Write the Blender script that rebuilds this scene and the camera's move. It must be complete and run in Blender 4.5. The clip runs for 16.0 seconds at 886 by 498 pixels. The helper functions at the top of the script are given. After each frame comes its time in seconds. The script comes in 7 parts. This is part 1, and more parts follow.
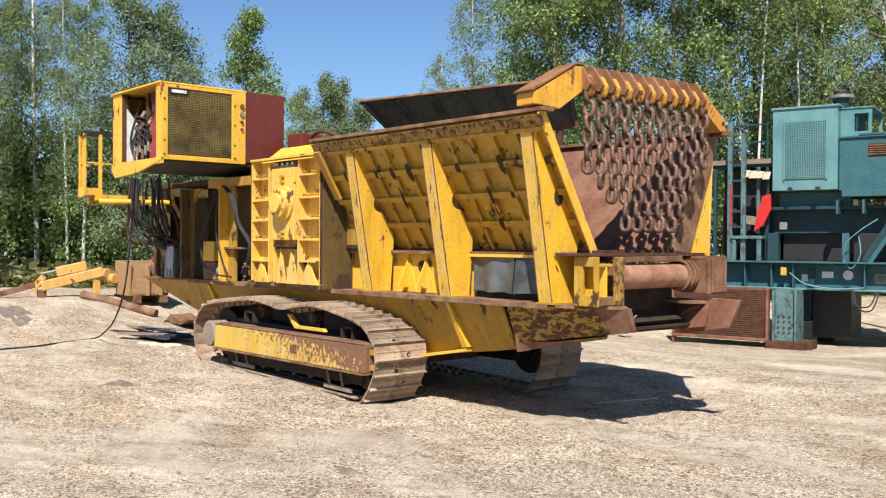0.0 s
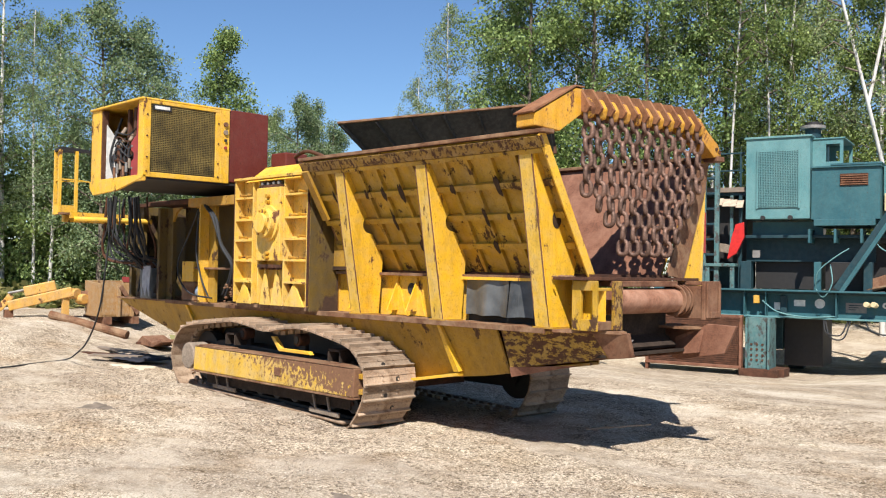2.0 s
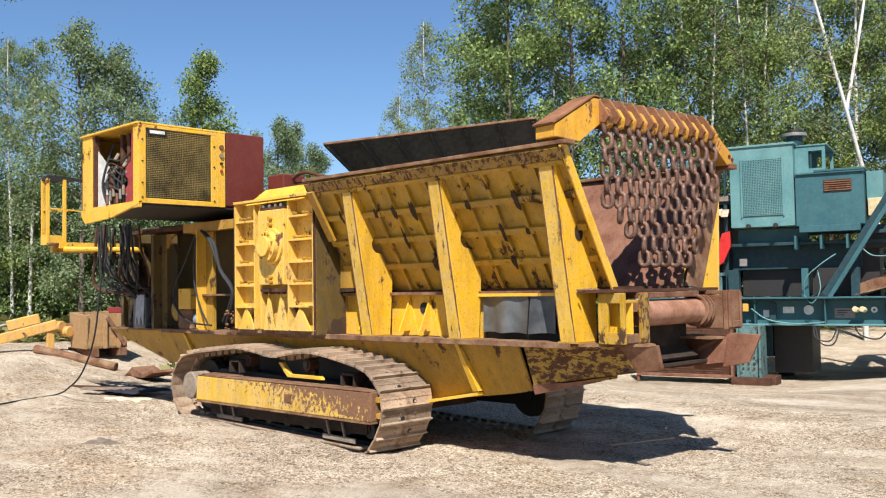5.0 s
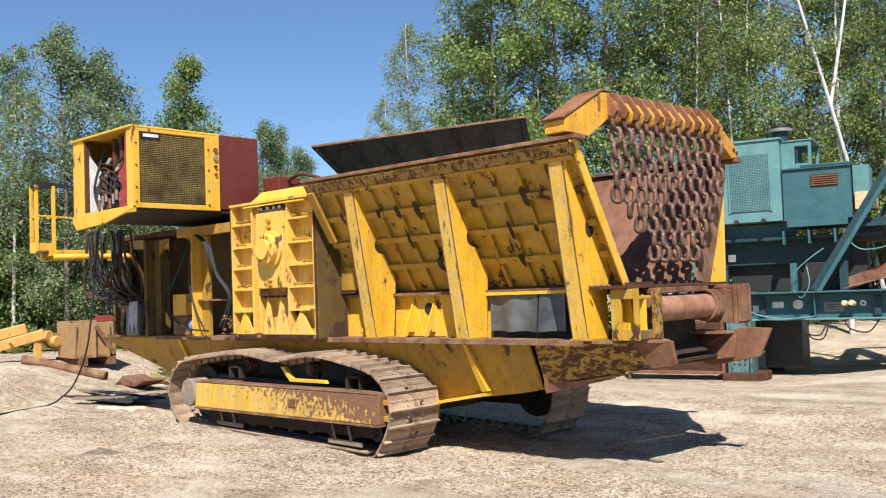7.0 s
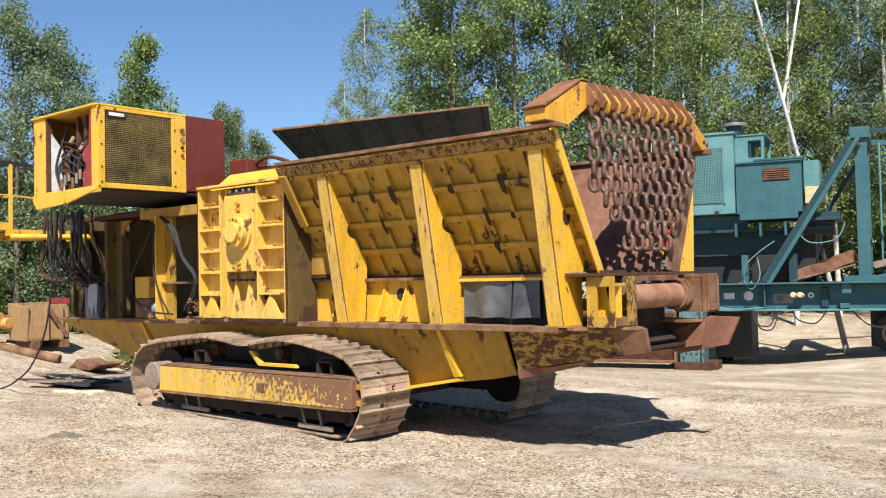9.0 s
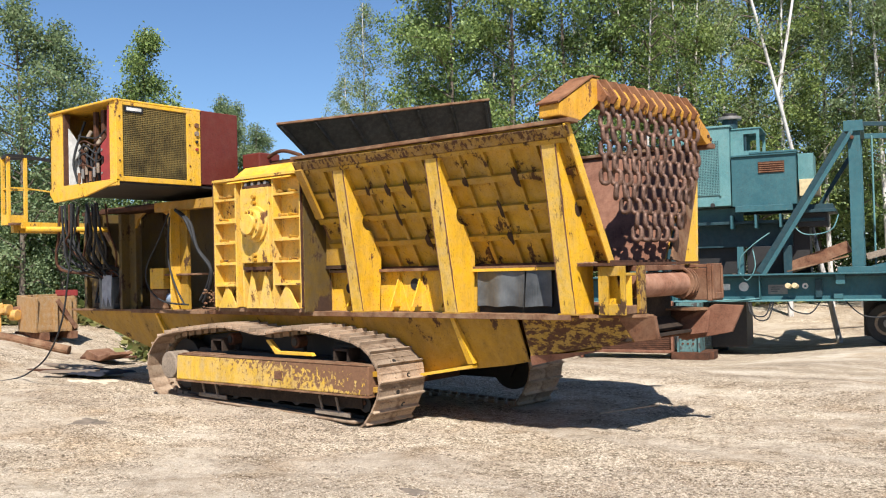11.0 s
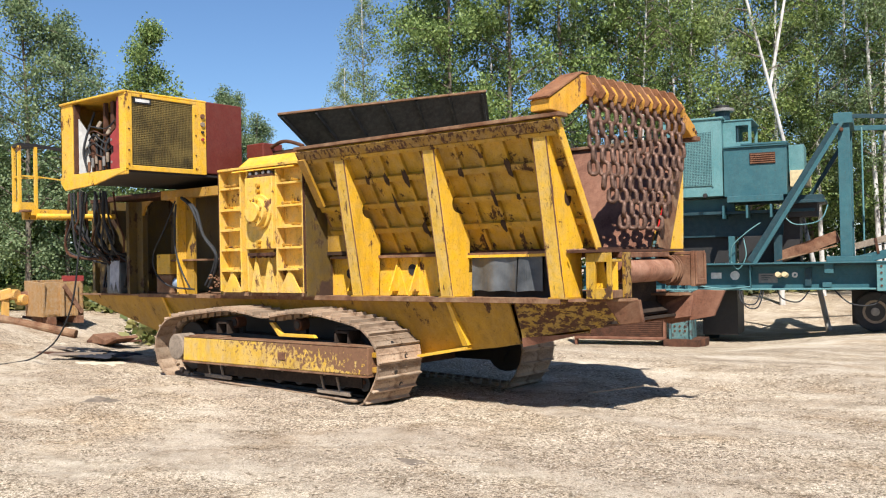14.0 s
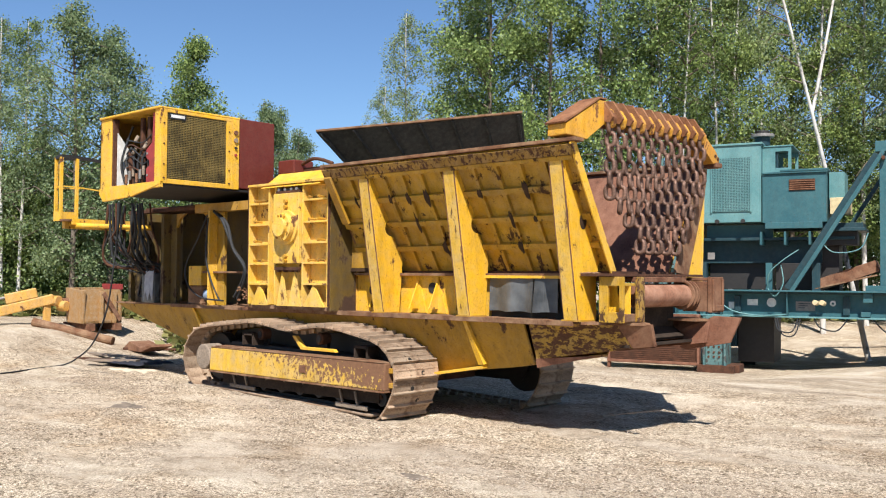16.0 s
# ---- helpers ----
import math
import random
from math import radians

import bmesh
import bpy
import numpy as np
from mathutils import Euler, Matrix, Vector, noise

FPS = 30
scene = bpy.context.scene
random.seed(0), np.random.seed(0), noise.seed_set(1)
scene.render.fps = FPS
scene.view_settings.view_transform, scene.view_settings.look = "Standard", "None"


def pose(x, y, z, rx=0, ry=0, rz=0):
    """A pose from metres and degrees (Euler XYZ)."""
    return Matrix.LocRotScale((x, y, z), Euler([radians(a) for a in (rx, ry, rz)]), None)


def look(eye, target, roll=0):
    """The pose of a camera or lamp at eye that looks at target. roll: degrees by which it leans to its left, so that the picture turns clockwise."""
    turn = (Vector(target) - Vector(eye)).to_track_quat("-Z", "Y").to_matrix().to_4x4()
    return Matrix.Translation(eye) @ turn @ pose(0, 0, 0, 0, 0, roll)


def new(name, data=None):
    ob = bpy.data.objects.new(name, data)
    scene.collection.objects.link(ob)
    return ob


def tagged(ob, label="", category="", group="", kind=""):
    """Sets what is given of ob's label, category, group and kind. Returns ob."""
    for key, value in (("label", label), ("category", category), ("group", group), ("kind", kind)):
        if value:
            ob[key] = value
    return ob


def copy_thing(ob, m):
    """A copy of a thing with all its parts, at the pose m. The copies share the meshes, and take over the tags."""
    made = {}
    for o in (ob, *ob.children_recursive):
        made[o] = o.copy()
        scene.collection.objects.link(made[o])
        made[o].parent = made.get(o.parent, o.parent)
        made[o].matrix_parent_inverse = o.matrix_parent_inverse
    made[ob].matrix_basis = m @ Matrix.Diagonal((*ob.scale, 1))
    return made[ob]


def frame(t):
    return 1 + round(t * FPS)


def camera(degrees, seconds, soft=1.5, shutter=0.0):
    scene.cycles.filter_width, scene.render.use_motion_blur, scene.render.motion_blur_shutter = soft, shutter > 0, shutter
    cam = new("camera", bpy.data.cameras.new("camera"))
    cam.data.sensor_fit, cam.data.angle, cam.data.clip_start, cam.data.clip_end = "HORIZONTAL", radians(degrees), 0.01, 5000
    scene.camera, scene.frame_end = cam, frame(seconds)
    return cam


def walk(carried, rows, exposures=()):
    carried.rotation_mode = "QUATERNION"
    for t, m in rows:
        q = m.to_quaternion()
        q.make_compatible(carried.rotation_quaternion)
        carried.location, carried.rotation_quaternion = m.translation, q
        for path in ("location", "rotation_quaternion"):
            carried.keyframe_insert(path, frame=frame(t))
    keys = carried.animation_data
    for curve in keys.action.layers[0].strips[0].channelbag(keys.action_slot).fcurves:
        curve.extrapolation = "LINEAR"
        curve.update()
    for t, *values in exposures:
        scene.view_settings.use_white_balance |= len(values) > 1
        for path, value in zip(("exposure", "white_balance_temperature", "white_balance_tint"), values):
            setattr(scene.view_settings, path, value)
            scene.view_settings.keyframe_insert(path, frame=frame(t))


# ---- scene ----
cam = camera(50.9, 16.0, soft=1.15)
PATH = [
    (0, (6.578, -7.16, 1.732), (5.081, -5.834, 1.719), 0.3),
    (0.5, (6.478, -7.182, 1.727), (5.004, -5.83, 1.698), 0.5),
    (1, (6.392, -7.211, 1.713), (4.934, -5.841, 1.717), 0.9),
    (1.5, (6.321, -7.262, 1.713), (4.872, -5.885, 1.745), 1.1),
    (2, (6.235, -7.299, 1.695), (4.791, -5.916, 1.737), 1.0),
    (2.5, (6.151, -7.341, 1.697), (4.716, -5.949, 1.741), 1.1),
    (3, (6.076, -7.384, 1.699), (4.647, -5.985, 1.745), 1.2),
    (3.5, (5.978, -7.417, 1.679), (4.554, -6.015, 1.738), 1.0),
    (6, (5.559, -7.559, 1.669), (4.178, -6.116, 1.762), -1.9),
    (6.5, (5.478, -7.584, 1.651), (4.101, -6.136, 1.746), -2.0),
    (7, (5.4, -7.619, 1.644), (4.037, -6.158, 1.734), -2.1),
    (7.5, (5.311, -7.646, 1.645), (3.959, -6.174, 1.729), -1.7),
    (8, (5.256, -7.678, 1.637), (3.906, -6.205, 1.725), -1.2),
    (8.5, (5.23, -7.722, 1.635), (3.889, -6.24, 1.705), -1.0),
    (9, (5.188, -7.835, 1.627), (3.908, -6.299, 1.688), -1.3),
    (11.5, (5.207, -8.392, 1.589), (3.95, -6.836, 1.623), -1.5),
    (12, (5.153, -8.522, 1.571), (3.946, -6.927, 1.566), -1.6),
    (12.5, (5.219, -8.596, 1.562), (4.024, -6.992, 1.582), -0.9),
    (13, (5.367, -8.641, 1.557), (4.151, -7.053, 1.553), -0.4),
    (13.5, (5.486, -8.661, 1.56), (4.244, -7.093, 1.552), -1.1),
    (14, (5.549, -8.658, 1.566), (4.286, -7.107, 1.588), -1.2),
    (14.5, (5.618, -8.633, 1.575), (4.334, -7.1, 1.61), -0.5),
    (15, (5.717, -8.617, 1.578), (4.417, -7.097, 1.622), -0.0),
    (15.5, (5.824, -8.598, 1.576), (4.508, -7.093, 1.628), 0.1),
    (16, (5.915, -8.584, 1.585), (4.578, -7.097, 1.645), 0.4),
]
walk(cam, [(t, look(eye, target, roll)) for t, eye, target, roll in PATH], [(0.0, 0.71, 6250, 10), (16.0, 0.71, 6250, 10)])

# ---------------------------------------------------------------- light
SUN = Vector((0.54, -0.60, 1.0)).normalized()
sun = new("sun", bpy.data.lights.new("sun", "SUN"))
sun.data.energy, sun.data.angle, sun.data.color = 5.2, radians(0.55), (1.0, 0.96, 0.89)
sun.matrix_world = look(SUN * 60, (0, 0, 0))
world = bpy.data.worlds.new("sky")
scene.world = world
world.use_nodes = True
wn = world.node_tree.nodes
sky = wn.new("ShaderNodeTexSky")
sky.sky_type, sky.sun_disc = "NISHITA", False
sky.sun_elevation, sky.sun_rotation = math.asin(SUN.z), math.atan2(SUN.x, SUN.y)
sky.air_density, sky.dust_density, sky.ozone_density = 1.0, 0.1, 7.0
wn["Background"].inputs["Strength"].default_value = 0.078
world.node_tree.links.new(sky.outputs[0], wn["Background"].inputs["Color"])


# ---------------------------------------------------------------- materials
def nodes_of(name):
    m = bpy.data.materials.new(name)
    m.use_nodes = True
    return m, m.node_tree.nodes, m.node_tree.links, m.node_tree.nodes["Principled BSDF"]


def noise_node(n, l, vec, scale, detail=6.0, rough=0.6, stretch=None):
    if stretch:
        mp = n.new("ShaderNodeMapping")
        mp.inputs["Scale"].default_value = stretch
        l.new(vec, mp.inputs["Vector"])
        vec = mp.outputs[0]
    t = n.new("ShaderNodeTexNoise")
    t.inputs["Scale"].default_value, t.inputs["Detail"].default_value, t.inputs["Roughness"].default_value = scale, detail, rough
    l.new(vec, t.inputs["Vector"])
    return t.outputs["Fac"]


def ramp_node(n, l, fac, stops):
    r = n.new("ShaderNodeValToRGB")
    e = r.color_ramp.elements
    while len(e) < len(stops):
        e.new(0.5)
    for k, (p, c) in enumerate(stops):
        e[k].position = p
        e[k].color = (*c, 1) if len(c) == 3 else c
    l.new(fac, r.inputs[0])
    return r.outputs[0]


def mix_node(n, l, fac, a, b, mode="MIX"):
    m = n.new("ShaderNodeMix")
    m.data_type, m.blend_type = "RGBA", mode
    for sock, v in ((m.inputs[0], fac), (m.inputs[6], a), (m.inputs[7], b)):
        if isinstance(v, (int, float)):
            sock.default_value = v
        elif isinstance(v, tuple):
            sock.default_value = (*v, 1)
        else:
            l.new(v, sock)
    return m.outputs[2]


def bump_node(n, l, b, height, strength, dist):
    k = n.new("ShaderNodeBump")
    k.inputs["Strength"].default_value, k.inputs["Distance"].default_value = strength, dist
    l.new(height, k.inputs["Height"])
    l.new(k.outputs[0], b.inputs["Normal"])


def worn_paint(name, col, worn, rust, wear=0.55, streak=0.5, rough=0.5, dust=(0.42, 0.36, 0.28), dusty=0.25, scale=3.0, along=None, stretch=(1.0, 1.0, 0.6)):
    """Old machine paint: faded patches, rust breaking through, run-down streaks, dust."""
    m, n, l, b = nodes_of(name)
    tc = n.new("ShaderNodeTexCoord").outputs["Object"]
    fade = ramp_node(n, l, noise_node(n, l, tc, 1.3, 4), [(0.35, (0, 0, 0)), (0.7, (1, 1, 1))])
    base = mix_node(n, l, fade, col, worn)
    grime = ramp_node(n, l, noise_node(n, l, tc, 5.0, 8, 0.7, (1.0, 1.0, 0.22)), [(0.45, (0, 0, 0)), (0.75, (streak, streak, streak))])
    base = mix_node(n, l, grime, base, tuple(0.45 * c + 0.25 * r for c, r in zip(col, rust)))
    dst = ramp_node(n, l, noise_node(n, l, tc, 9.0, 5), [(0.4, (0, 0, 0)), (0.8, (dusty, dusty, dusty))])
    base = mix_node(n, l, dst, base, dust)
    spots = ramp_node(n, l, noise_node(n, l, tc, 38.0, 4, 0.6), [(0.63, (0, 0, 0)), (0.68, (0.75, 0.75, 0.75))])
    base = mix_node(n, l, spots, base, tuple(0.25 * c + 0.5 * r for c, r in zip(col, rust)))
    worn_at = noise_node(n, l, tc, scale, 10, 0.72, stretch)
    if along:
        x0, per_m, z0, per_z = along
        sx = n.new("ShaderNodeSeparateXYZ")
        l.new(tc, sx.inputs[0])
        k1 = n.new("ShaderNodeMath")
        k1.operation = "MULTIPLY_ADD"
        l.new(sx.outputs["X"], k1.inputs[0])
        k1.inputs[1].default_value, k1.inputs[2].default_value = per_m, -x0 * per_m
        k3 = n.new("ShaderNodeMath")
        k3.operation = "MULTIPLY_ADD"
        l.new(sx.outputs["Z"], k3.inputs[0])
        k3.inputs[1].default_value, k3.inputs[2].default_value = per_z, -z0 * per_z
        for more in (k1, k3):
            k2 = n.new("ShaderNodeMath")
            k2.operation = "ADD"
            l.new(worn_at, k2.inputs[0])
            l.new(more.outputs[0], k2.inputs[1])
            worn_at = k2.outputs[0]
    grit = ramp_node(n, l, noise_node(n, l, tc, 90.0, 5, 0.8, (1.0, 1.0, 0.5)), [(0.33, (0.55, 0.5, 0.45)), (0.47, (1.0, 1.0, 1.0)), (0.66, (1.12, 1.12, 1.12))])
    base = mix_node(n, l, 0.8, base, grit, "MULTIPLY")
    chips = ramp_node(n, l, worn_at, [(wear, (0, 0, 0)), (wear + 0.035, (1, 1, 1))])
    rusty = mix_node(n, l, noise_node(n, l, tc, 22.0, 4), tuple(0.6 * r for r in rust), tuple(min(1, 1.5 * r) for r in rust))
    l.new(mix_node(n, l, chips, base, rusty), b.inputs["Base Color"])
    rr = n.new("ShaderNodeMapRange")
    rr.inputs["To Min"].default_value, rr.inputs["To Max"].default_value = rough, 0.9
    l.new(chips, rr.inputs["Value"])
    l.new(rr.outputs[0], b.inputs["Roughness"])
    b.inputs["Specular IOR Level"].default_value = 0.3
    bump_node(n, l, b, noise_node(n, l, tc, 14.0, 8, 0.7), 0.35, 0.012)
    return m


def rusty_steel(name, dark, light, rough=0.85, scale=6.0, metal=0.0, dust=None, per_object=False):
    m, n, l, b = nodes_of(name)
    tc = n.new("ShaderNodeTexCoord").outputs["Object"]
    c = ramp_node(n, l, noise_node(n, l, tc, scale, 9, 0.68), [(0.3, dark), (0.52, tuple((a + d) / 2 for a, d in zip(dark, light))), (0.72, light)])
    fleck = ramp_node(n, l, noise_node(n, l, tc, 55.0, 6, 0.75), [(0.34, (0.5, 0.47, 0.45)), (0.5, (1.0, 1.0, 1.0)), (0.68, (1.3, 1.22, 1.12))])
    c = mix_node(n, l, 0.85, c, fleck, "MULTIPLY")
    if dust:
        d = ramp_node(n, l, noise_node(n, l, tc, 3.4, 7, 0.7), [(0.42, (0, 0, 0)), (0.7, (0.75, 0.75, 0.75))])
        c = mix_node(n, l, d, c, dust)
    if per_object:
        oi = n.new("ShaderNodeObjectInfo").outputs["Random"]
        v = ramp_node(n, l, oi, [(0.0, (0.68, 0.68, 0.68)), (1.0, (1.15, 1.12, 1.1))])
        c = mix_node(n, l, 1.0, c, v, "MULTIPLY")
    l.new(c, b.inputs["Base Color"])
    b.inputs["Roughness"].default_value, b.inputs["Metallic"].default_value = rough, metal
    b.inputs["Specular IOR Level"].default_value = 0.25
    bump_node(n, l, b, noise_node(n, l, tc, 30.0, 8, 0.75), 0.4, 0.008)
    return m


def plain(name, col, rough=0.6, metal=0.0, var=0.25, scale=8.0, bump=0.2):
    m, n, l, b = nodes_of(name)
    tc = n.new("ShaderNodeTexCoord").outputs["Object"]
    c = ramp_node(n, l, noise_node(n, l, tc, scale, 6), [(0.3, tuple((1 - var) * x for x in col)), (0.7, tuple(min(1, (1 + var) * x) for x in col))])
    l.new(c, b.inputs["Base Color"])
    b.inputs["Roughness"].default_value, b.inputs["Metallic"].default_value = rough, metal
    bump_node(n, l, b, noise_node(n, l, tc, scale * 5, 6), bump, 0.006)
    return m


RUST = (0.12, 0.05, 0.022)
YELLOW = worn_paint("yellow_machine_paint", (0.74, 0.405, 0.014), (0.70, 0.405, 0.045), RUST, 0.605, 0.6, dusty=0.28, scale=5.0)
YELLOW_OLD = worn_paint("dirty_yellow_paint", (0.46, 0.24, 0.014), (0.34, 0.18, 0.025), (0.08, 0.038, 0.02), 0.60, 1.0, dusty=0.2, scale=3.2)
# stained yellow, its base lowered for the shade on the leaning hopper wall
YELLOW_STAIN_SHADE = worn_paint("stained_yellow_paint", (0.52, 0.295, 0.014), (0.31, 0.175, 0.02), (0.065, 0.032, 0.014), 0.572, 1.0, dusty=0.22, scale=3.8)
# stained hull yellow, darkened further to hold the undercut side's shade
YELLOW_HULL_SHADE = worn_paint("stained_shaded_hull_yellow", (0.41, 0.222, 0.012), (0.28, 0.157, 0.018), (0.07, 0.034, 0.018), 0.585, 1.0, dusty=0.12, scale=4.0)
YELLOW_CHIPPED = worn_paint("chipped_pale_yellow_paint", (0.72, 0.425, 0.032), (0.62, 0.385, 0.07), (0.10, 0.05, 0.024), 0.58, 0.9, dusty=0.45, scale=4.6, stretch=(2.4, 2.4, 0.42))
# smudged yellow, darkened as well for the shaded recess beside the rotor
YELLOW_SMUDGE_SHADE = worn_paint("smudged_shaded_yellow_paint", (0.42, 0.225, 0.018), (0.24, 0.13, 0.022), (0.05, 0.027, 0.014), 0.60, 1.0, dusty=0.2, scale=2.6, stretch=(1.0, 1.0, 0.4))
YELLOW_HOOD = worn_paint("orange_tinged_yellow_paint", (0.66, 0.33, 0.02), (0.46, 0.19, 0.03), (0.15, 0.06, 0.026), 0.575, 0.9, dusty=0.2, scale=4.2)
YELLOW_WEB = worn_paint("bright_yellow_paint", (0.78, 0.43, 0.012), (0.68, 0.38, 0.03), RUST, 0.625, 0.85, dusty=0.2, scale=5.0)
YELLOW_PALE = worn_paint("sun_bleached_yellow_paint", (0.74, 0.45, 0.045), (0.68, 0.425, 0.09), RUST, 0.59, 0.8, dusty=0.4, scale=4.0)
# grimy yellow, with shade of recessed places mixed into the colour
YELLOW_GRIME_SHADE = worn_paint("grimy_shaded_yellow", (0.17, 0.105, 0.02), (0.08, 0.055, 0.02), (0.05, 0.027, 0.017), 0.54, 0.9, dust=(0.08, 0.065, 0.05), dusty=0.7, scale=2.0)
YELLOW_FLAKED = worn_paint("flaked_yellow_paint", (0.66, 0.39, 0.025), (0.52, 0.32, 0.06), (0.16, 0.08, 0.042), 0.56, 0.8, dusty=0.45, scale=19.0, along=(-4.45, 0.08, 0.45, 0.42), stretch=(1.0, 1.0, 0.85))
YELLOW_RUSTED = worn_paint("rusted_through_yellow_paint", (0.42, 0.25, 0.03), (0.30, 0.175, 0.03), (0.085, 0.04, 0.022), 0.478, 0.8, dusty=0.15, scale=9.0, stretch=(1.0, 1.0, 1.9))
YELLOW_EATEN = worn_paint("rust_eaten_yellow_paint", (0.36, 0.2, 0.02), (0.24, 0.135, 0.03), (0.08, 0.038, 0.02), 0.505, 0.9, dusty=0.25, scale=17.0)
ORANGE = worn_paint("faded_orange_paint", (0.60, 0.32, 0.06), (0.55, 0.31, 0.09), RUST, 0.6, 0.8, dusty=0.35)
TAN = worn_paint("dusty_tan_paint", (0.36, 0.19, 0.06), (0.32, 0.185, 0.075), RUST, 0.62, 0.35, dusty=0.5, scale=1.6)
TEAL = worn_paint("teal_machine_paint", (0.024, 0.088, 0.104), (0.042, 0.122, 0.135), (0.12, 0.06, 0.035), 0.67, 0.3, dust=(0.2, 0.26, 0.24), dusty=0.12)
TEAL_PALE = worn_paint("faded_teal_paint", (0.08, 0.2, 0.206), (0.13, 0.26, 0.255), (0.14, 0.07, 0.04), 0.67, 0.3, dust=(0.3, 0.36, 0.33), dusty=0.15)
TEAL_SCUFF = worn_paint("scuffed_teal_paint", (0.05, 0.13, 0.135), (0.1, 0.19, 0.18), (0.06, 0.055, 0.05), 0.54, 0.8, dust=(0.22, 0.25, 0.22), dusty=0.5, scale=5.0)
# one darker teal, used on far, inner and some small plant parts
TEAL_DARK = worn_paint("dark_teal", (0.010, 0.036, 0.046), (0.016, 0.05, 0.06), (0.05, 0.028, 0.02), 0.68, 0.4, dust=(0.12, 0.13, 0.12), dusty=0.2)
RED_OXIDE = worn_paint("oxide_red_paint", (0.125, 0.024, 0.016), (0.135, 0.027, 0.018), (0.10, 0.035, 0.025), 0.74, 0.25, 0.45, dusty=0.04)
RED = plain("red_paint", (0.26, 0.03, 0.025), 0.6)
RUST_DARK = rusty_steel("dark_rusted_steel", (0.04, 0.02, 0.012), (0.13, 0.055, 0.03))
RUST_BROWN = rusty_steel("brown_rusted_steel", (0.085, 0.036, 0.02), (0.21, 0.095, 0.05), dust=(0.29, 0.165, 0.098))
RUST_PINK = rusty_steel("scoured_rusty_plate", (0.115, 0.048, 0.028), (0.22, 0.098, 0.058), 0.7, 5.0, dust=(0.29, 0.145, 0.09))
RUST_LIP = rusty_steel("rusty_dusted_ledge", (0.085, 0.038, 0.02), (0.21, 0.10, 0.05), 0.85, 5.0, dust=(0.33, 0.215, 0.125))
RUST_ORANGE = rusty_steel("orange_rusted_plate", (0.11, 0.042, 0.02), (0.30, 0.13, 0.055), 0.8, 5.0, dust=(0.34, 0.17, 0.085))
DRUM = rusty_steel("scoured_drum_steel", (0.16, 0.07, 0.04), (0.36, 0.17, 0.10), 0.7, 5.0, dust=(0.46, 0.26, 0.17))
CHAIN = rusty_steel("rusted_chain_steel", (0.105, 0.062, 0.046), (0.25, 0.15, 0.11), 0.55, 18.0, 0.3, per_object=True)
SHOE = rusty_steel("dusty_track_steel", (0.16, 0.10, 0.062), (0.40, 0.285, 0.19), 0.85, 9.0, 0.0, dust=(0.52, 0.40, 0.285), per_object=True)
# near-black for muddy steel and for places painted as deep shade
MUD_SHADE = rusty_steel("mud_and_shade_dark_steel", (0.02, 0.014, 0.01), (0.06, 0.04, 0.028), 0.9)
GREASE = plain("greasy_black_steel", (0.018, 0.015, 0.013), 0.6)
IRON = plain("grey_worn_steel", (0.22, 0.20, 0.18), 0.55, 0.3)
DUSTY_STEEL = rusty_steel("dust_grey_steel", (0.17, 0.13, 0.095), (0.33, 0.26, 0.195), 0.8, 7.0)
RUBBER = plain("black_rubber", (0.018, 0.018, 0.019), 0.75, 0.0, 0.4, 5.0)
RUBBER_GREY = plain("scuffed_rubber_sheet", (0.085, 0.087, 0.086), 0.38, 0.0, 0.6, 3.0)
BURN = rusty_steel("burnt_black_paint", (0.02, 0.012, 0.008), (0.075, 0.04, 0.02), 0.8, 9.0)
WING = worn_paint("blue_black_paint", (0.011, 0.015, 0.018), (0.028, 0.032, 0.034), (0.07, 0.035, 0.022), 0.66, 0.5, 0.6, dust=(0.09, 0.085, 0.08), dusty=0.45, scale=2.4, stretch=(1.0, 1.0, 0.3))
DARK = plain("dark_interior", (0.02, 0.018, 0.016), 0.8)
WHITE = plain("dirty_white_paint", (0.62, 0.60, 0.56), 0.6)
CREAM = plain("cream_sheet_metal", (0.55, 0.43, 0.24), 0.6)
BARK = rusty_steel("grey_brown_bark", (0.07, 0.055, 0.04), (0.22, 0.18, 0.14), 0.9, 10.0)
WOOD = plain("weathered_board", (0.2, 0.15, 0.11), 0.85)
BLUE_SHEET = plain("dark_blue_plastic_sheet", (0.014, 0.015, 0.024), 0.8, 0.0, 0.5, 3.0)
PALE_DIRT = plain("pale_dry_soil", (0.60, 0.49, 0.35), 0.95, 0.0, 0.15, 6.0, 0.5)


def birch_bark():
    m, n, l, b = nodes_of("white_birch_bark")
    tc = n.new("ShaderNodeTexCoord").outputs["Object"]
    c = ramp_node(n, l, noise_node(n, l, tc, 4.0, 8, 0.7, (1, 1, 0.35)), [(0.36, (0.08, 0.07, 0.06)), (0.46, (0.5, 0.46, 0.41)), (0.7, (0.66, 0.63, 0.58))])
    l.new(c, b.inputs["Base Color"])
    b.inputs["Roughness"].default_value = 0.8
    return m


BIRCH = birch_bark()


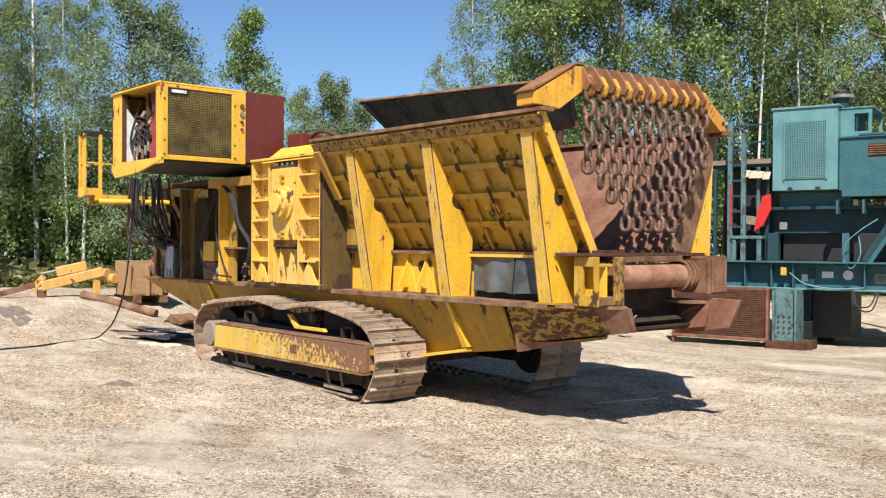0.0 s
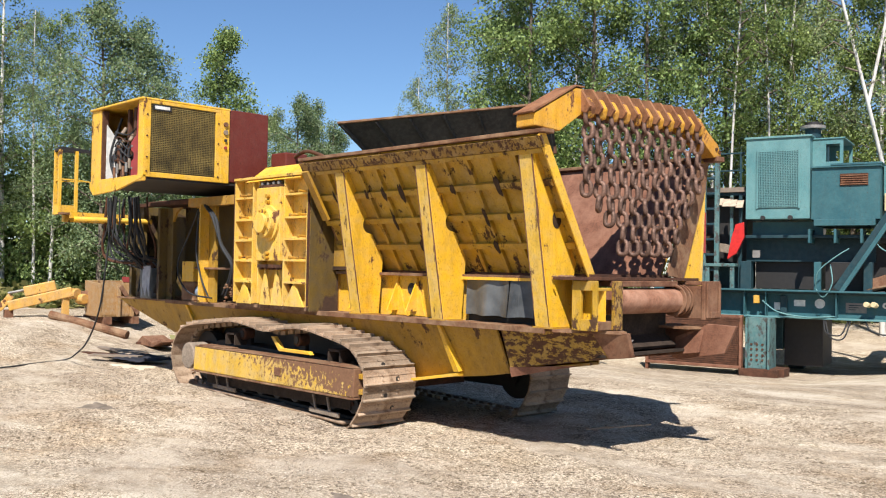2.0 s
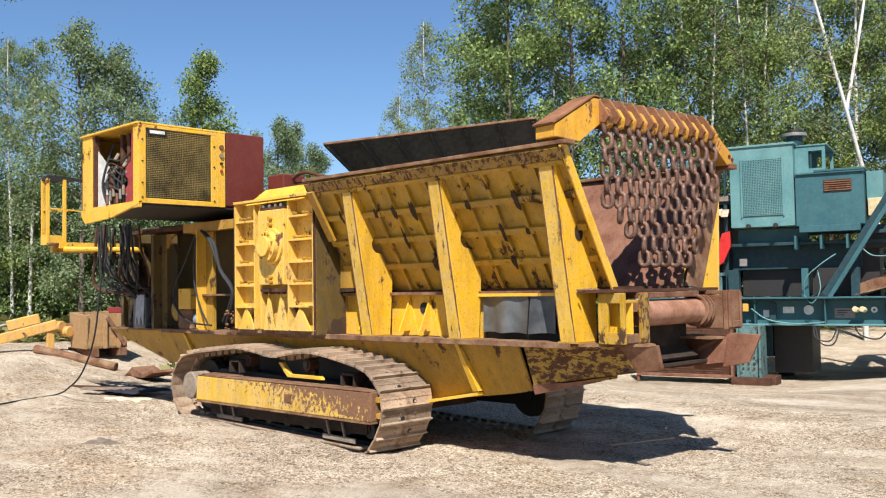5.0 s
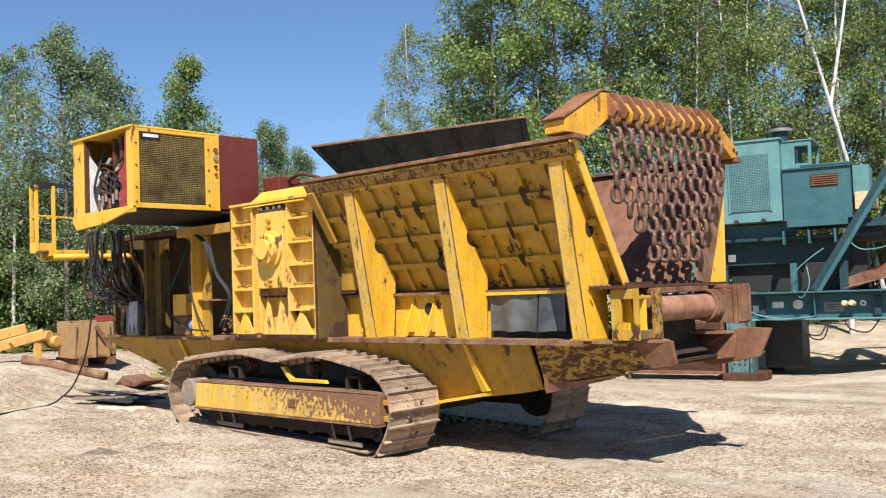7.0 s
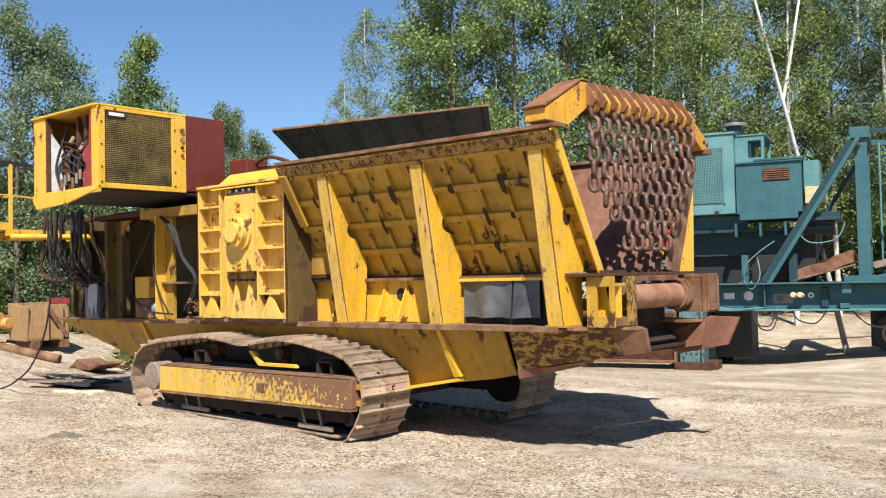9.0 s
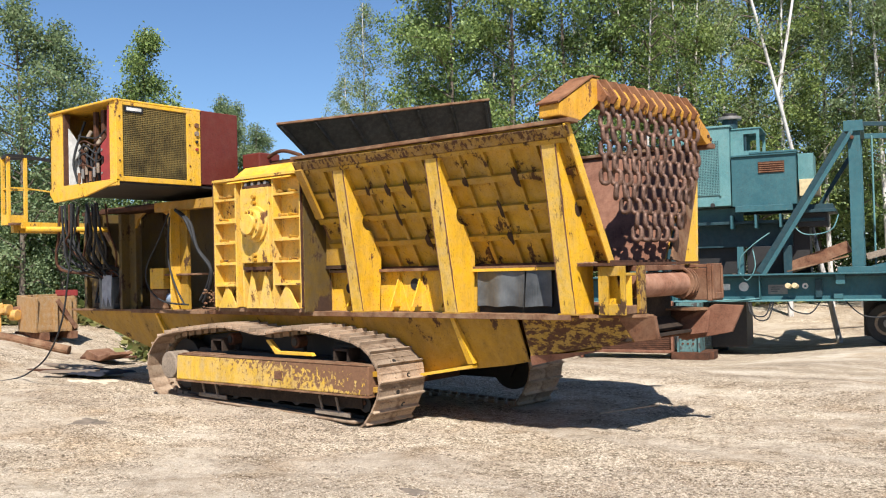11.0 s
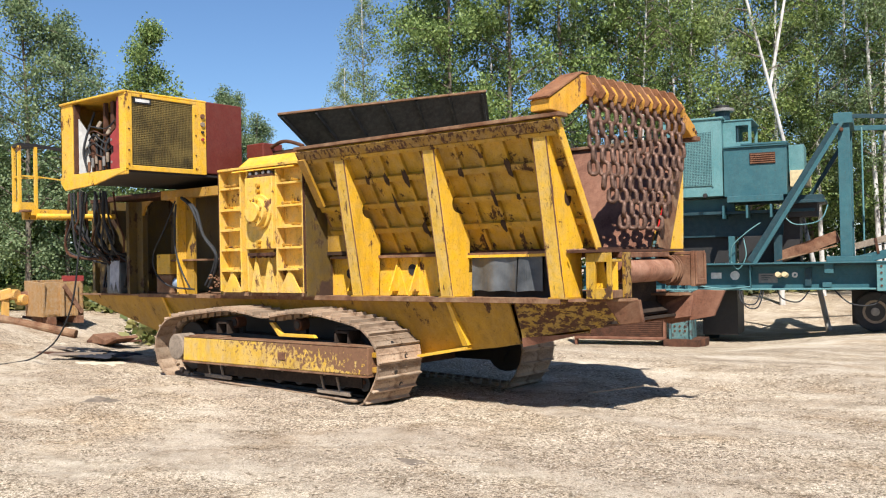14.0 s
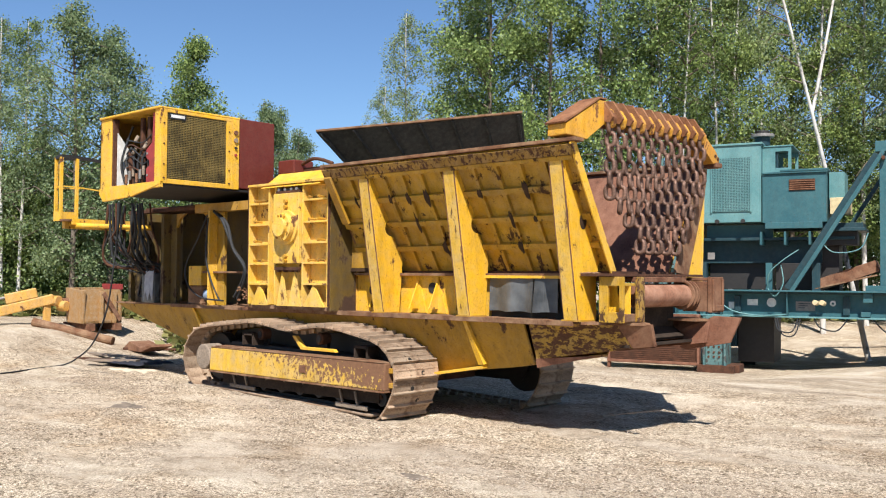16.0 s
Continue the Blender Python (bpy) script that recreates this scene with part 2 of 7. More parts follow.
def leaf_material(name, dark, light):
    m, n, l, b = nodes_of(name)
    g = n.new("ShaderNodeNewGeometry")
    c = ramp_node(n, l, g.outputs["Random Per Island"], [(0.0, dark), (0.55, tuple((a + d) / 2 for a, d in zip(dark, light))), (1.0, light)])
    oi = n.new("ShaderNodeObjectInfo").outputs["Random"]
    c = mix_node(n, l, 1.0, c, ramp_node(n, l, oi, [(0.0, (0.8, 0.85, 0.85)), (1.0, (1.15, 1.1, 1.0))]), "MULTIPLY")
    l.new(c, b.inputs["Base Color"])
    b.inputs["Roughness"].default_value = 0.5
    b.inputs["Specular IOR Level"].default_value = 0.35
    t = n.new("ShaderNodeBsdfTranslucent")
    l.new(c, t.inputs["Color"])
    mx = n.new("ShaderNodeMixShader")
    mx.inputs[0].default_value = 0.4
    l.new(b.outputs[0], mx.inputs[1])
    l.new(t.outputs[0], mx.inputs[2])
    l.new(mx.outputs[0], n["Material Output"].inputs["Surface"])
    return m


LEAF = leaf_material("birch_leaves", (0.055, 0.10, 0.025), (0.32, 0.40, 0.13))
LEAF_GREY = leaf_material("willow_leaves", (0.09, 0.14, 0.055), (0.36, 0.42, 0.21))
LEAF_DARK = leaf_material("dark_poplar_leaves", (0.055, 0.10, 0.025), (0.36, 0.45, 0.15))
GRASS = leaf_material("dry_grass_blades", (0.10, 0.13, 0.035), (0.34, 0.30, 0.12))


def cells(n, l, vec, scale, feature="F1"):
    v = n.new("ShaderNodeTexVoronoi")
    v.feature = feature
    v.inputs["Scale"].default_value = scale
    l.new(vec, v.inputs["Vector"])
    return v.outputs


def gravel_ground():
    """Trodden sand with drifts of crushed stone lying in it."""
    m, n, l, b = nodes_of("pale_gravel_ground")
    tc = n.new("ShaderNodeTexCoord").outputs["Object"]
    big = ramp_node(n, l, noise_node(n, l, tc, 0.55, 7, 0.62, (0.6, 1.5, 1.0)), [(0.33, (0.40, 0.325, 0.245)), (0.48, (0.515, 0.425, 0.325)), (0.62, (0.60, 0.51, 0.395))])
    mid = ramp_node(n, l, noise_node(n, l, tc, 2.2, 8, 0.7), [(0.34, (0.72, 0.685, 0.64)), (0.54, (1.0, 1.0, 1.0))])
    c = mix_node(n, l, 1.0, big, mid, "MULTIPLY")
    grain = ramp_node(n, l, noise_node(n, l, tc, 60.0, 6, 0.85), [(0.36, (0.42, 0.40, 0.38)), (0.48, (0.95, 0.95, 0.94)), (0.68, (1.3, 1.3, 1.3))])
    c = mix_node(n, l, 0.85, c, grain, "MULTIPLY")
    clods = ramp_node(n, l, noise_node(n, l, tc, 9.0, 8, 0.8), [(0.30, (0.45, 0.41, 0.37)), (0.44, (1.0, 1.0, 1.0))])
    c = mix_node(n, l, 0.8, c, clods, "MULTIPLY")
    # pebbles of two sizes, each with its own shade and a dark joint round it
    drift = ramp_node(n, l, noise_node(n, l, tc, 0.42, 6, 0.7, (0.7, 1.6, 1.0)), [(0.40, (0.08, 0.08, 0.08)), (0.5, (1, 1, 1))])
    for scale, gap in ((34.0, 0.16), (62.0, 0.13)):
        tone = n.new("ShaderNodeSeparateColor")
        l.new(cells(n, l, tc, scale)["Color"], tone.inputs[0])
        shade = ramp_node(n, l, tone.outputs[0], [(0.0, (0.42, 0.40, 0.37)), (0.2, (0.85, 0.83, 0.8)), (0.3, (1.05, 1.05, 1.04)), (1.0, (1.3, 1.3, 1.3))])
        joint = ramp_node(n, l, cells(n, l, tc, scale, "DISTANCE_TO_EDGE")["Distance"], [(0.0, (0.58, 0.54, 0.5)), (gap, (1.0, 1.0, 1.0))])
        c = mix_node(n, l, drift, c, mix_node(n, l, 1.0, mix_node(n, l, 1.0, c, shade, "MULTIPLY"), joint, "MULTIPLY"))
    reddish = ramp_node(n, l, noise_node(n, l, tc, 0.8, 3), [(0.53, (0, 0, 0)), (0.68, (0.5, 0.5, 0.5))])
    c = mix_node(n, l, reddish, c, mix_node(n, l, 1.0, c, (0.78, 0.66, 0.52), "MULTIPLY"))
    oil = ramp_node(n, l, noise_node(n, l, tc, 0.55, 7, 0.65), [(0.72, (0, 0, 0)), (0.77, (0.7, 0.7, 0.7))])
    c = mix_node(n, l, oil, c, (0.13, 0.10, 0.075))
    l.new(c, b.inputs["Base Color"])
    b.inputs["Roughness"].default_value = 0.95
    b.inputs["Specular IOR Level"].default_value = 0.15
    bump_node(n, l, b, noise_node(n, l, tc, 34.0, 9, 0.85), 0.9, 0.018)
    return m


def stone_material():
    m, n, l, b = nodes_of("gravel_stone")
    g = n.new("ShaderNodeNewGeometry")
    c = ramp_node(n, l, g.outputs["Random Per Island"], [(0.0, (0.16, 0.12, 0.085)), (0.3, (0.36, 0.285, 0.205)), (0.75, (0.47, 0.385, 0.285)), (1.0, (0.56, 0.48, 0.38))])
    l.new(c, b.inputs["Base Color"])
    b.inputs["Roughness"].default_value = 0.9
    return m


def clod_material():
    m, n, l, b = nodes_of("brown_earth_clod")
    g = n.new("ShaderNodeNewGeometry")
    c = ramp_node(n, l, g.outputs["Random Per Island"], [(0.0, (0.09, 0.065, 0.045)), (0.6, (0.30, 0.225, 0.155)), (1.0, (0.46, 0.36, 0.26))])
    l.new(c, b.inputs["Base Color"])
    b.inputs["Roughness"].default_value = 0.95
    return m


CLOD = clod_material()
GROUND, STONE = gravel_ground(), stone_material()
STAIN = plain("oil_soaked_soil", (0.17, 0.13, 0.095), 0.9, 0.0, 0.4, 6.0, 0.6)


# ---------------------------------------------------------------- building helpers
def box(bm, x0, x1, y0, y1, z0, z1, m=None):
    c = Matrix.Translation(((x0 + x1) / 2, (y0 + y1) / 2, (z0 + z1) / 2)) @ Matrix.Diagonal((abs(x1 - x0), abs(y1 - y0), abs(z1 - z0), 1))
    return bmesh.ops.create_cube(bm, size=1, matrix=(m @ c) if m else c)["verts"]


def prism(bm, pts, axis, lo, hi, m=None):
    """Extrude a flat outline: pts are (x, z) for axis y, (y, z) for axis x, (x, y) for axis z."""
    def place(p, h):
        v = {"x": (h, p[0], p[1]), "y": (p[0], h, p[1]), "z": (p[0], p[1], h)}[axis]
        return m @ Vector(v) if m else Vector(v)
    a, b = [bm.verts.new(place(p, lo)) for p in pts], [bm.verts.new(place(p, hi)) for p in pts]
    bm.faces.new(a), bm.faces.new(b)
    for k in range(len(pts)):
        bm.faces.new((a[k - 1], a[k], b[k], b[k - 1]))


def cyl(bm, p0, p1, r, n=20, r2=None):
    p0, p1 = Vector(p0), Vector(p1)
    d = p1 - p0
    m = Matrix.Translation((p0 + p1) / 2) @ d.to_track_quat("Z", "Y").to_matrix().to_4x4()
    bmesh.ops.create_cone(bm, cap_ends=True, segments=n, radius1=r, radius2=r if r2 is None else r2, depth=d.length, matrix=m)


def bar(bm, p0, p1, w, h, up=(0, 0, 1)):
    """A square bar from p0 to p1, w wide and h high."""
    p0, p1 = Vector(p0), Vector(p1)
    z = (p1 - p0).normalized()
    x = z.cross(Vector(up))
    x = x.normalized() if x.length > 1e-4 else Vector((1, 0, 0))
    y = z.cross(x)
    r = Matrix((x, y, z)).transposed().to_4x4()
    box(bm, -w / 2, w / 2, -h / 2, h / 2, 0, (p1 - p0).length, Matrix.Translation(p0) @ r)


def tube(bm, pts, r, n=8, closed=False):
    """A round hose through points, smoothed."""
    pts = [Vector(p) for p in pts]
    fine = []
    N = len(pts)
    for k in range(N if closed else N - 1):
        a, b = pts[k], pts[(k + 1) % N]
        pa = pts[k - 1] if (closed or k) else a
        pb = pts[(k + 2) % N] if (closed or k + 2 < N) else b
        for s in range(6):
            t = s / 6
            fine.append(0.5 * ((2 * a) + (b - pa) * t + (2 * pa - 5 * a + 4 * b - pb) * t * t + (3 * a - pa - 3 * b + pb) * t ** 3))
    if not closed:
        fine.append(pts[-1])
    rings = []
    side = Vector((0.31, 0.7, 0.2))
    for k, p in enumerate(fine):
        d = (fine[(k + 1) % len(fine)] if (closed or k + 1 < len(fine)) else p) - (fine[k - 1] if (closed or k) else p)
        d = d.normalized() if d.length > 1e-6 else Vector((0, 0, 1))
        x = (side - d * side.dot(d)).normalized()
        side = x
        y = d.cross(x)
        rings.append([bm.verts.new(p + r * (math.cos(a) * x + math.sin(a) * y)) for a in (2 * math.pi * j / n for j in range(n))])
    for k in range(len(rings) if closed else len(rings) - 1):
        a, b = rings[k], rings[(k + 1) % len(rings)]
        for j in range(n):
            bm.faces.new((a[j - 1], a[j], b[j], b[j - 1]))
    if not closed:
        bm.faces.new(rings[0]), bm.faces.new(rings[-1])


def mesh_of(name, bm, material, smooth=False):
    bmesh.ops.recalc_face_normals(bm, faces=bm.faces)
    me = bpy.data.meshes.new(name)
    bm.to_mesh(me)
    bm.free()
    me.materials.append(material)
    if smooth:
        for p in me.polygons:
            p.use_smooth = True
    return me


def hang(ob, parent):
    ob.parent = parent
    if parent:
        ob.matrix_parent_inverse = parent.matrix_basis.inverted()
    return ob


def part(name, bm, material, parent, label="", bevel=0.0, smooth=False):
    ob = hang(new(name, mesh_of(name, bm, material, smooth)), parent)
    if bevel:
        b = ob.modifiers.new("edge", "BEVEL")
        b.width, b.segments, b.limit_method, b.angle_limit = bevel, 2, "ANGLE", radians(40)
    return tagged(ob, label)


def piece(name, me, m, parent, label=""):
    ob = hang(new(name, me), parent)
    ob.matrix_basis = m
    return tagged(ob, label)


def thing(name, at, label, category, group="", kind=""):
    ob = new(name)
    ob.empty_display_size = 0.2
    ob.matrix_basis = Matrix.Translation(at)
    return tagged(ob, label, category, group, kind)


def one(fn, *a, **k):
    """A bmesh filled by one builder call."""
    bm = bmesh.new()
    fn(bm, *a, **k)
    return bm


# ---------------------------------------------------------------- ground
def lines(lo, hi, fine, c, half):
    v, out, step = c, [c], fine
    while v < hi:
        step *= 1.0 if v < c + half else 1.14
        v += step
        out.append(v)
    v, step = c, fine
    while v > lo:
        step *= 1.0 if v > c - half else 1.14
        v -= step
        out.insert(0, v)
    return np.array(out)


def smooth(t):
    t = np.clip(t, 0, 1)
    return t * t * (3 - 2 * t)


def ground_height(x, y):
    h = 0.018 * np.sin(x * 0.9 + 1.3 * np.sin(y * 0.7)) * np.cos(y * 0.8 + 0.5) + 0.012 * np.sin(2.7 * x + y * 1.9) + 0.008 * np.sin(6.1 * x - 5.3 * y) + 0.006 * np.sin(13 * x + 3 * np.sin(9 * y))
    ridge = 0.015 * np.exp(-((y + 0.62 + 0.08 * np.sin(2.1 * x)) / 0.12) ** 2) * np.exp(-((x + 4.6) / 2.6) ** 4)
    near = np.exp(-((x + 1) ** 2 + (y + 1) ** 2) / 500)
    # the yard falls away a little towards the plant behind
    fall = (0.06 * smooth((y + 0.5) / 3) + 0.95 * smooth((y - 4.5) / 11.5)) * (1 - 0.33 * smooth((x + 5.5) / 4.5) * smooth((y - 6) / 8)) * smooth((x + 15.5) / 6) * (1 - smooth((y - 21) / 9))
    hollow = 0.02 * np.exp(-((x + 0.3) / 2.2) ** 2 - ((y - 1.4) / 1.2) ** 2)
    # and climbs a little towards the far left of the yard
    climb = 0.55 * smooth((-x - 0.6 * np.maximum(y, -1.0) - 10.5) / 4)
    dip = 0.09 * np.clip((x + 6.6) / 4.0, 0, 1) * (1 - smooth((y - 3.2) / 3.0)) * (1 - smooth((-y - 5) / 4))
    return (h - 0.03) * near + ridge - fall - hollow - dip + climb - 0.07


gx, gy = lines(-900, 900, 0.042, -1.5, 7.5), lines(-900, 900, 0.042, 0.2, 5.6)
GX, GY = np.meshgrid(gx, gy)
GZ = ground_height(GX, GY)
grain = np.random.default_rng(8)
GZ += np.where((abs(GX + 1.5) < 7.4) & (abs(GY - 0.2) < 5.5), grain.normal(0, 0.0028, GX.shape) + 0.006 * np.maximum(0, grain.normal(0, 1, GX.shape) - 1.3), 0)
GZ += 0.012 * np.sin(3.1 * GX + 2.2 * np.sin(2.3 * GY)) * np.sin(3.7 * GY + 1.9 * np.sin(1.7 * GX)) * np.exp(-((GX + 1.5) ** 2 + GY ** 2) / 120)
idx = np.arange(GX.size).reshape(GX.shape)
quads = np.stack((idx[:-1, :-1], idx[:-1, 1:], idx[1:, 1:], idx[1:, :-1]), -1).reshape(-1, 4)
gm = bpy.data.meshes.new("ground")
gm.from_pydata(np.stack((GX.ravel(), GY.ravel(), GZ.ravel()), 1).tolist(), [], quads.tolist())
gm.materials.append(GROUND)
for p in gm.polygons:
    p.use_smooth = True
tagged(new("ground", gm), "pale compacted gravel yard with dusty soil patches", "ground", kind="structure")


def scatter_stones(count, x0, x1, y0, y1, lo, hi, seed, material=None, label="loose pale crushed gravel strewn over the yard"):
    rng = np.random.default_rng(seed)
    oct_v = np.array([(1, 0, 0), (-1, 0, 0), (0, 1, 0), (0, -1, 0), (0, 0, 0.7), (0, 0, -0.5)])
    oct_f = np.array([(0, 2, 4), (2, 1, 4), (1, 3, 4), (3, 0, 4), (2, 0, 5), (1, 2, 5), (3, 1, 5), (0, 3, 5)])
    x, y = rng.uniform(x0, x1, count), rng.uniform(y0, y1, count)
    keep = (np.sin(1.1 * x + 2 * np.sin(0.8 * y)) + np.sin(1.7 * y - 0.6 * x) + rng.normal(0, 1.0, count)) > -0.4
    x, y = x[keep], y[keep]
    c = len(x)
    r = rng.uniform(lo, hi, c) * rng.uniform(0.6, 1.0, c)
    a = rng.uniform(0, 6.28, c)
    v = oct_v[None] * rng.uniform(0.65, 1.25, (c, 6, 1)) * r[:, None, None] * np.array([1.0, 0.75, 0.6])
    ca, sa = np.cos(a)[:, None], np.sin(a)[:, None]
    vx, vy = v[..., 0] * ca - v[..., 1] * sa + x[:, None], v[..., 0] * sa + v[..., 1] * ca + y[:, None]
    vz = v[..., 2] + ground_height(x, y)[:, None] + 0.15 * r[:, None]
    verts = np.stack((vx, vy, vz), -1).reshape(-1, 3)
    faces = (oct_f[None] + 6 * np.arange(c)[:, None, None]).reshape(-1, 3)
    me = bpy.data.meshes.new("gravel")
    me.from_pydata(verts.tolist(), [], faces.tolist())
    me.materials.append(material or STONE)
    return tagged(new("gravel", me), label, "gravel", kind="stuff")


scatter_stones(42000, -9.0, 4.5, -4.9, -0.5, 0.005, 0.017, 3)
scatter_stones(30000, -6.5, 4.0, 0.2, 9.5, 0.006, 0.018, 4)
scatter_stones(9000, -9.0, -1.0, -1.6, -0.42, 0.007, 0.026, 6, CLOD, "dark brown earth clods strewn along the track")
scatter_stones(5000, -2.4, 3.4, -2.4, -0.6, 0.006, 0.02, 9, CLOD, "dark brown earth clods strewn on the gravel")
scatter_stones(34000, -1.5, 4.6, -4.6, 2.4, 0.005, 0.014, 5)


def dirt_patch(name, x, y, rx, ry, material, label, seed):
    """A low uneven patch on the ground, with a ragged outline."""
    rng = random.Random(seed)
    bm = bmesh.new()
    N = 40
    rim = []
    for k in range(N):
        a = 2 * math.pi * k / N
        q = 1 + 0.22 * math.sin(3 * a + seed) + 0.14 * math.sin(7 * a + 2 * seed) + rng.uniform(-0.1, 0.1)
        rim.append((x + rx * q * math.cos(a), y + ry * q * math.sin(a)))
    def top(px, py, s):
        return bm.verts.new((px, py, float(ground_height(np.array(px), np.array(py))) + s))
    mid = top(x, y, 0.014)
    inner = [top(x + 0.6 * (px - x), y + 0.6 * (py - y), 0.012) for px, py in rim]
    outer = [top(px, py, -0.004) for px, py in rim]
    for k in range(N):
        bm.faces.new((mid, inner[k - 1], inner[k]))
        bm.faces.new((inner[k - 1], outer[k - 1], outer[k], inner[k]))
    me = mesh_of(name, bm, material, True)
    return tagged(new(name, me), label, "ground patch", kind="structure")


dirt_patch("oil_stain", -5.3, -2.25, 0.34, 0.2, STAIN, "dark oil stain soaked into the gravel", 1)
dirt_patch("oil_stain", -12.6, -1.4, 0.8, 0.3, STAIN, "dark oil stain soaked into the gravel", 2)
dirt_patch("oil_stain", 0.2, -2.6, 0.16, 0.07, STAIN, "small dark oil stain on the gravel", 5)
dirt_patch("soil_heap", -9.2, 0.15, 0.7, 0.3, PALE_DIRT, "patch of pale dry sand beside the track", 3)

# ---------------------------------------------------------------- tracked crusher
MID = 1.10            # the machine's middle line, across
DECK = 1.16
crusher = thing("tracked_crusher", (-4.4, MID, 0), "worn yellow tracked mobile crusher with rusty feed hopper and chain curtain", "crusher")


def far_y(y):
    return 2 * MID - y


# hull, its sides drawn in towards the keel
def keel_y(z):
    return 0.05 + 0.36 * (1.13 - z) / 0.75


SIDE = [(-9.75, 1.13), (-9.6, 1.05), (-8.5, 0.70), (-7.5, 0.40), (-2.45, 0.37), (-0.92, 0.565), (-0.615, 0.62), (-0.60, 1.13)]


def side_sheet(bm, flip):
    Y = far_y if flip else (lambda y: y)
    a = [bm.verts.new((x, Y(keel_y(z)), z)) for x, z in SIDE]
    b = [bm.verts.new((x, Y(keel_y(z) + 0.03), z)) for x, z in SIDE]
    bm.faces.new(a), bm.faces.new(b)
    for k in range(len(a)):
        bm.faces.new((a[k - 1], a[k], b[k], b[k - 1]))


hull = part("hull", one(side_sheet, False), YELLOW_HULL_SHADE, crusher, "dirty yellow steel hull side, darkened for its shade, drawn in towards the keel")
part("hull", one(side_sheet, True), YELLOW_OLD, crusher)
part("belly_box", one(box, -6.4, -2.7, 0.50, far_y(0.50), 0.16, 0.37), RUST_DARK, crusher, "dark rusty belly box")
bm = bmesh.new()
for (x0, z0), (x1, z1) in zip(SIDE[1:-1], SIDE[2:-1]):
    y0, y1 = keel_y(z0) + 0.03, keel_y(z1) + 0.03
    q = [(x0, y0, z0), (x0, far_y(y0), z0), (x1, far_y(y1), z1), (x1, y1, z1)]
    v = [bm.verts.new(p) for p in q] + [bm.verts.new((p[0], p[1], p[2] + 0.03)) for p in q]
    for f in ((0, 1, 2, 3), (7, 6, 5, 4), (0, 4, 5, 1), (1, 5, 6, 2), (2, 6, 7, 3), (3, 7, 4, 0)):
        bm.faces.new([v[k] for k in f])
part("keel_plate", bm, YELLOW_OLD, crusher, "dirty yellow keel plating")
bm = bmesh.new()
prism(bm, [(-3.6, 0.335), (-2.45, 0.335), (-1.35, 0.525), (-1.35, 0.56), (-2.45, 0.372), (-3.6, 0.372)], "y", 0.22, 0.50)
part("lower_flange", bm, YELLOW, hull, "bright yellow lower flange")
for x, w in ((-1.50, 0.05), (-7.35, 0.05)):
    bm = bmesh.new()
    lo = 0.575 if x > -2 else 0.5
    v = [bm.verts.new(p) for p in ((x, 0.02, 1.12), (x + w, 0.02, 1.12), (x + 0.17, keel_y(lo) - 0.09, lo), (x + 0.09, keel_y(lo) - 0.09, lo - 0.01), (x, 0.06, 1.12), (x + w, 0.06, 1.12), (x + 0.17, keel_y(lo), lo), (x + 0.09, keel_y(lo), lo - 0.01))]
    for f in ((0, 1, 2, 3), (7, 6, 5, 4), (0, 4, 5, 1), (1, 5, 6, 2), (2, 6, 7, 3), (3, 7, 4, 0)):
        bm.faces.new([v[k] for k in f])
    part("gusset", bm, YELLOW, hull)

# tapering nose plates at the feed end
for side, mat, lab in ((0, YELLOW_RUSTED, "rust-eaten yellow nose plate"), (1, RUST_PINK, "bare scoured nose plate")):
    bm = bmesh.new()
    Y = (lambda y: y) if not side else far_y
    a, b = Vector((-0.62, Y(0.04), 0)), Vector((0.62, Y(0.30), 0)) if not side else Vector((0.72, Y(0.30), 0))
    for z0, z1, zz0, zz1 in ((0.69, 1.125, 0.88, 1.125),):
        t = Vector((0, 0.03 if not side else -0.03, 0))
        inset = Vector((0, 0.17 if not side else -0.17, 0))
        q = [a + inset + Vector((0, 0, z0)), b + inset * 0.55 + Vector((0, 0, zz0)), b + Vector((0, 0, zz1)), a + Vector((0, 0, z1))]
        v = [bm.verts.new(p) for p in q] + [bm.verts.new(p + t) for p in q]
        for f in ((0, 1, 2, 3), (7, 6, 5, 4), (0, 4, 5, 1), (1, 5, 6, 2), (2, 6, 7, 3), (3, 7, 4, 0)):
            bm.faces.new([v[k] for k in f])
    part("nose_plate", bm, mat, crusher, lab, 0.004)
bm = bmesh.new()
q = [Vector(p) for p in ((-0.63, 0.235, 0.59), (-0.63, 0.205, 0.70), (0.20, 0.325, 0.775))]
v = [bm.verts.new(p) for p in q] + [bm.verts.new(p + Vector((0, 0.02, 0))) for p in q]
for f in ((0, 1, 2), (5, 4, 3), (0, 3, 4, 1), (1, 4, 5, 2), (2, 5, 3, 0)):
    bm.faces.new([v[k] for k in f])
part("nose_gusset", bm, RUST_PINK, crusher, "bare rusty gusset under the nose")
bm = bmesh.new()
v = [(0.55, 0.375, 0.87), (0.79, 0.425, 0.90), (0.80, 0.325, 1.145), (0.42, 0.245, 1.145)]
vv = [bm.verts.new(p) for p in v] + [bm.verts.new((p[0] + 0.006, p[1] + 0.05, p[2])) for p in v]
for f in ((0, 1, 2, 3), (7, 6, 5, 4), (0, 4, 5, 1), (1, 5, 6, 2), (2, 6, 7, 3), (3, 7, 4, 0)):
    bm.faces.new([vv[k] for k in f])
part("nose_tip", bm, RUST_BROWN, crusher, "bare brown wear plate on the nose", 0.006)
bm = bmesh.new()
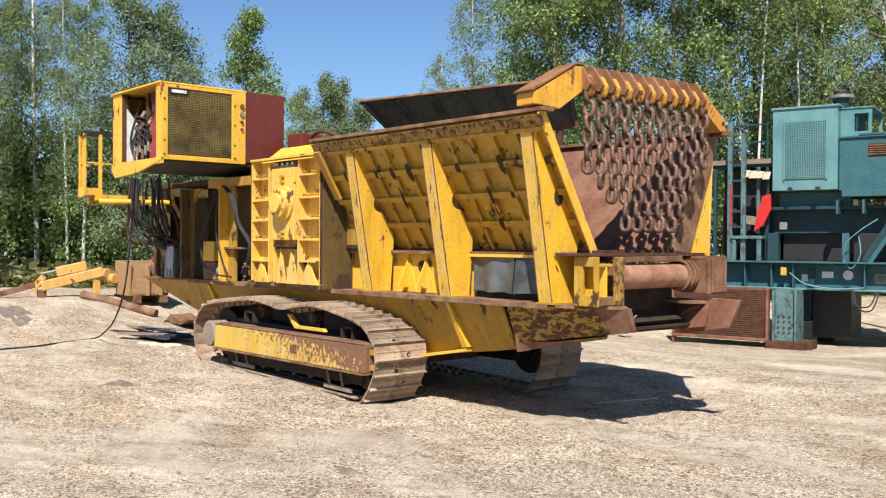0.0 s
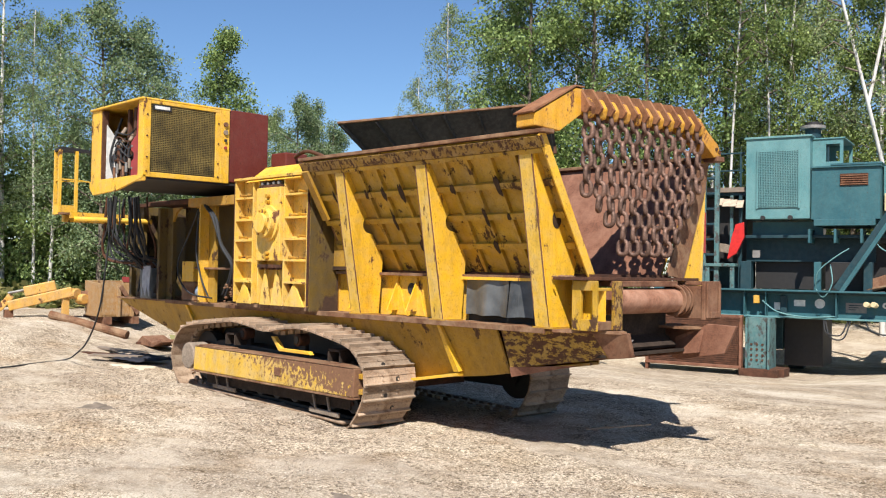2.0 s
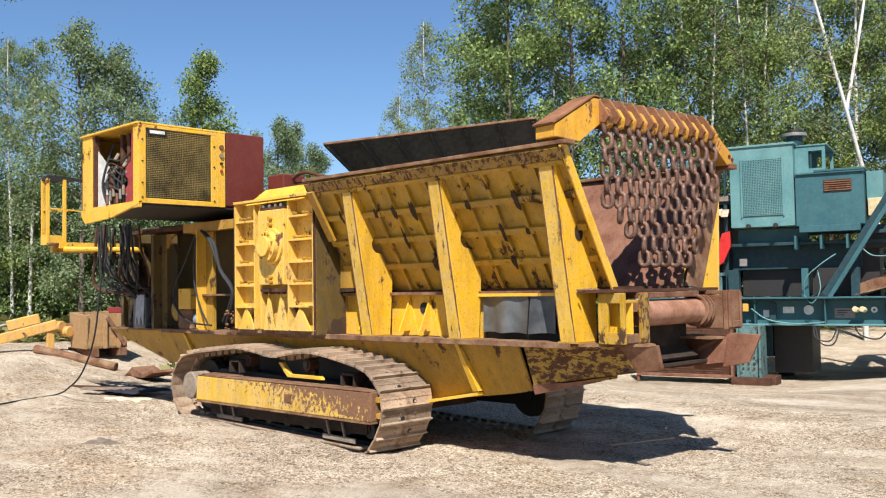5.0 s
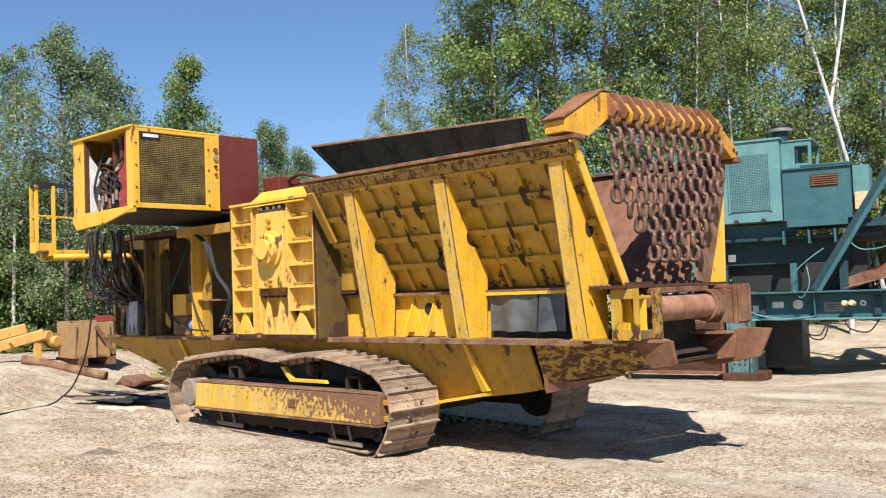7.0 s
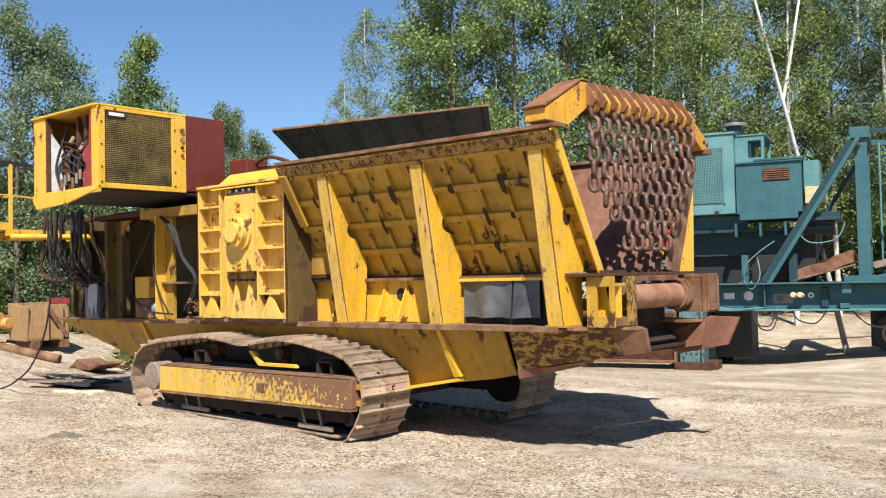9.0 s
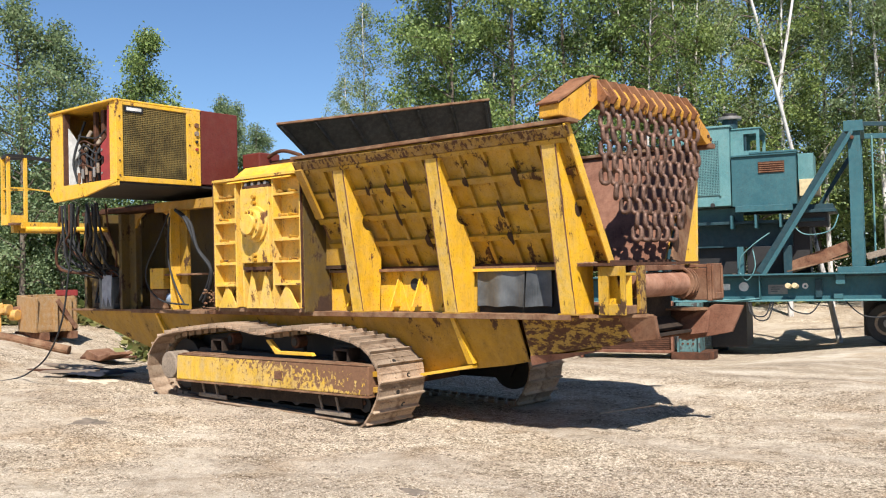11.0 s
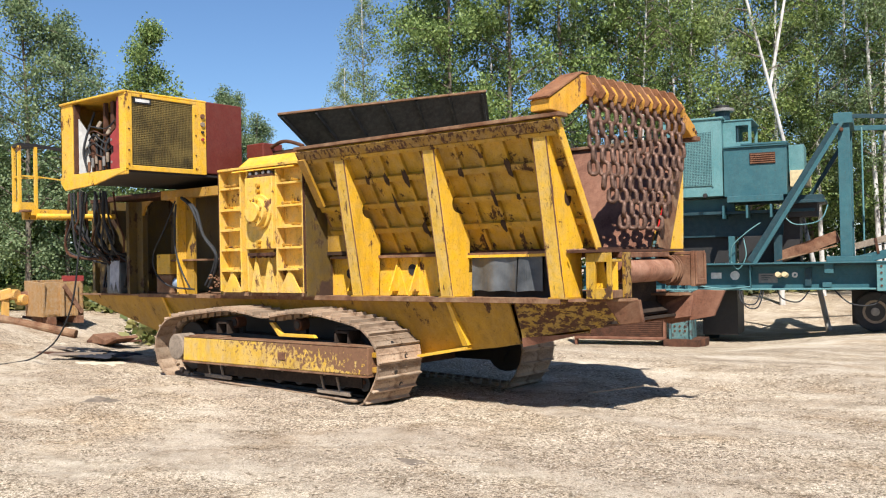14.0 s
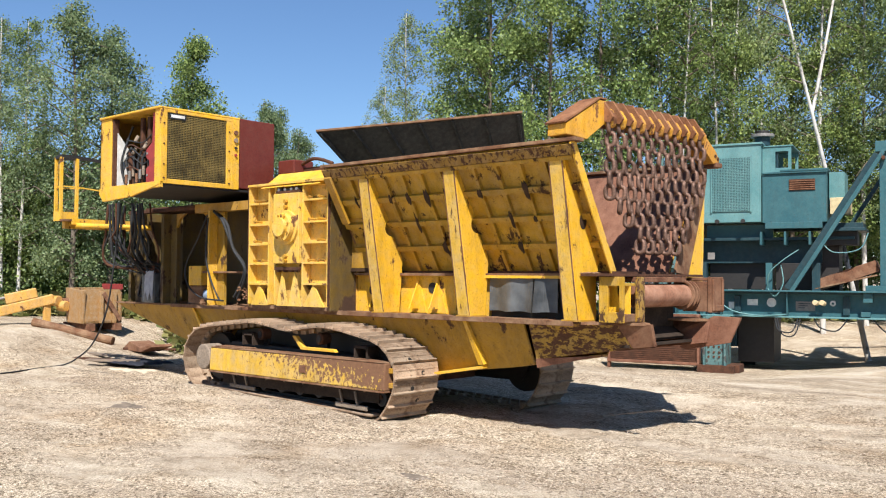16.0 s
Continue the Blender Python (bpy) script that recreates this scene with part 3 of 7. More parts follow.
prism(bm, [(0.30, 0.74), (0.40, 0.72), (0.95, 0.83), (1.09, 1.13), (0.75, 1.14), (0.62, 1.08), (0.34, 0.98)], "y", 1.84, 1.88)
part("discharge_cheek", bm, RUST_PINK, crusher, "scoured rusty cheek plate", 0.006)
# chute floor coloured near-black for the shade below the drum
bm = bmesh.new()
box(bm, 0.10, 0.14, 0.36, far_y(0.36), 0.80, 1.13)
prism(bm, [(0.14, 0.84), (0.62, 0.88), (0.62, 0.91), (0.14, 0.87)], "y", 0.35, 1.82)
prism(bm, [(0.2, 1.12), (0.5, 0.92), (0.52, 0.95), (0.24, 1.15)], "y", 0.36, 1.82)
part("chute_floor", bm, MUD_SHADE, crusher, "chute floor darkened for the shade under the drum")

# deck with its rusty lip
bm = bmesh.new()
box(bm, -9.75, 0.14, 0.0, far_y(0.0), 1.13, DECK)
part("deck", bm, RUST_LIP, crusher, "dusty rusted deck plate", 0.004)
bm = bmesh.new()
prism(bm, [(0.14, -0.02), (0.70, 0.30), (0.79, 0.335), (0.62, 0.50), (0.14, 0.50)], "z", 1.13, DECK)
part("deck_nose", bm, RUST_LIP, crusher, "dusty rusted nose plate")
bm = bmesh.new()
prism(bm, [(0.14, far_y(-0.02)), (0.70, far_y(0.30)), (0.62, far_y(0.50)), (0.14, far_y(0.50))], "z", 1.13, DECK)
part("deck_nose", bm, RUST_LIP, crusher, "dusty rusted nose plate")
bm = bmesh.new()
box(bm, -7.9, 0.14, -0.03, 0.0, 1.108, DECK + 0.008)
part("deck_lip", bm, RUST_LIP, crusher, "rusty angle along the deck edge", 0.004)

# the hull and its deck sit a little low
for ob in crusher.children:
    if ob.name.split(".")[0] in ("hull", "keel_plate", "nose_plate", "nose_gusset", "nose_tip", "chute_floor", "deck", "deck_nose", "deck_lip"):
        ob.matrix_basis = Matrix.Translation((0.10 if "nose" in ob.name else 0, 0, -0.055)) @ ob.matrix_basis
DECK = 1.105

# hopper near and far wall, leaning outwards
TOP_Y, TOP_Z, BOT_Y, BOT_Z = -0.37, 3.03, 0.45, 1.65
SL = Vector((0, BOT_Y - TOP_Y, BOT_Z - TOP_Z))
LEN = SL.length
D_ = SL.normalized()
N_ = Vector((0, D_.z, -D_.y))
HX0, HX1 = -3.62, 0.36


def slope(x, v, n):
    """A point of the near wall: x along, v down from the top, n out of its face."""
    p = Vector((x, TOP_Y, TOP_Z)) + D_ * v + N_ * n
    return p


def slope_box(bm, x0, x1, v0, v1, n0, n1, mirror=False):
    vs = []
    for x in (x0, x1):
        for v in (v0, v1):
            for n in (n0, n1):
                p = slope(x, v, n)
                if mirror:
                    p.y = far_y(p.y)
                vs.append(bm.verts.new(p))
    for f in ((0, 1, 3, 2), (4, 6, 7, 5), (0, 4, 5, 1), (2, 3, 7, 6), (0, 2, 6, 4), (1, 5, 7, 3)):
        bm.faces.new([vs[k] for k in f])


near_wall = part("hopper_wall", one(slope_box, HX0, HX1, 0, LEN, -0.015, 0.0), YELLOW_STAIN_SHADE, crusher, "dirty yellow hopper wall with welded ribs, darkened for its shade")
part("wear_lining", one(slope_box, HX0 + 0.02, HX1 - 0.01, 0.02, LEN, -0.03, -0.016), RUST_PINK, near_wall, "rust-brown scoured inner lining")
far_wall = part("hopper_wall", one(slope_box, HX0, HX1, 0.0, LEN, -0.015, 0.0, True), YELLOW_OLD, crusher, "dirty yellow hopper wall")
part("wear_lining", one(slope_box, HX0 + 0.02, HX1 - 0.01, 0.02, LEN, -0.03, -0.016, True), RUST_PINK, far_wall, "rust-brown scoured inner lining")
rng = random.Random(4)
POSTS = (-3.03, -1.55, 0.0)
for v, w in ((0.13, 0.05), (0.47, 0.07), (0.83, 0.07), (1.19, 0.07)):
    part("rib", one(slope_box, HX0, HX1 - 0.02, v, v + w, 0.0, 0.06), YELLOW_STAIN_SHADE, near_wall)
for x0, x1, k in ((-3.55, -3.0, 1), (-2.78, -1.5, 4), (-1.3, 0.05, 4)):
    for j in range(k):
        x = x0 + (x1 - x0) * (j + 0.6) / k
        part("rib", one(slope_box, x, x + 0.045, 0.05, LEN - 0.02, 0.0, 0.045), YELLOW_STAIN_SHADE, near_wall)
        for v in (0.47, 0.83, 1.19):
            if rng.random() < 0.62:
                bm = bmesh.new()
                cx, cv, sx, sv = x + 0.02, v + 0.035, rng.uniform(0.022, 0.05), rng.uniform(0.05, 0.17)
                ring_ = [(cx + sx * rng.uniform(0.55, 1.1) * math.cos(0.52 * i), cv + sv * rng.uniform(0.55, 1.1) * math.sin(0.52 * i)) for i in range(12)]
                lo_, hi_ = [bm.verts.new(slope(px, pv, 0.058)) for px, pv in ring_], [bm.verts.new(slope(px, pv, 0.064)) for px, pv in ring_]
                bm.faces.new(lo_), bm.faces.new(hi_)
                for i in range(12):
                    bm.faces.new((lo_[i - 1], lo_[i], hi_[i], hi_[i - 1]))
                part("rust_scab", bm, BURN, near_wall, "blackened burn mark")
# top flange and end frames
bm = bmesh.new()
box(bm, HX0 - 0.02, HX1 + 0.08, TOP_Y - 0.07, TOP_Y + 0.10, TOP_Z, TOP_Z + 0.04)
part("top_flange", bm, RUST_LIP, near_wall, "rusty top flange", 0.006)
bm = bmesh.new()
slope_box(bm, HX0, HX1 + 0.04, 0.0, 0.12, 0.05, 0.07)
part("flange_apron", bm, YELLOW_EATEN, near_wall, "rust-eaten flange apron")
bm = bmesh.new()
box(bm, HX0, HX1 + 0.06, far_y(TOP_Y + 0.10), far_y(TOP_Y - 0.11), TOP_Z, TOP_Z + 0.04)
part("top_flange", bm, RUST_LIP, far_wall, "rusty top flange", 0.006)
part("end_frame", one(slope_box, HX1, HX1 + 0.02, -0.02, LEN + 0.05, -0.04, 0.07), YELLOW, near_wall, "yellow end flange", 0.004)
# back wall and feeder floor
bm = bmesh.new()
prism(bm, [(TOP_Y, TOP_Z), (far_y(TOP_Y), TOP_Z), (far_y(BOT_Y), BOT_Z), (BOT_Y, BOT_Z)], "x", HX0 - 0.03, HX0)
part("hopper_back", bm, RUST_BROWN, crusher, "rusty hopper back plate")
bm = bmesh.new()
box(bm, HX0, 0.40, BOT_Y - 0.06, far_y(BOT_Y) + 0.06, BOT_Z - 0.10, BOT_Z + 0.012)
part("feeder_floor", bm, RUST_DARK, crusher, "dark feeder floor")
bm = bmesh.new()
box(bm, 0.0, 0.62, BOT_Y - 0.45, far_y(BOT_Y) + 0.35, BOT_Z - 0.045, BOT_Z - 0.015)
part("feeder_sill", bm, RUST_DARK, crusher, "thin rusty sill plate")

# low wall under the hopper
bm = bmesh.new()
box(bm, -3.74, -1.34, 0.36, 0.40, DECK, 1.61)
low = part("skirt_wall", bm, YELLOW, crusher, "yellow skirt wall with gussets")
bm = bmesh.new()
box(bm, -3.74, 0.0, 0.26, 0.365, 1.60, 1.635)
part("skirt_flange", bm, RUST_LIP, low, "rusty skirt flange")
for x in (-3.3, -2.55, -2.2, -1.75):
    bm = bmesh.new()
    prism(bm, [(0.36, 1.60), (0.36, 1.17), (0.16, 1.17)], "x", x, x + 0.02)
    part("gusset", bm, YELLOW, low)
    bm = bmesh.new()
    prism(bm, [(x - 0.14, DECK + 0.01), (x + 0.16, DECK + 0.01), (x + 0.01, 1.58)], "y", 0.335, 0.358)
    part("gusset", bm, YELLOW, low)
for x, z in ((-3.42, 1.40), (-2.30, 1.44)):
    bm = bmesh.new()
    cyl(bm, (x, 0.352, z), (x, 0.36, z), 0.072, 16)
    part("cutout", bm, DARK, low, "dark round cutout")
bm = bmesh.new()
N = 40
for i in range(N):
    if i == 27:
        continue
    x0, x1 = -1.30 + 1.0 * i / N, -1.30 + 1.0 * (i + 1) / N
    w0, w1 = (0.012 * math.sin(j * 0.36) + 0.014 * math.sin(j * 0.15 + 1) for j in (i, i + 1))
    q = [(x0, 0.30 + w0, 1.585), (x1, 0.30 + w1, 1.585), (x1, 0.27 + 2.2 * w1, 1.178 + 0.006 * math.sin(0.4 * i + 0.4)), (x0, 0.27 + 2.2 * w0, 1.178 + 0.006 * math.sin(0.4 * i))]
    a = [bm.verts.new(p) for p in q] + [bm.verts.new((p[0], p[1] + 0.012, p[2])) for p in q]
    for f in ((0, 1, 2, 3), (7, 6, 5, 4), (0, 4, 5, 1), (2, 6, 7, 3), (0, 3, 7, 4), (1, 5, 6, 2)):
        bm.faces.new([a[k] for k in f])
bmesh.ops.remove_doubles(bm, verts=bm.verts, dist=0.0005)
part("rubber_skirt", bm, RUBBER_GREY, crusher, "scuffed torn grey rubber skirt")
bm = bmesh.new()
box(bm, -1.32, 0.02, 0.37, 0.41, DECK, 1.6)
part("skirt_backing", bm, DARK, crusher)
bm = bmesh.new()
box(bm, -1.34, 0.0, 0.255, 0.30, 1.575, 1.608)
part("skirt_strip", bm, YELLOW, crusher)


# raking posts: outer flange and web with its cutout
def rake_post(x0, full):
    w = 0.18
    x0 += 0.02
    bm = bmesh.new()
    prism(bm, [(-0.02, DECK), (0.02, DECK), (-0.29, 2.88), (-0.33, 2.88)], "x", x0, x0 + w)
    post = part("rake_post", bm, YELLOW_CHIPPED, crusher, "yellow raking post of folded plate", 0.005)
    if full:
        edge = [(0.32, DECK), (0.31, 1.55), (0.43, 1.95), (0.42, 2.0), (0.28, 2.22), (-0.19, 2.88)]
    else:
        cy, cz, r = 0.08, 2.22, 0.10
        edge = [(0.255, DECK), (0.31, 1.80), (0.30, 1.85), (0.13, 2.11)]
        edge += [(cy + r * math.cos(a), cz + r * math.sin(a)) for a in (radians(-90 - 170 * k / 12) for k in range(13))]
        edge += [(-0.19, 2.88)]
    bm = bmesh.new()
    rows = []
    for y, z in edge:
        yl = -0.31 * (z - DECK) / (2.88 - DECK)
        rows.append([bm.verts.new((x0 + w + dx, yy, z)) for dx in (-0.001, 0.021) for yy in (yl, y)])
    for (a0, a1, b0, b1), (c0, c1, d0, d1) in zip(rows, rows[1:]):
        for f in ((a0, a1, c1, c0), (b0, d0, d1, b1), (a1, b1, d1, c1), (a0, c0, d0, b0)):
            bm.faces.new(f)
    for q in (rows[0], rows[-1]):
        bm.faces.new((q[0], q[1], q[3], q[2]))
    part("web", bm, YELLOW_WEB, post, "bright yellow web plate")
    bm = bmesh.new()
    prism(bm, [(0.0, DECK), (0.2, DECK), (0.2, 1.8), (0.0, 2.2), (-0.2, 2.88), (-0.31, 2.88)], "x", x0 + 0.02, x0 + 0.04)
    part("web", bm, YELLOW_OLD, post)
    if full:
        bm = bmesh.new()
        c = [(0.05 + 0.068 * math.cos(t), 2.21 + 0.092 * math.sin(t)) for t in (2 * math.pi * k / 20 for k in range(20))]
        prism(bm, c, "x", x0 + w + 0.012, x0 + w + 0.0235)
        part("cutout", bm, BURN, post, "dark oval cutout")
    for dx in (0.004, w - 0.006):
        bm = bmesh.new()
        bar(bm, (x0 + dx, -0.018, DECK + 0.02), (x0 + dx, -0.326, 2.87), 0.012, 0.010)
        part("weld_bead", bm, RUST_BROWN, post, "rusty weld bead")
    bm = bmesh.new()
    box(bm, x0 - 0.03, x0 + w + 0.04, -0.03, 0.26, DECK, DECK + 0.018)
    part("foot_plate", bm, YELLOW_OLD, post)


for x, full in zip(POSTS, (False, False, True)):
    rake_post(x, full)
# far end post seen behind the curtain: upright outer edge, raking inner edge
bm = bmesh.new()
prism(bm, [(2.10, 1.60), (2.50, 1.60), (2.58, 3.05), (2.52, 3.05), (2.52, 2.62)], "x", 0.36, 0.40)
part("rake_post", bm, YELLOW, crusher, "bright yellow far end post", 0.004)
bm = bmesh.new()
prism(bm, [(2.50, 1.20), (2.53, 1.20), (2.62, 3.05), (2.58, 3.05)], "x", 0.12, 0.40)
part("rake_post", bm, YELLOW_CHIPPED, crusher, "yellow far end post", 0.004)
bm = bmesh.new()
prism(bm, [(1.74, 1.66), (2.08, 1.62), (2.53, 2.66), (2.60, 3.0), (2.38, 2.98), (2.18, 2.62)], "x", 0.41, 0.44)
part("rake_post", bm, RUST_LIP, crusher, "scoured dusty brown edge plate", 0.004)
# short raking strut beside the rotor housing
part("strut", one(slope_box, -3.60, -3.48, 0.10, 0.80, 0.07, 0.11), YELLOW_OLD, crusher, "short dirty strut", 0.004)

# ---- chain hood
HB = 0.45
bm = bmesh.new()
near_arm = [(-0.47, 3.06), (-0.47, 3.18), (0.10, 3.50), (0.22, 3.50), (0.22, 3.26), (-0.12, 3.04)]
prism(bm, near_arm, "x", HB - 0.26, HB + 0.0)
part("hood_arm", bm, YELLOW_HOOD, crusher, "rust-tinged yellow box arm of the chain hood", 0.008)
bm = bmesh.new()
prism(bm, [(-0.50, 3.18), (0.10, 3.513), (0.22, 3.513), (0.22, 3.527), (0.09, 3.527), (-0.51, 3.195)], "x", HB - 0.27, HB + 0.01)
part("hood_arm_top", bm, RUST_ORANGE, crusher, "rusty top plate")
bm = bmesh.new()
prism(bm, [(2.05, 3.3), (2.05, 3.48), (2.53, 3.15), (2.59, 3.03), (2.45, 3.0)], "x", HB - 0.24, HB)
far_arm = part("hood_arm", bm, YELLOW_HOOD, crusher, "rust-tinged yellow box arm of the chain hood", 0.008)
for dy, dz in ((2.49, 3.1), (2.55, 3.07)):
    bm = bmesh.new()
    cyl(bm, (HB - 0.005, dy, dz), (HB + 0.01, dy, dz), 0.022, 12)
    part("bolt_hole", bm, RUST_DARK, far_arm)
bm = bmesh.new()
box(bm, HB - 0.18, HB + 0.02, 2.49, 2.63, 2.96, 3.02)
part("hood_hinge", bm, RUST_BROWN, crusher, "rusty hinge block", 0.008)
bm = bmesh.new()
box(bm, HB - 0.26, HB - 0.06, 0.16, 2.07, 3.25, 3.46)
beam = part("hood_beam", bm, RUST_BROWN, crusher, "rusty crossbeam of the chain hood", 0.01)
NCH = 11
for k in range(NCH):
    y = 0.26 + k * (2.10 - 0.26) / (NCH - 1)
    bm = bmesh.new()
    prism(bm, [(HB - 0.26, 3.47), (HB - 0.22, 3.55), (HB - 0.02, 3.52), (HB + 0.12, 3.31), (HB + 0.07, 3.25), (HB - 0.06, 3.28)], "y", y - 0.08, y - 0.05)
    part("hanger_plate", bm, RUST_ORANGE, beam, "rusty hanger plate", 0.003)
    bm = bmesh.new()
    prism(bm, [(HB - 0.06, 3.42), (HB + 0.03, 3.42), (HB + 0.10, 3.31), (HB + 0.07, 3.21), (HB + 0.01, 3.20), (HB - 0.06, 3.26)], "y", y - 0.048, y + 0.045)
    part("hanger_lug", bm, YELLOW_HOOD, beam, "yellow hanger lug", 0.02)


def link_mesh(L=0.148, Wd=0.105, r=0.0215):
    """An oval chain link, standing in the xz plane."""
    bm = bmesh.new()
    pts = []
    rr = Wd / 2 - r
    hl = L / 2 - r - rr
    for k in range(9):
        a = math.pi * k / 8
        pts.append((rr * math.cos(a), 0, hl + rr * math.sin(a)))
    for k in range(9):
        a = math.pi + math.pi * k / 8
        pts.append((rr * math.cos(a), 0, -hl + rr * math.sin(a)))
    rings = []
    for k, p in enumerate(pts):
        q = Vector(pts[(k + 1) % len(pts)]) - Vector(pts[k - 1])
        q.normalize()
        s = q.cross(Vector((0, 1, 0)))
        rings.append([bm.verts.new(Vector(p) + r * (math.cos(a) * s + math.sin(a) * Vector((0, 1, 0)))) for a in (2 * math.pi * j / 7 for j in range(7))])
    for k in range(len(rings)):
        a, b = rings[k - 1], rings[k]
        for j in range(7):
            bm.faces.new((a[j - 1], a[j], b[j], b[j - 1]))
    return mesh_of("link", bm, CHAIN, True)


LINK = link_mesh(0.198, 0.142, 0.0255)
rng = random.Random(7)
COUNT = (6, 7, 8, 10, 10, 10, 10, 10, 9, 7, 5)
for k in range(NCH):
    y = 0.25 + k * (2.10 - 0.25) / (NCH - 1)
    first = None
    x = HB + 0.03
    z = 3.22
    for j in range(COUNT[k]):
        turn = (22 if j % 2 else 112) + rng.uniform(-12, 12)
        m = Matrix.Translation((x + rng.uniform(-0.008, 0.008), y + 0.012 * math.sin(j * 1.3 + k), z)) @ Euler((radians(rng.uniform(-6, 6)), radians(rng.uniform(-6, 6)), radians(turn))).to_matrix().to_4x4()
        ob = piece("chain" if first is None else "link", LINK, Matrix() if first is None else m, crusher if first is None else first)
        if first is None:
            ob.matrix_basis = m
            first = ob
            tagged(ob, "heavy rusty hanging chain")
        z -= 0.146

# the hood stands a little askew on the hopper
ASKEW = Matrix.Translation((HB, 0.7, 0.04)) @ Matrix.Rotation(-0.085, 4, "Z") @ Matrix.Translation((-HB, -0.7, 0))
for ob in crusher.children:
    if ob.name.split(".")[0] in ("hood_arm", "hood_arm_top", "hood_hinge", "hood_beam", "chain"):
        ob.matrix_basis = ASKEW @ ob.matrix_basis

# ---- feeder head: bracket boxes, drum and guards
bm = bmesh.new()
box(bm, 0.30, 0.34, 0.02, 0.36, DECK, 1.60)
box(bm, 0.34, 0.41, 0.02, 0.06, DECK, 1.60)
box(bm, 0.55, 0.60, 0.02, 0.06, DECK, 1.60)
box(bm, 0.41, 0.55, 0.02, 0.06, 1.50, 1.60)
box(bm, 0.41, 0.55, 0.02, 0.06, DECK, 1.22)
box(bm, 0.34, 0.60, 0.05, 0.34, 1.50, 1.53)
bracket = part("bearing_bracket", bm, YELLOW_STAIN_SHADE, crusher, "rust-stained yellow feeder bearing bracket", 0.006)
bm = bmesh.new()
box(bm, 0.60, 0.645, 0.27, 0.40, DECK + 0.005, 1.60)
part("bracket_flange", bm, YELLOW_EATEN, bracket, "flaking rusty yellow flange", 0.006)
bm = bmesh.new()
prism(bm, [(0.345, 1.50), (0.345, 1.20), (0.60, 1.20), (0.60, 1.50), (0.50, 1.50), (0.455, 1.36), (0.43, 1.50)], "y", 0.16, 0.18)
part("bracket_web", bm, YELLOW_WEB, bracket, "bright yellow inner web with a notch")
part("bracket_floor", one(box, 0.345, 0.60, 0.05, 0.33, DECK + 0.006, 1.20), RUST_LIP, bracket, "dust-caked rusty floor", 0.01)
bm = bmesh.new()
box(bm, 0.36, 0.69, 1.805, 1.84, 1.19, 1.555)
box(bm, 0.36, 0.69, 1.80, 2.12, 1.56, 1.60)
box(bm, 0.695, 0.74, 1.79, 2.12, 1.18, 1.605)
box(bm, 0.742, 0.762, 1.81, 1.86, 1.20, 1.58)
box(bm, 0.742, 0.762, 2.06, 2.10, 1.20, 1.58)
box(bm, 0.742, 0.775, 1.87, 2.05, 1.20, 1.27)
part("bearing_bracket", bm, RUST_BROWN, crusher, "rusty feeder bearing bracket", 0.006)
bm = bmesh.new()
cyl(bm, (0.44, 0.41, 1.39), (0.44, 1.68, 1.39), 0.135, 56)
drum = part("feeder_drum", bm, DRUM, crusher, "rusty feeder head drum", 0.006)
for y in (1.62, 1.70, 1.76):
    bm = bmesh.new()
    cyl(bm, (0.44, y, 1.39), (0.44, y + 0.022, 1.39), 0.175, 48)
    part("drum_rim", bm, RUST_BROWN, drum, "", 0.004)
bm = bmesh.new()
box(bm, 0.30, 0.52, 0.41, 1.60, 1.54, 1.60)
part("drum_guard", bm, RUST_BROWN, crusher, "rusty drum guard bar", 0.008)
# added dark plate standing in for the shade behind the drum
bm = bmesh.new()
box(bm, 0.2, 0.24, 0.4, 1.8, 0.9, 1.5)
part("feeder_apron", bm, MUD_SHADE, crusher)
bm = bmesh.new()
tube(bm, [(0.6, 1.54, 1.58), (0.66, 1.70, 1.5), (0.6, 1.80, 1.34), (0.56, 1.73, 1.2)], 0.018)
part("grease_hose", bm, RUST_BROWN, crusher)
for a, b in (((0.55, 0.8, 0.90), (0.60, 0.86, 0.985)), ((0.56, 1.3, 1.28), (0.6, 1.36, 1.36))):
    bm = bmesh.new()
    bar(bm, a, b, 0.012, 0.012)
    part("bare_edge", bm, IRON, crusher)
# debris on the sill
bm = bmesh.new()
for k in range(14):
    m = Matrix.Translation((0.34 + rng.uniform(-0.1, 0.1), -0.02 + rng.uniform(-0.05, 0.25), 1.637)) @ Matrix.Diagonal((1.4, 1, 0.6, 1))
    bmesh.ops.create_icosphere(bm, subdivisions=1, radius=rng.uniform(0.012, 0.03), matrix=m)
tagged(new("rubble", mesh_of("rubble", bm, RUST_LIP)), "small pale lumps of rubble lying on the sill", "rubble", kind="stuff")

for ob in crusher.children:
    if ob.name.split(".")[0] in ("bearing_bracket", "feeder_drum", "drum_guard", "feeder_apron", "discharge_cheek"):
        ob.matrix_basis = Matrix.Translation((0.12, 0.04, 0.0)) @ ob.matrix_basis

# ---- rotor housing with its ribbed side
RX0, RX1, RY, RZ0, RZ1 = -5.53, -3.73, -0.20, 1.22, 2.92
bm = bmesh.new()
box(bm, RX0 + 0.03, RX1 - 0.02, RY + 0.14, far_y(-0.02), DECK, RZ1 - 0.02)
rotor = part("rotor_housing", bm, YELLOW_PALE, crusher, "yellow ribbed rotor housing")
bm = bmesh.new()
prism(bm, [(-0.24, 2.86), (-0.10, 2.95), (0.10, 3.10), (far_y(0.1), 3.10), (far_y(-0.1), 2.95), (far_y(-0.24), 2.86)], "x", -5.2, -3.9)
part("housing_roof", bm, YELLOW, rotor, "yellow sloping roof plate", 0.006)
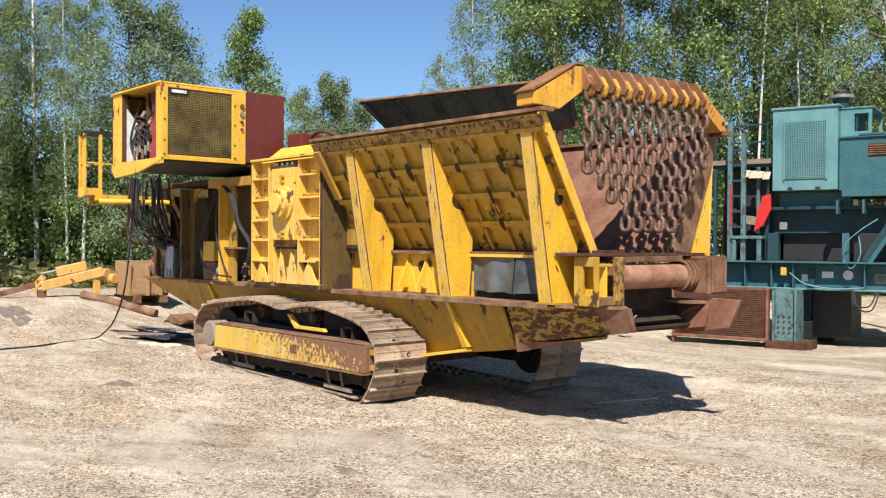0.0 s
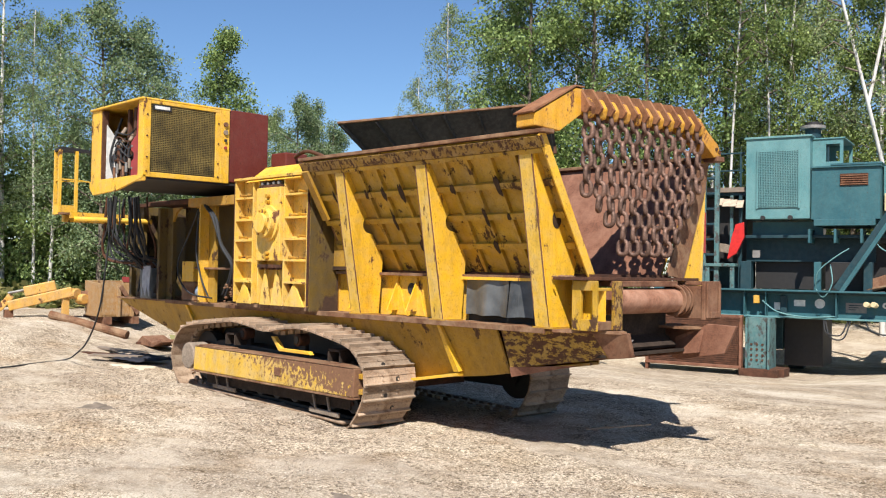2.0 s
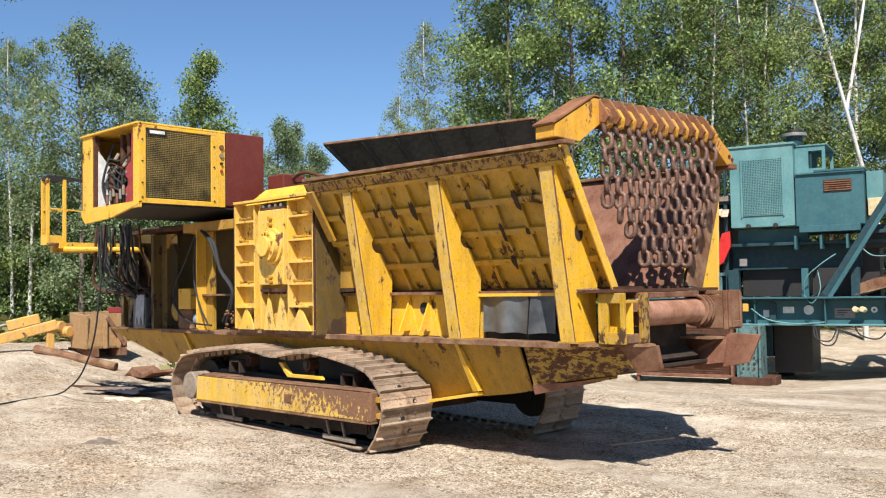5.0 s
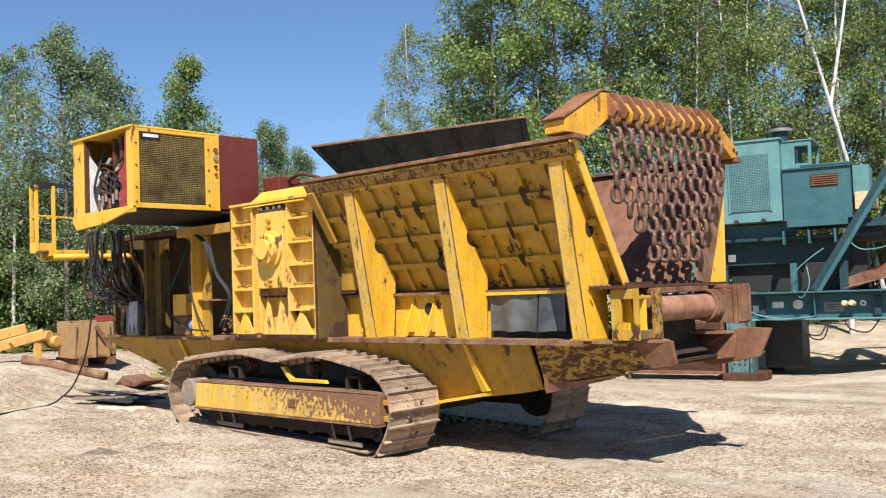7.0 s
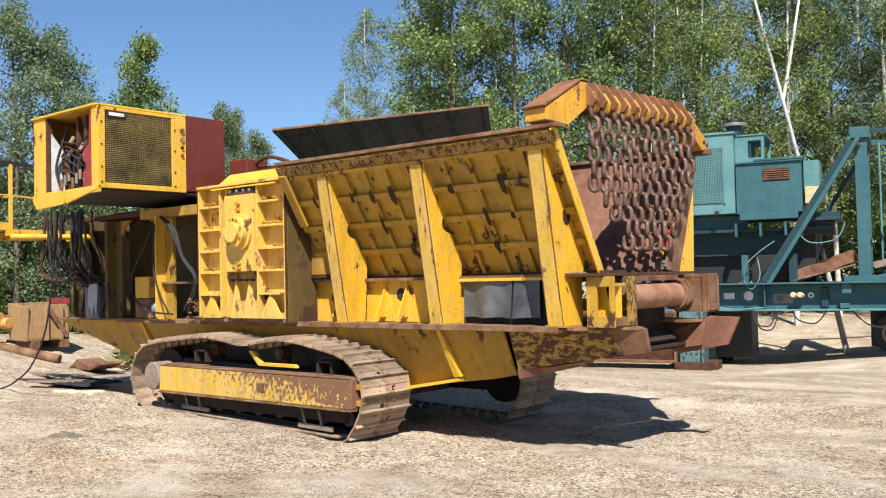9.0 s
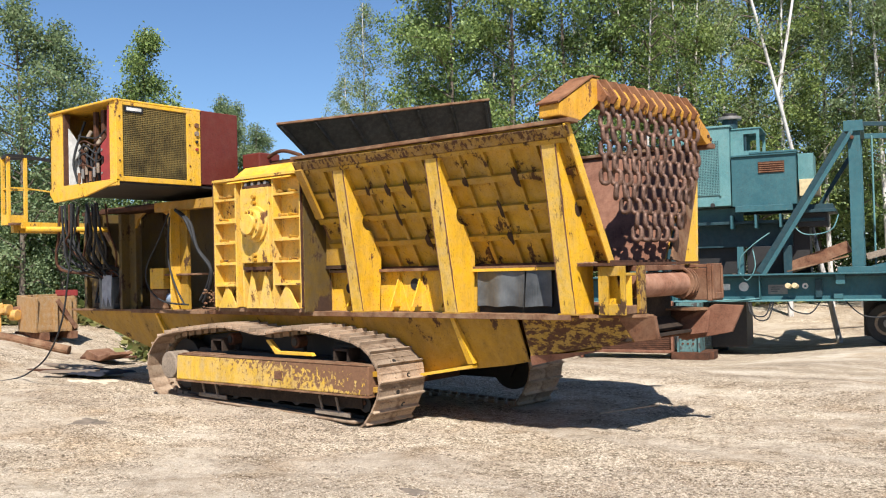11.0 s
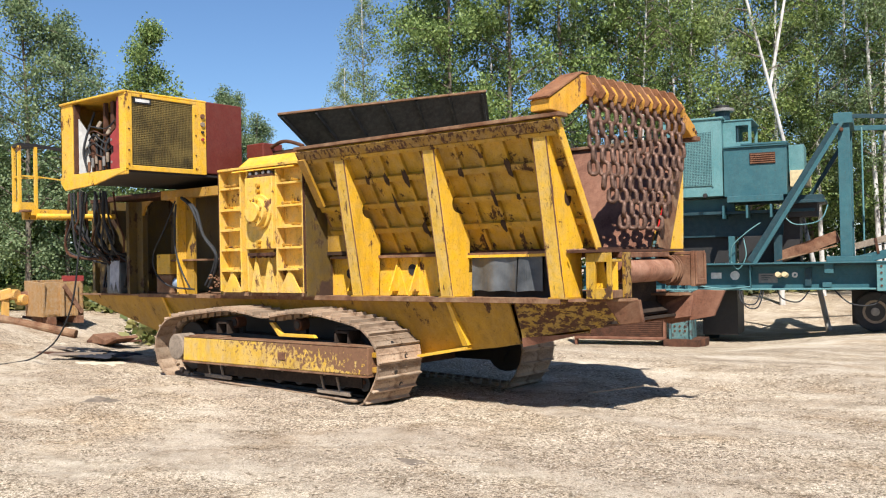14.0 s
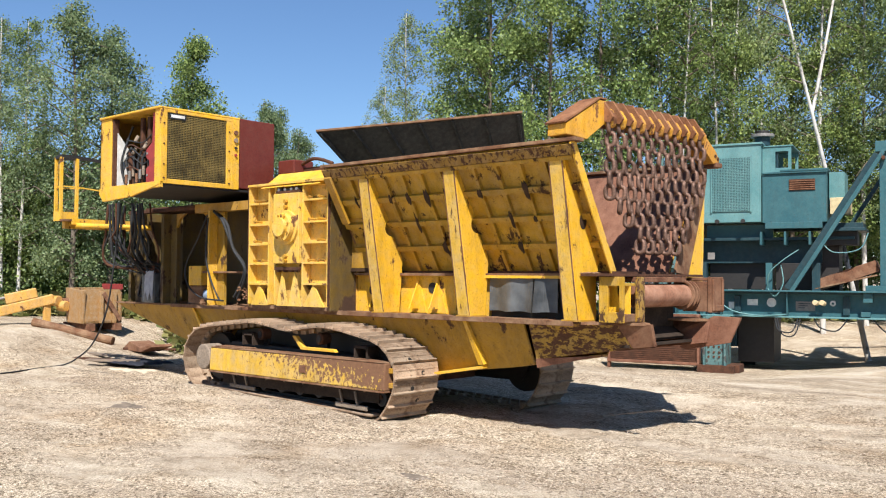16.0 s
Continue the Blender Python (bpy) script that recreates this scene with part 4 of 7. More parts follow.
def rib(x0, x1, z0, z1, y0=RY, y1=-0.01, mat=YELLOW_PALE):
    part("rib", one(box, x0, x1, y0, y1, z0, z1), mat, rotor)
for x in (RX0, RX0 + 0.47, RX0 + 0.62, RX1 - 0.56, RX1 - 0.03):
    rib(x, x + 0.03, RZ0 - 0.05, RZ1)
ROWS_Z = (1.45, 1.745, 2.03, 2.32, 2.63)
for z in ROWS_Z:
    rib(RX0 + 0.03, RX0 + 0.47, z, z + 0.026)
    rib(RX1 - 0.53, RX1 - 0.03, z + 0.01, z + 0.036)
rib(RX0, RX1, RZ1 - 0.02, RZ1 + 0.012, RY - 0.02)
part("edge_seam", one(box, RX1 - 0.004, RX1 + 0.008, RY - 0.006, RY + 0.03, RZ0 - 0.05, RZ1 - 0.02), RUST_DARK, rotor, "dark rusty joint")
part("edge_seam", one(box, RX0 - 0.008, RX0 + 0.004, RY - 0.006, RY + 0.03, RZ0 - 0.05, RZ1 - 0.02), RUST_DARK, rotor, "dark rusty joint")
rib(RX0, RX1, DECK + 0.0, DECK + 0.05, RY + 0.05, -0.02, RUST_LIP)
for z in ROWS_Z[1:]:
    for x in (RX0 + 0.14, RX0 + 0.33, RX1 - 0.42, RX1 - 0.22):
        if rng.random() < 0.85:
            bm = bmesh.new()
            cyl(bm, (x, RY - 0.005, z + 0.06), (x + 0.0, RY + 0.16, z + 0.06), 0.014, 8)
            cyl(bm, (x, RY + 0.0, z + 0.06), (x, RY + 0.025, z + 0.06), 0.023, 6)
            part("bolt", bm, YELLOW_OLD, rotor)
for x0, x1 in ((RX0 + 0.05, RX0 + 0.45), (RX0 + 0.66, RX0 + 0.90), (RX0 + 0.92, RX0 + 1.2), (RX1 - 0.55, RX1 - 0.10)):
    bm = bmesh.new()
    prism(bm, [(x0, DECK + 0.05), (x1, DECK + 0.05), ((x0 + x1) / 2, 1.47 if x1 - x0 > 0.3 else 1.66)], "y", RY + 0.02, RY + 0.045)
    part("gusset", bm, YELLOW_PALE, rotor)
bm = bmesh.new()
box(bm, RX0 + 0.65, RX1 - 0.57, RY - 0.05, -0.02, 1.76, 2.76)
bearing = part("bearing_plate", bm, YELLOW_PALE, rotor, "yellow bearing mounting plate", 0.008)
BX = (RX0 + 0.65 + RX1 - 0.57) / 2 + 0.04
def ring(y0, y1, r, mat=YELLOW_PALE, dx=0.0, nm="bearing_ring"):
    part(nm, one(cyl, (BX + dx, y0, 2.27), (BX + dx, y1, 2.27), r, 32), mat, rotor, "", 0.006)
ring(RY - 0.09, RY - 0.05, 0.245)
ring(RY - 0.17, RY - 0.09, 0.20)
ring(RY - 0.22, RY - 0.17, 0.135, nm="bearing_cap")
for k in range(8):
    a = 2 * math.pi * k / 8 + 0.3
    bm = bmesh.new()
    cyl(bm, (BX + 0.168 * math.cos(a), RY - 0.19, 2.27 + 0.168 * math.sin(a)), (BX + 0.168 * math.cos(a), RY - 0.16, 2.27 + 0.168 * math.sin(a)), 0.016, 6)
    part("bolt", bm, YELLOW_OLD, rotor)
for z in (2.64, 2.56, 1.86, 1.80):
    bm = bmesh.new()
    cyl(bm, (BX - 0.02, RY - 0.10, z), (BX - 0.02, RY - 0.05, z), 0.03, 10)
    part("bolt", bm, YELLOW_OLD, rotor)
for z in (2.755, 1.665):
    part("clamp_bar", one(box, RX0 + 0.67, RX1 - 0.59, RY - 0.03, RY + 0.06, z, z + 0.045), RUST_DARK, rotor, "rusty clamp bar")
for x in (-4.80, -4.66, -4.52, -4.40):
    for z in (2.82, 1.665):
        bm = bmesh.new()
        cyl(bm, (x, RY - 0.02, z), (x, RY + 0.05, z), 0.028, 10)
        part("stud", bm, IRON if z > 2 else RUST_DARK, rotor)
# joint plate and side panel: smudges plus the recess's shade, both in colour
bm = bmesh.new()
box(bm, RX1 - 0.01, RX1 + 0.02, -0.16, 0.3, DECK, 2.88)
part("joint_plate", bm, YELLOW_GRIME_SHADE, rotor, "stained yellow joint plate darkened for its shade")
bm = bmesh.new()
box(bm, -3.74, -3.0, 0.22, 0.26, 1.66, 2.36)
part("side_panel", bm, YELLOW_SMUDGE_SHADE, crusher, "stained yellow side panel darkened for its shade")
bm = bmesh.new()
box(bm, -3.74, -3.0, 0.02, 0.24, 2.32, 2.40)
part("side_rib", bm, YELLOW_SMUDGE_SHADE, crusher)
# black ledge in the corner
bm = bmesh.new()
box(bm, -3.74, -3.0, 0.20, 0.34, 1.652, 1.70)
part("grease_line", bm, BURN, crusher, "black ledge")

# ---- upper gear between rotor housing and engine: small dark machinery on top
bm = bmesh.new()
box(bm, -5.9, -4.6, 0.9, 1.7, 3.0, 3.30)
tube(bm, [(-5.8, 0.9, 3.3), (-5.3, 0.85, 3.42), (-4.9, 0.9, 3.32)], 0.03)
part("drive_guard", bm, RUST_DARK, crusher, "dark rusty drive guard", 0.02)
bm = bmesh.new()
box(bm, -6.0, -5.6, 0.7, 1.1, 3.2, 3.42)
part("guard_bracket", bm, RED_OXIDE, crusher, "", 0.02)

# ---- dark hopper of a machine that stands behind
W0, W1 = Vector((-11.7, 6.3, 5.12)), Vector((-8.05, 9.85, 5.66))
B0, B1 = Vector((-11.75, 7.5, 4.3)), Vector((-8.5, 10.65, 4.7))
hopper = thing("steel_hopper", (-10.2, 9.0, -0.5), "blue-black flared steel hopper with a rusty rim", "hopper")
bm = bmesh.new()
q = [W0, W1, B1, B0]
v = [bm.verts.new(p) for p in q] + [bm.verts.new(p + Vector((-0.03, 0.03, 0.02))) for p in q]
for f in ((0, 1, 2, 3), (7, 6, 5, 4), (0, 4, 5, 1), (1, 5, 6, 2), (2, 6, 7, 3), (3, 7, 4, 0)):
    bm.faces.new([v[k] for k in f])
wing = part("side_plate", bm, WING, hopper, "blue-black flared side plate")
for t in (0.02, 0.18, 0.34, 0.5, 0.66, 0.82, 0.98):
    p, b = W0.lerp(W1, t), B0.lerp(B1, t)
    part("rib", one(bar, p + Vector((0.03, -0.03, -0.03)), b + Vector((0.03, -0.03, -0.03)), 0.05, 0.07), WING, wing)
part("rim", one(bar, W0 + Vector((0, 0, 0.03)), W1 + Vector((0, 0, 0.03)), 0.2, 0.05), RUST_LIP, hopper, "rusty rim flange", 0.006)
part("lower_frame", one(bar, B0, B1, 0.16, 0.2), RUST_DARK, hopper, "dark lower frame", 0.006)
for t in (0.1, 0.5, 0.9):
    p = B0.lerp(B1, t)
    part("leg", one(bar, p, (p.x, p.y, -0.9), 0.14, 0.14), RUST_DARK, hopper)
bm = bmesh.new()
for k in range(9):
    p = W0.lerp(W1, 0.55 + 0.04 * k)
    bmesh.ops.create_icosphere(bm, subdivisions=1, radius=rng.uniform(0.02, 0.05), matrix=Matrix.Translation(p + Vector((0, 0.06, 0.06))))
tagged(part("clod", bm, RUST_PINK, hopper), kind="stuff")

# ---- engine house
EX0, EX1, EY0, EY1, EZ0, EZ1 = -7.88, -6.13, -1.33, 0.04, 2.92, 4.01
bm = bmesh.new()
box(bm, EX0, EX1, EY0 - 0.03, EY1 + 0.02, EZ1, EZ1 + 0.035)
engine = part("engine_house", bm, YELLOW, crusher, "yellow engine house with mesh radiator grille", 0.012)
def eh(name, mat, *a, label="", bevel=0.006):
    return part(name, one(box, *a), mat, engine, label, bevel)
eh("corner_post", YELLOW, EX1 - 0.16, EX1, EY0, EY0 + 0.11, EZ0, EZ1)
eh("corner_post", YELLOW, EX0, EX0 + 0.34, EY0, EY0 + 0.05, EZ0 - 0.08, EZ1)
eh("edge_post", RUST_DARK, EX0 + 0.36, EX0 + 0.40, EY0 + 0.005, EY0 + 0.10, EZ0, EZ1 - 0.02)
eh("end_panel", YELLOW, EX1 - 0.04, EX1 + 0.004, -0.10, EY1, EZ0, EZ1)
eh("grille_frame", YELLOW, EX1 - 0.05, EX1, EY0 + 0.11, -0.10, EZ1 - 0.045, EZ1)
eh("grille_frame", YELLOW, EX1 - 0.05, EX1, EY0 + 0.11, -0.10, EZ0, EZ0 + 0.07)
eh("grille_frame", YELLOW, EX1 - 0.05, EX1, -0.19, -0.10, EZ0 + 0.07, EZ1 - 0.045)
eh("radiator_core", DARK, EX1 - 0.14, EX1 - 0.07, EY0 + 0.11, -0.19, EZ0 + 0.05, EZ1 - 0.04, bevel=0)
# grille wires
gbm = bmesh.new()
gy0, gy1, gz0, gz1 = EY0 + 0.12, -0.195, EZ0 + 0.07, EZ1 - 0.05
for k in range(39):
    y = gy0 + (gy1 - gy0) * k / 38
    box(gbm, EX1 - 0.028, EX1 - 0.020, y - 0.0045, y + 0.0045, gz0, gz1)
for k in range(39):
    z = gz0 + (gz1 - gz0) * k / 38
    box(gbm, EX1 - 0.020, EX1 - 0.012, gy0, gy1, z - 0.0045, z + 0.0045)
GRILLE_MAT = plain("dusty_yellow_mesh_wire", (0.20, 0.145, 0.045), 0.7, 0.0, 0.6, 4.0)
part("radiator_grille", gbm, GRILLE_MAT, engine, "dusty yellow woven mesh grille")
eh("maker_badge", plain("black_enamel", (0.02, 0.02, 0.02), 0.4), EX1 - 0.010, EX1 + 0.002, EY0 + 0.14, EY0 + 0.42, EZ1 - 0.135, EZ1 - 0.055, label="black badge with pale bar", bevel=0)
eh("badge_bar", WHITE, EX1 + 0.002, EX1 + 0.006, EY0 + 0.165, EY0 + 0.395, EZ1 - 0.115, EZ1 - 0.072, bevel=0)
for z, m in ((3.80, RUST_BROWN), (3.68, DUSTY_STEEL), (3.56, DARK), (3.45, RED)):
    bm = bmesh.new()
    cyl(bm, (EX1, -0.03, z), (EX1 + 0.028, -0.03, z), 0.036 if z > 3.6 else 0.022, 14)
    part("socket" if z > 3.6 else "knob", bm, m, engine)
for z in (3.0, 3.2, 3.5, 3.8):
    for y in (EY0 + 0.055, -0.145):
        bm = bmesh.new()
        cyl(bm, (EX1, y, z), (EX1 + 0.012, y, z), 0.013, 8)
        part("bolt", bm, RUST_DARK, engine)
eh("back_panel", YELLOW_OLD, EX0, EX0 + 0.03, EY0, EY1, EZ0, EZ1)
bm = bmesh.new()
prism(bm, [(EY0 + 0.06, EZ0 + 0.03), (EY0 + 0.40, EZ0 + 0.03), (EY0 + 0.40, EZ0 + 0.42), (EY0 + 0.06, EZ0 + 0.86)], "x", EX0 + 0.41, EX0 + 0.43)
part("inner_panel", bm, WHITE, engine, "dirty white inner panel")
eh("inner_wall", DARK, EX0 + 0.03, EX1 - 0.15, -0.25, -0.22, EZ0, EZ1, bevel=0)
bm = bmesh.new()
prism(bm, [(EX1 - 0.17, EZ0 + 0.03), (EX1 - 0.17, EZ1 - 0.03), (EX1 - 0.26, EZ1 - 0.03), (EX1 - 0.28, EZ0 + 0.62), (EX1 - 0.44, EZ0 + 0.52), (EX1 - 0.44, EZ0 + 0.40), (EX1 - 0.36, EZ0 + 0.36), (EX1 - 0.36, EZ0 + 0.28), (EX1 - 0.44, EZ0 + 0.24), (EX1 - 0.44, EZ0 + 0.03)], "y", EY0 + 0.03, EY0 + 0.10)
part("red_frame", bm, RED, engine, "stepped red radiator bracket", 0.006)
for z in (EZ0 + 0.14, EZ0 + 0.46):
    part("bolt", one(cyl, (EX1 - 0.40, EY0 + 0.02, z), (EX1 - 0.40, EY0 + 0.035, z), 0.018, 8), IRON, engine)
eh("side_sill", YELLOW, EX0 + 0.34, EX1, EY0 - 0.005, EY0 + 0.05, EZ0 - 0.06, EZ0 + 0.03)
bm = bmesh.new()
prism(bm, [(EX0, EZ0 - 0.08), (EX0 + 0.12, EZ0 - 0.20), (EX0 + 0.95, EZ0 - 0.16), (EX1, EZ0 - 0.02), (EX1, EZ0), (EX0, EZ0)], "y", EY0 - 0.012, EY0 + 0.03)
part("side_apron", bm, YELLOW, engine, "yellow side apron", 0.005)
bm = bmesh.new()
prism(bm, [(EX0 + 0.1, EZ0 - 0.09), (EX0 + 0.95, EZ0 - 0.08), (EX1 - 0.02, EZ0 - 0.03), (EX1 - 0.02, EZ0), (EX0 + 0.02, EZ0)], "y", EY0 + 0.03, 0.9)
part("sump_tray", bm, GREASE, engine, "oily dark underside tray")
bm = bmesh.new()
box(bm, -7.3, EX1 - 0.02, EY1 + 0.005, 0.74, EZ0 + 0.02, EZ1 + 0.03)
part("oil_tank", bm, RED_OXIDE, crusher, "oxide-red sheet metal tank", 0.015)
bm = bmesh.new()
cyl(bm, (-6.55, 0.74, 3.74), (-6.55, 0.83, 3.74), 0.13, 20)
part("tank_cap", bm, GREASE, crusher, "black round tank cap", 0.01)
# engine inside
rng = random.Random(9)
for k in range(10):
    bm = bmesh.new()
    x = EX0 + 0.55 + rng.uniform(0, 0.9)
    z = EZ0 + 0.02
    y = EY0 + 0.10 + rng.uniform(0, 0.35)
    if k < 5:
        cyl(bm, (x, y, z), (x + rng.uniform(-0.05, 0.05), y, z + rng.uniform(0.3, 0.75)), rng.uniform(0.03, 0.07), 12)
    else:
        box(bm, x, x + rng.uniform(0.1, 0.22), y, y + 0.16, z, z + rng.uniform(0.25, 0.6))
    part("engine_block" if k > 4 else "filter", bm, (GREASE, DARK, IRON, RUST_DARK, DARK)[k % 5], engine, "", 0.012)
for k in range(7):
    bm = bmesh.new()
    x = EX0 + 0.55 + 0.14 * k
    tube(bm, [(x, EY0 + 0.14, EZ0 + 0.05), (x + rng.uniform(-0.1, 0.1), EY0 + 0.10, EZ0 + 0.4), (x + rng.uniform(-0.1, 0.2), EY0 + 0.2, EZ0 + rng.uniform(0.6, 1.0))], 0.018)
    part("engine_hose", bm, RUBBER, engine)
for x, w in ((EX0 + 0.98, 0.06), (EX0 + 1.18, 0.08)):
    eh("upright", RUST_DARK, x, x + w, EY0 + 0.12, EY0 + 0.18, EZ0 + 0.1, EZ1 - 0.05)
for x, z in ((EX0 + 0.80, 3.42), (EX0 + 0.86, 3.60), (EX0 + 1.12, 3.48)):
    part("filter_cup", one(cyl, (x, EY0 + 0.10, z), (x, EY0 + 0.16, z + 0.10), 0.03, 14), DUSTY_STEEL, engine, "pale dusty filter cup", 0.006)
for k in range(6):
    x, z = EX0 + 0.66 + 0.1 * k, EZ0 + 0.06 + 0.05 * (k % 3)
    part("pipe_union", one(cyl, (x, EY0 + 0.08, z), (x, EY0 + 0.08, z + 0.14), 0.022, 8), (RUST_BROWN, IRON, DUSTY_STEEL)[k % 3], engine)
for k in range(5):
    z = EZ0 + 0.30 + 0.11 * k
    bm = bmesh.new()
    tube(bm, [(EX0 + 0.62, EY0 + 0.10, z), (EX0 + 0.85, EY0 + 0.06, z + 0.06 * math.sin(k)), (EX0 + 1.1, EY0 + 0.10, z - 0.08), (EX0 + 1.3, EY0 + 0.12, z + 0.02)], 0.010, 7)
    part("engine_hose", bm, RUBBER if k % 3 else RUST_DARK, engine)

# ---- columns and frame below the engine house
def col(x0, x1, y0, y1, mat, z1=2.62, lab=""):
    return part("column", one(box, x0, x1, y0, y1, DECK, z1), mat, crusher, lab, 0.006)
# columns, panels and rear wall carry the engine house's shade in their paint
col(-8.42, -7.98, 0.12, 0.2, YELLOW_GRIME_SHADE, 2.62, "grimy yellow column with shade in its colour")
col(-8.24, -8.16, -0.02, 0.12, YELLOW_GRIME_SHADE)
col(-6.98, -6.58, 0.10, 0.16, YELLOW_STAIN_SHADE, 2.60, "rust-stained yellow column")
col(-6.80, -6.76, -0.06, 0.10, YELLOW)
col(-9.35, -9.1, 0.15, 0.22, YELLOW_GRIME_SHADE, 2.7)
col(-6.05, -5.9, 0.2, 0.3, YELLOW, 2.5)
for z0, z1, x0, x1, m in ((2.60, 2.74, -7.3, -5.55, YELLOW_OLD), (1.62, 1.65, -7.2, -5.6, RUST_LIP), (2.66, 2.72, -9.4, -7.3, RUST_DARK)):
    part("rail_beam", one(box, x0, x1, 0.02, 0.16, z0, z1), m, crusher, "", 0.004)
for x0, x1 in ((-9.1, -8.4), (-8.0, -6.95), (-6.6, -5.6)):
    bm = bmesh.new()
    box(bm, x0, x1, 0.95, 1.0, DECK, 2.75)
    part("belly_panel", bm, YELLOW_GRIME_SHADE, crusher, "grimy yellow panel with shade in its colour")
for x0, x1 in ((-8.0, -7.7), (-7.25, -6.98)):
    s = 1 if x0 < -7.5 else -1
    xa = x0 if s > 0 else x1
    bm = bmesh.new()
    prism(bm, [(xa, 2.62), (xa + s * 0.28, 2.62), (xa + s * 0.12, 2.54), (xa, 2.36)], "y", 0.12, 0.16)
    part("corner_plate", bm, YELLOW_OLD, crusher)
part("valve_box", one(box, -7.42, -7.06, 0.0, 0.16, 1.42, 1.74), YELLOW, crusher, "yellow valve box", 0.01)
part("valve_plinth", one(box, -7.44, -7.05, 0.0, 0.18, DECK, 1.42), RUST_LIP, crusher, "dust-caked plinth", 0.03)
bm = bmesh.new()
bmesh.ops.create_uvsphere(bm, u_segments=16, v_segments=10, radius=0.10, matrix=Matrix.Translation((-7.02, 0.12, 1.27)))
part("accumulator", bm, plain("grey_blue_paint", (0.2, 0.25, 0.32), 0.4), crusher, "grey-blue round accumulator", 0.0, True)
bm = bmesh.new()
box(bm, -8.85, -8.45, -0.02, 0.14, DECK, 1.62)
part("battery_box", bm, RUBBER_GREY, crusher, "dark grey battery box", 0.02)
bm = bmesh.new()
for k in range(6):
    x = -8.72 + 0.045 * k
    q = [(x, -0.03, 1.64), (x + 0.045, -0.03, 1.66), (x + 0.045, -0.05, 1.30 - 0.08 * (k % 3)), (x, -0.05, 1.3 - 0.08 * ((k + 2) % 3))]
    a = [bm.verts.new(p) for p in q] + [bm.verts.new((p[0], p[1] + 0.01, p[2])) for p in q]
    for f in ((0, 1, 2, 3), (7, 6, 5, 4), (0, 4, 5, 1), (2, 6, 7, 3), (0, 3, 7, 4), (1, 5, 6, 2)):
        bm.faces.new([a[j] for j in f])
tagged(new("rag", mesh_of("rag", bm, plain("grey_cloth", (0.34, 0.34, 0.36), 0.9))), "grey rag hung over the battery box", "rag")
# rear support, hidden side
part("engine_bed", one(box, -9.3, -6.2, 0.3, 1.8, 2.70, 2.78), RUST_DARK, crusher, "oily engine bed", 0.004)
part("rear_wall", one(box, -9.5, -9.42, 0.1, 1.86, DECK, 2.7), YELLOW_GRIME_SHADE, crusher)

# ---- platform and cage at the rear
bm = bmesh.new()
box(bm, -9.82, -9.45, -1.14, -0.05, 2.50, 2.53)
plat = part("platform", bm, RUST_LIP, crusher, "rusty service platform")
part("platform_edge", one(box, -9.47, -9.43, -1.0, 0.1, 2.44, 2.54), YELLOW, plat)
part("platform_arm", one(box, -9.8, -9.7, -1.0, 0.3, 2.38, 2.50), YELLOW, plat)
for x, y in ((-9.80, -1.12), (-9.62, -1.12), (-9.62, -0.84)):
    part("cage_post", one(box, x - 0.024, x + 0.024, y - 0.024, y + 0.024, 2.53, 3.60), YELLOW, plat)
for z, m, w in ((3.62, GREASE, 0.05), (3.10, YELLOW, 0.022)):
    bm = bmesh.new()
    for a, b in (((-9.80, -1.12, z - 0.03), (-9.62, -1.12, z)), ((-9.62, -1.12, z), (-9.62, -0.84, z)), ((-9.80, -1.12, z - 0.03), (-9.80, -0.60, z)), ((-9.62, -0.84, z), (-9.62, -0.36, z - 0.04))):
        bar(bm, a, b, w, w)
    part("cage_rail", bm, m, plat, "dark bent top rail" if m is GREASE else "thin yellow rail")
part("kick_plate", one(box, -9.63, -9.605, -1.14, -0.82, 2.50, 2.66), YELLOW, plat)
part("kick_plate", one(box, -9.82, -9.61, -1.15, -1.13, 2.50, 2.66), YELLOW, plat)
part("platform_pipe", one(cyl, (-9.40, -0.95, 2.42), (-9.0, 0.25, 2.42), 0.045, 12), YELLOW, plat, "yellow pipe below the platform")

# ---- hoses
rng = random.Random(12)
for k in range(22):
    bm = bmesh.new()
    x0, y0 = -8.75 + rng.uniform(-0.45, 0.4), -0.35 + rng.uniform(-0.3, 0.35)
    x1, y1 = -8.9 + rng.uniform(-0.3, 0.5), 0.1 + rng.uniform(-0.1, 0.25)
    sag = rng.uniform(-0.35, 0.15)
    tube(bm, [(x0, y0, 2.80), (x0 + rng.uniform(-0.1, 0.1), y0 + 0.02, 2.35), (x0 + sag, y0 + 0.12, 1.95 + rng.uniform(-0.2, 0.2)), (x1 + 0.1, y1, 1.6 + rng.uniform(-0.2, 0.2)), (x1, y1, 1.2)], rng.uniform(0.012, 0.024), 7)
    part("hydraulic_hose", bm, RUBBER if k % 5 else RUST_DARK, crusher)
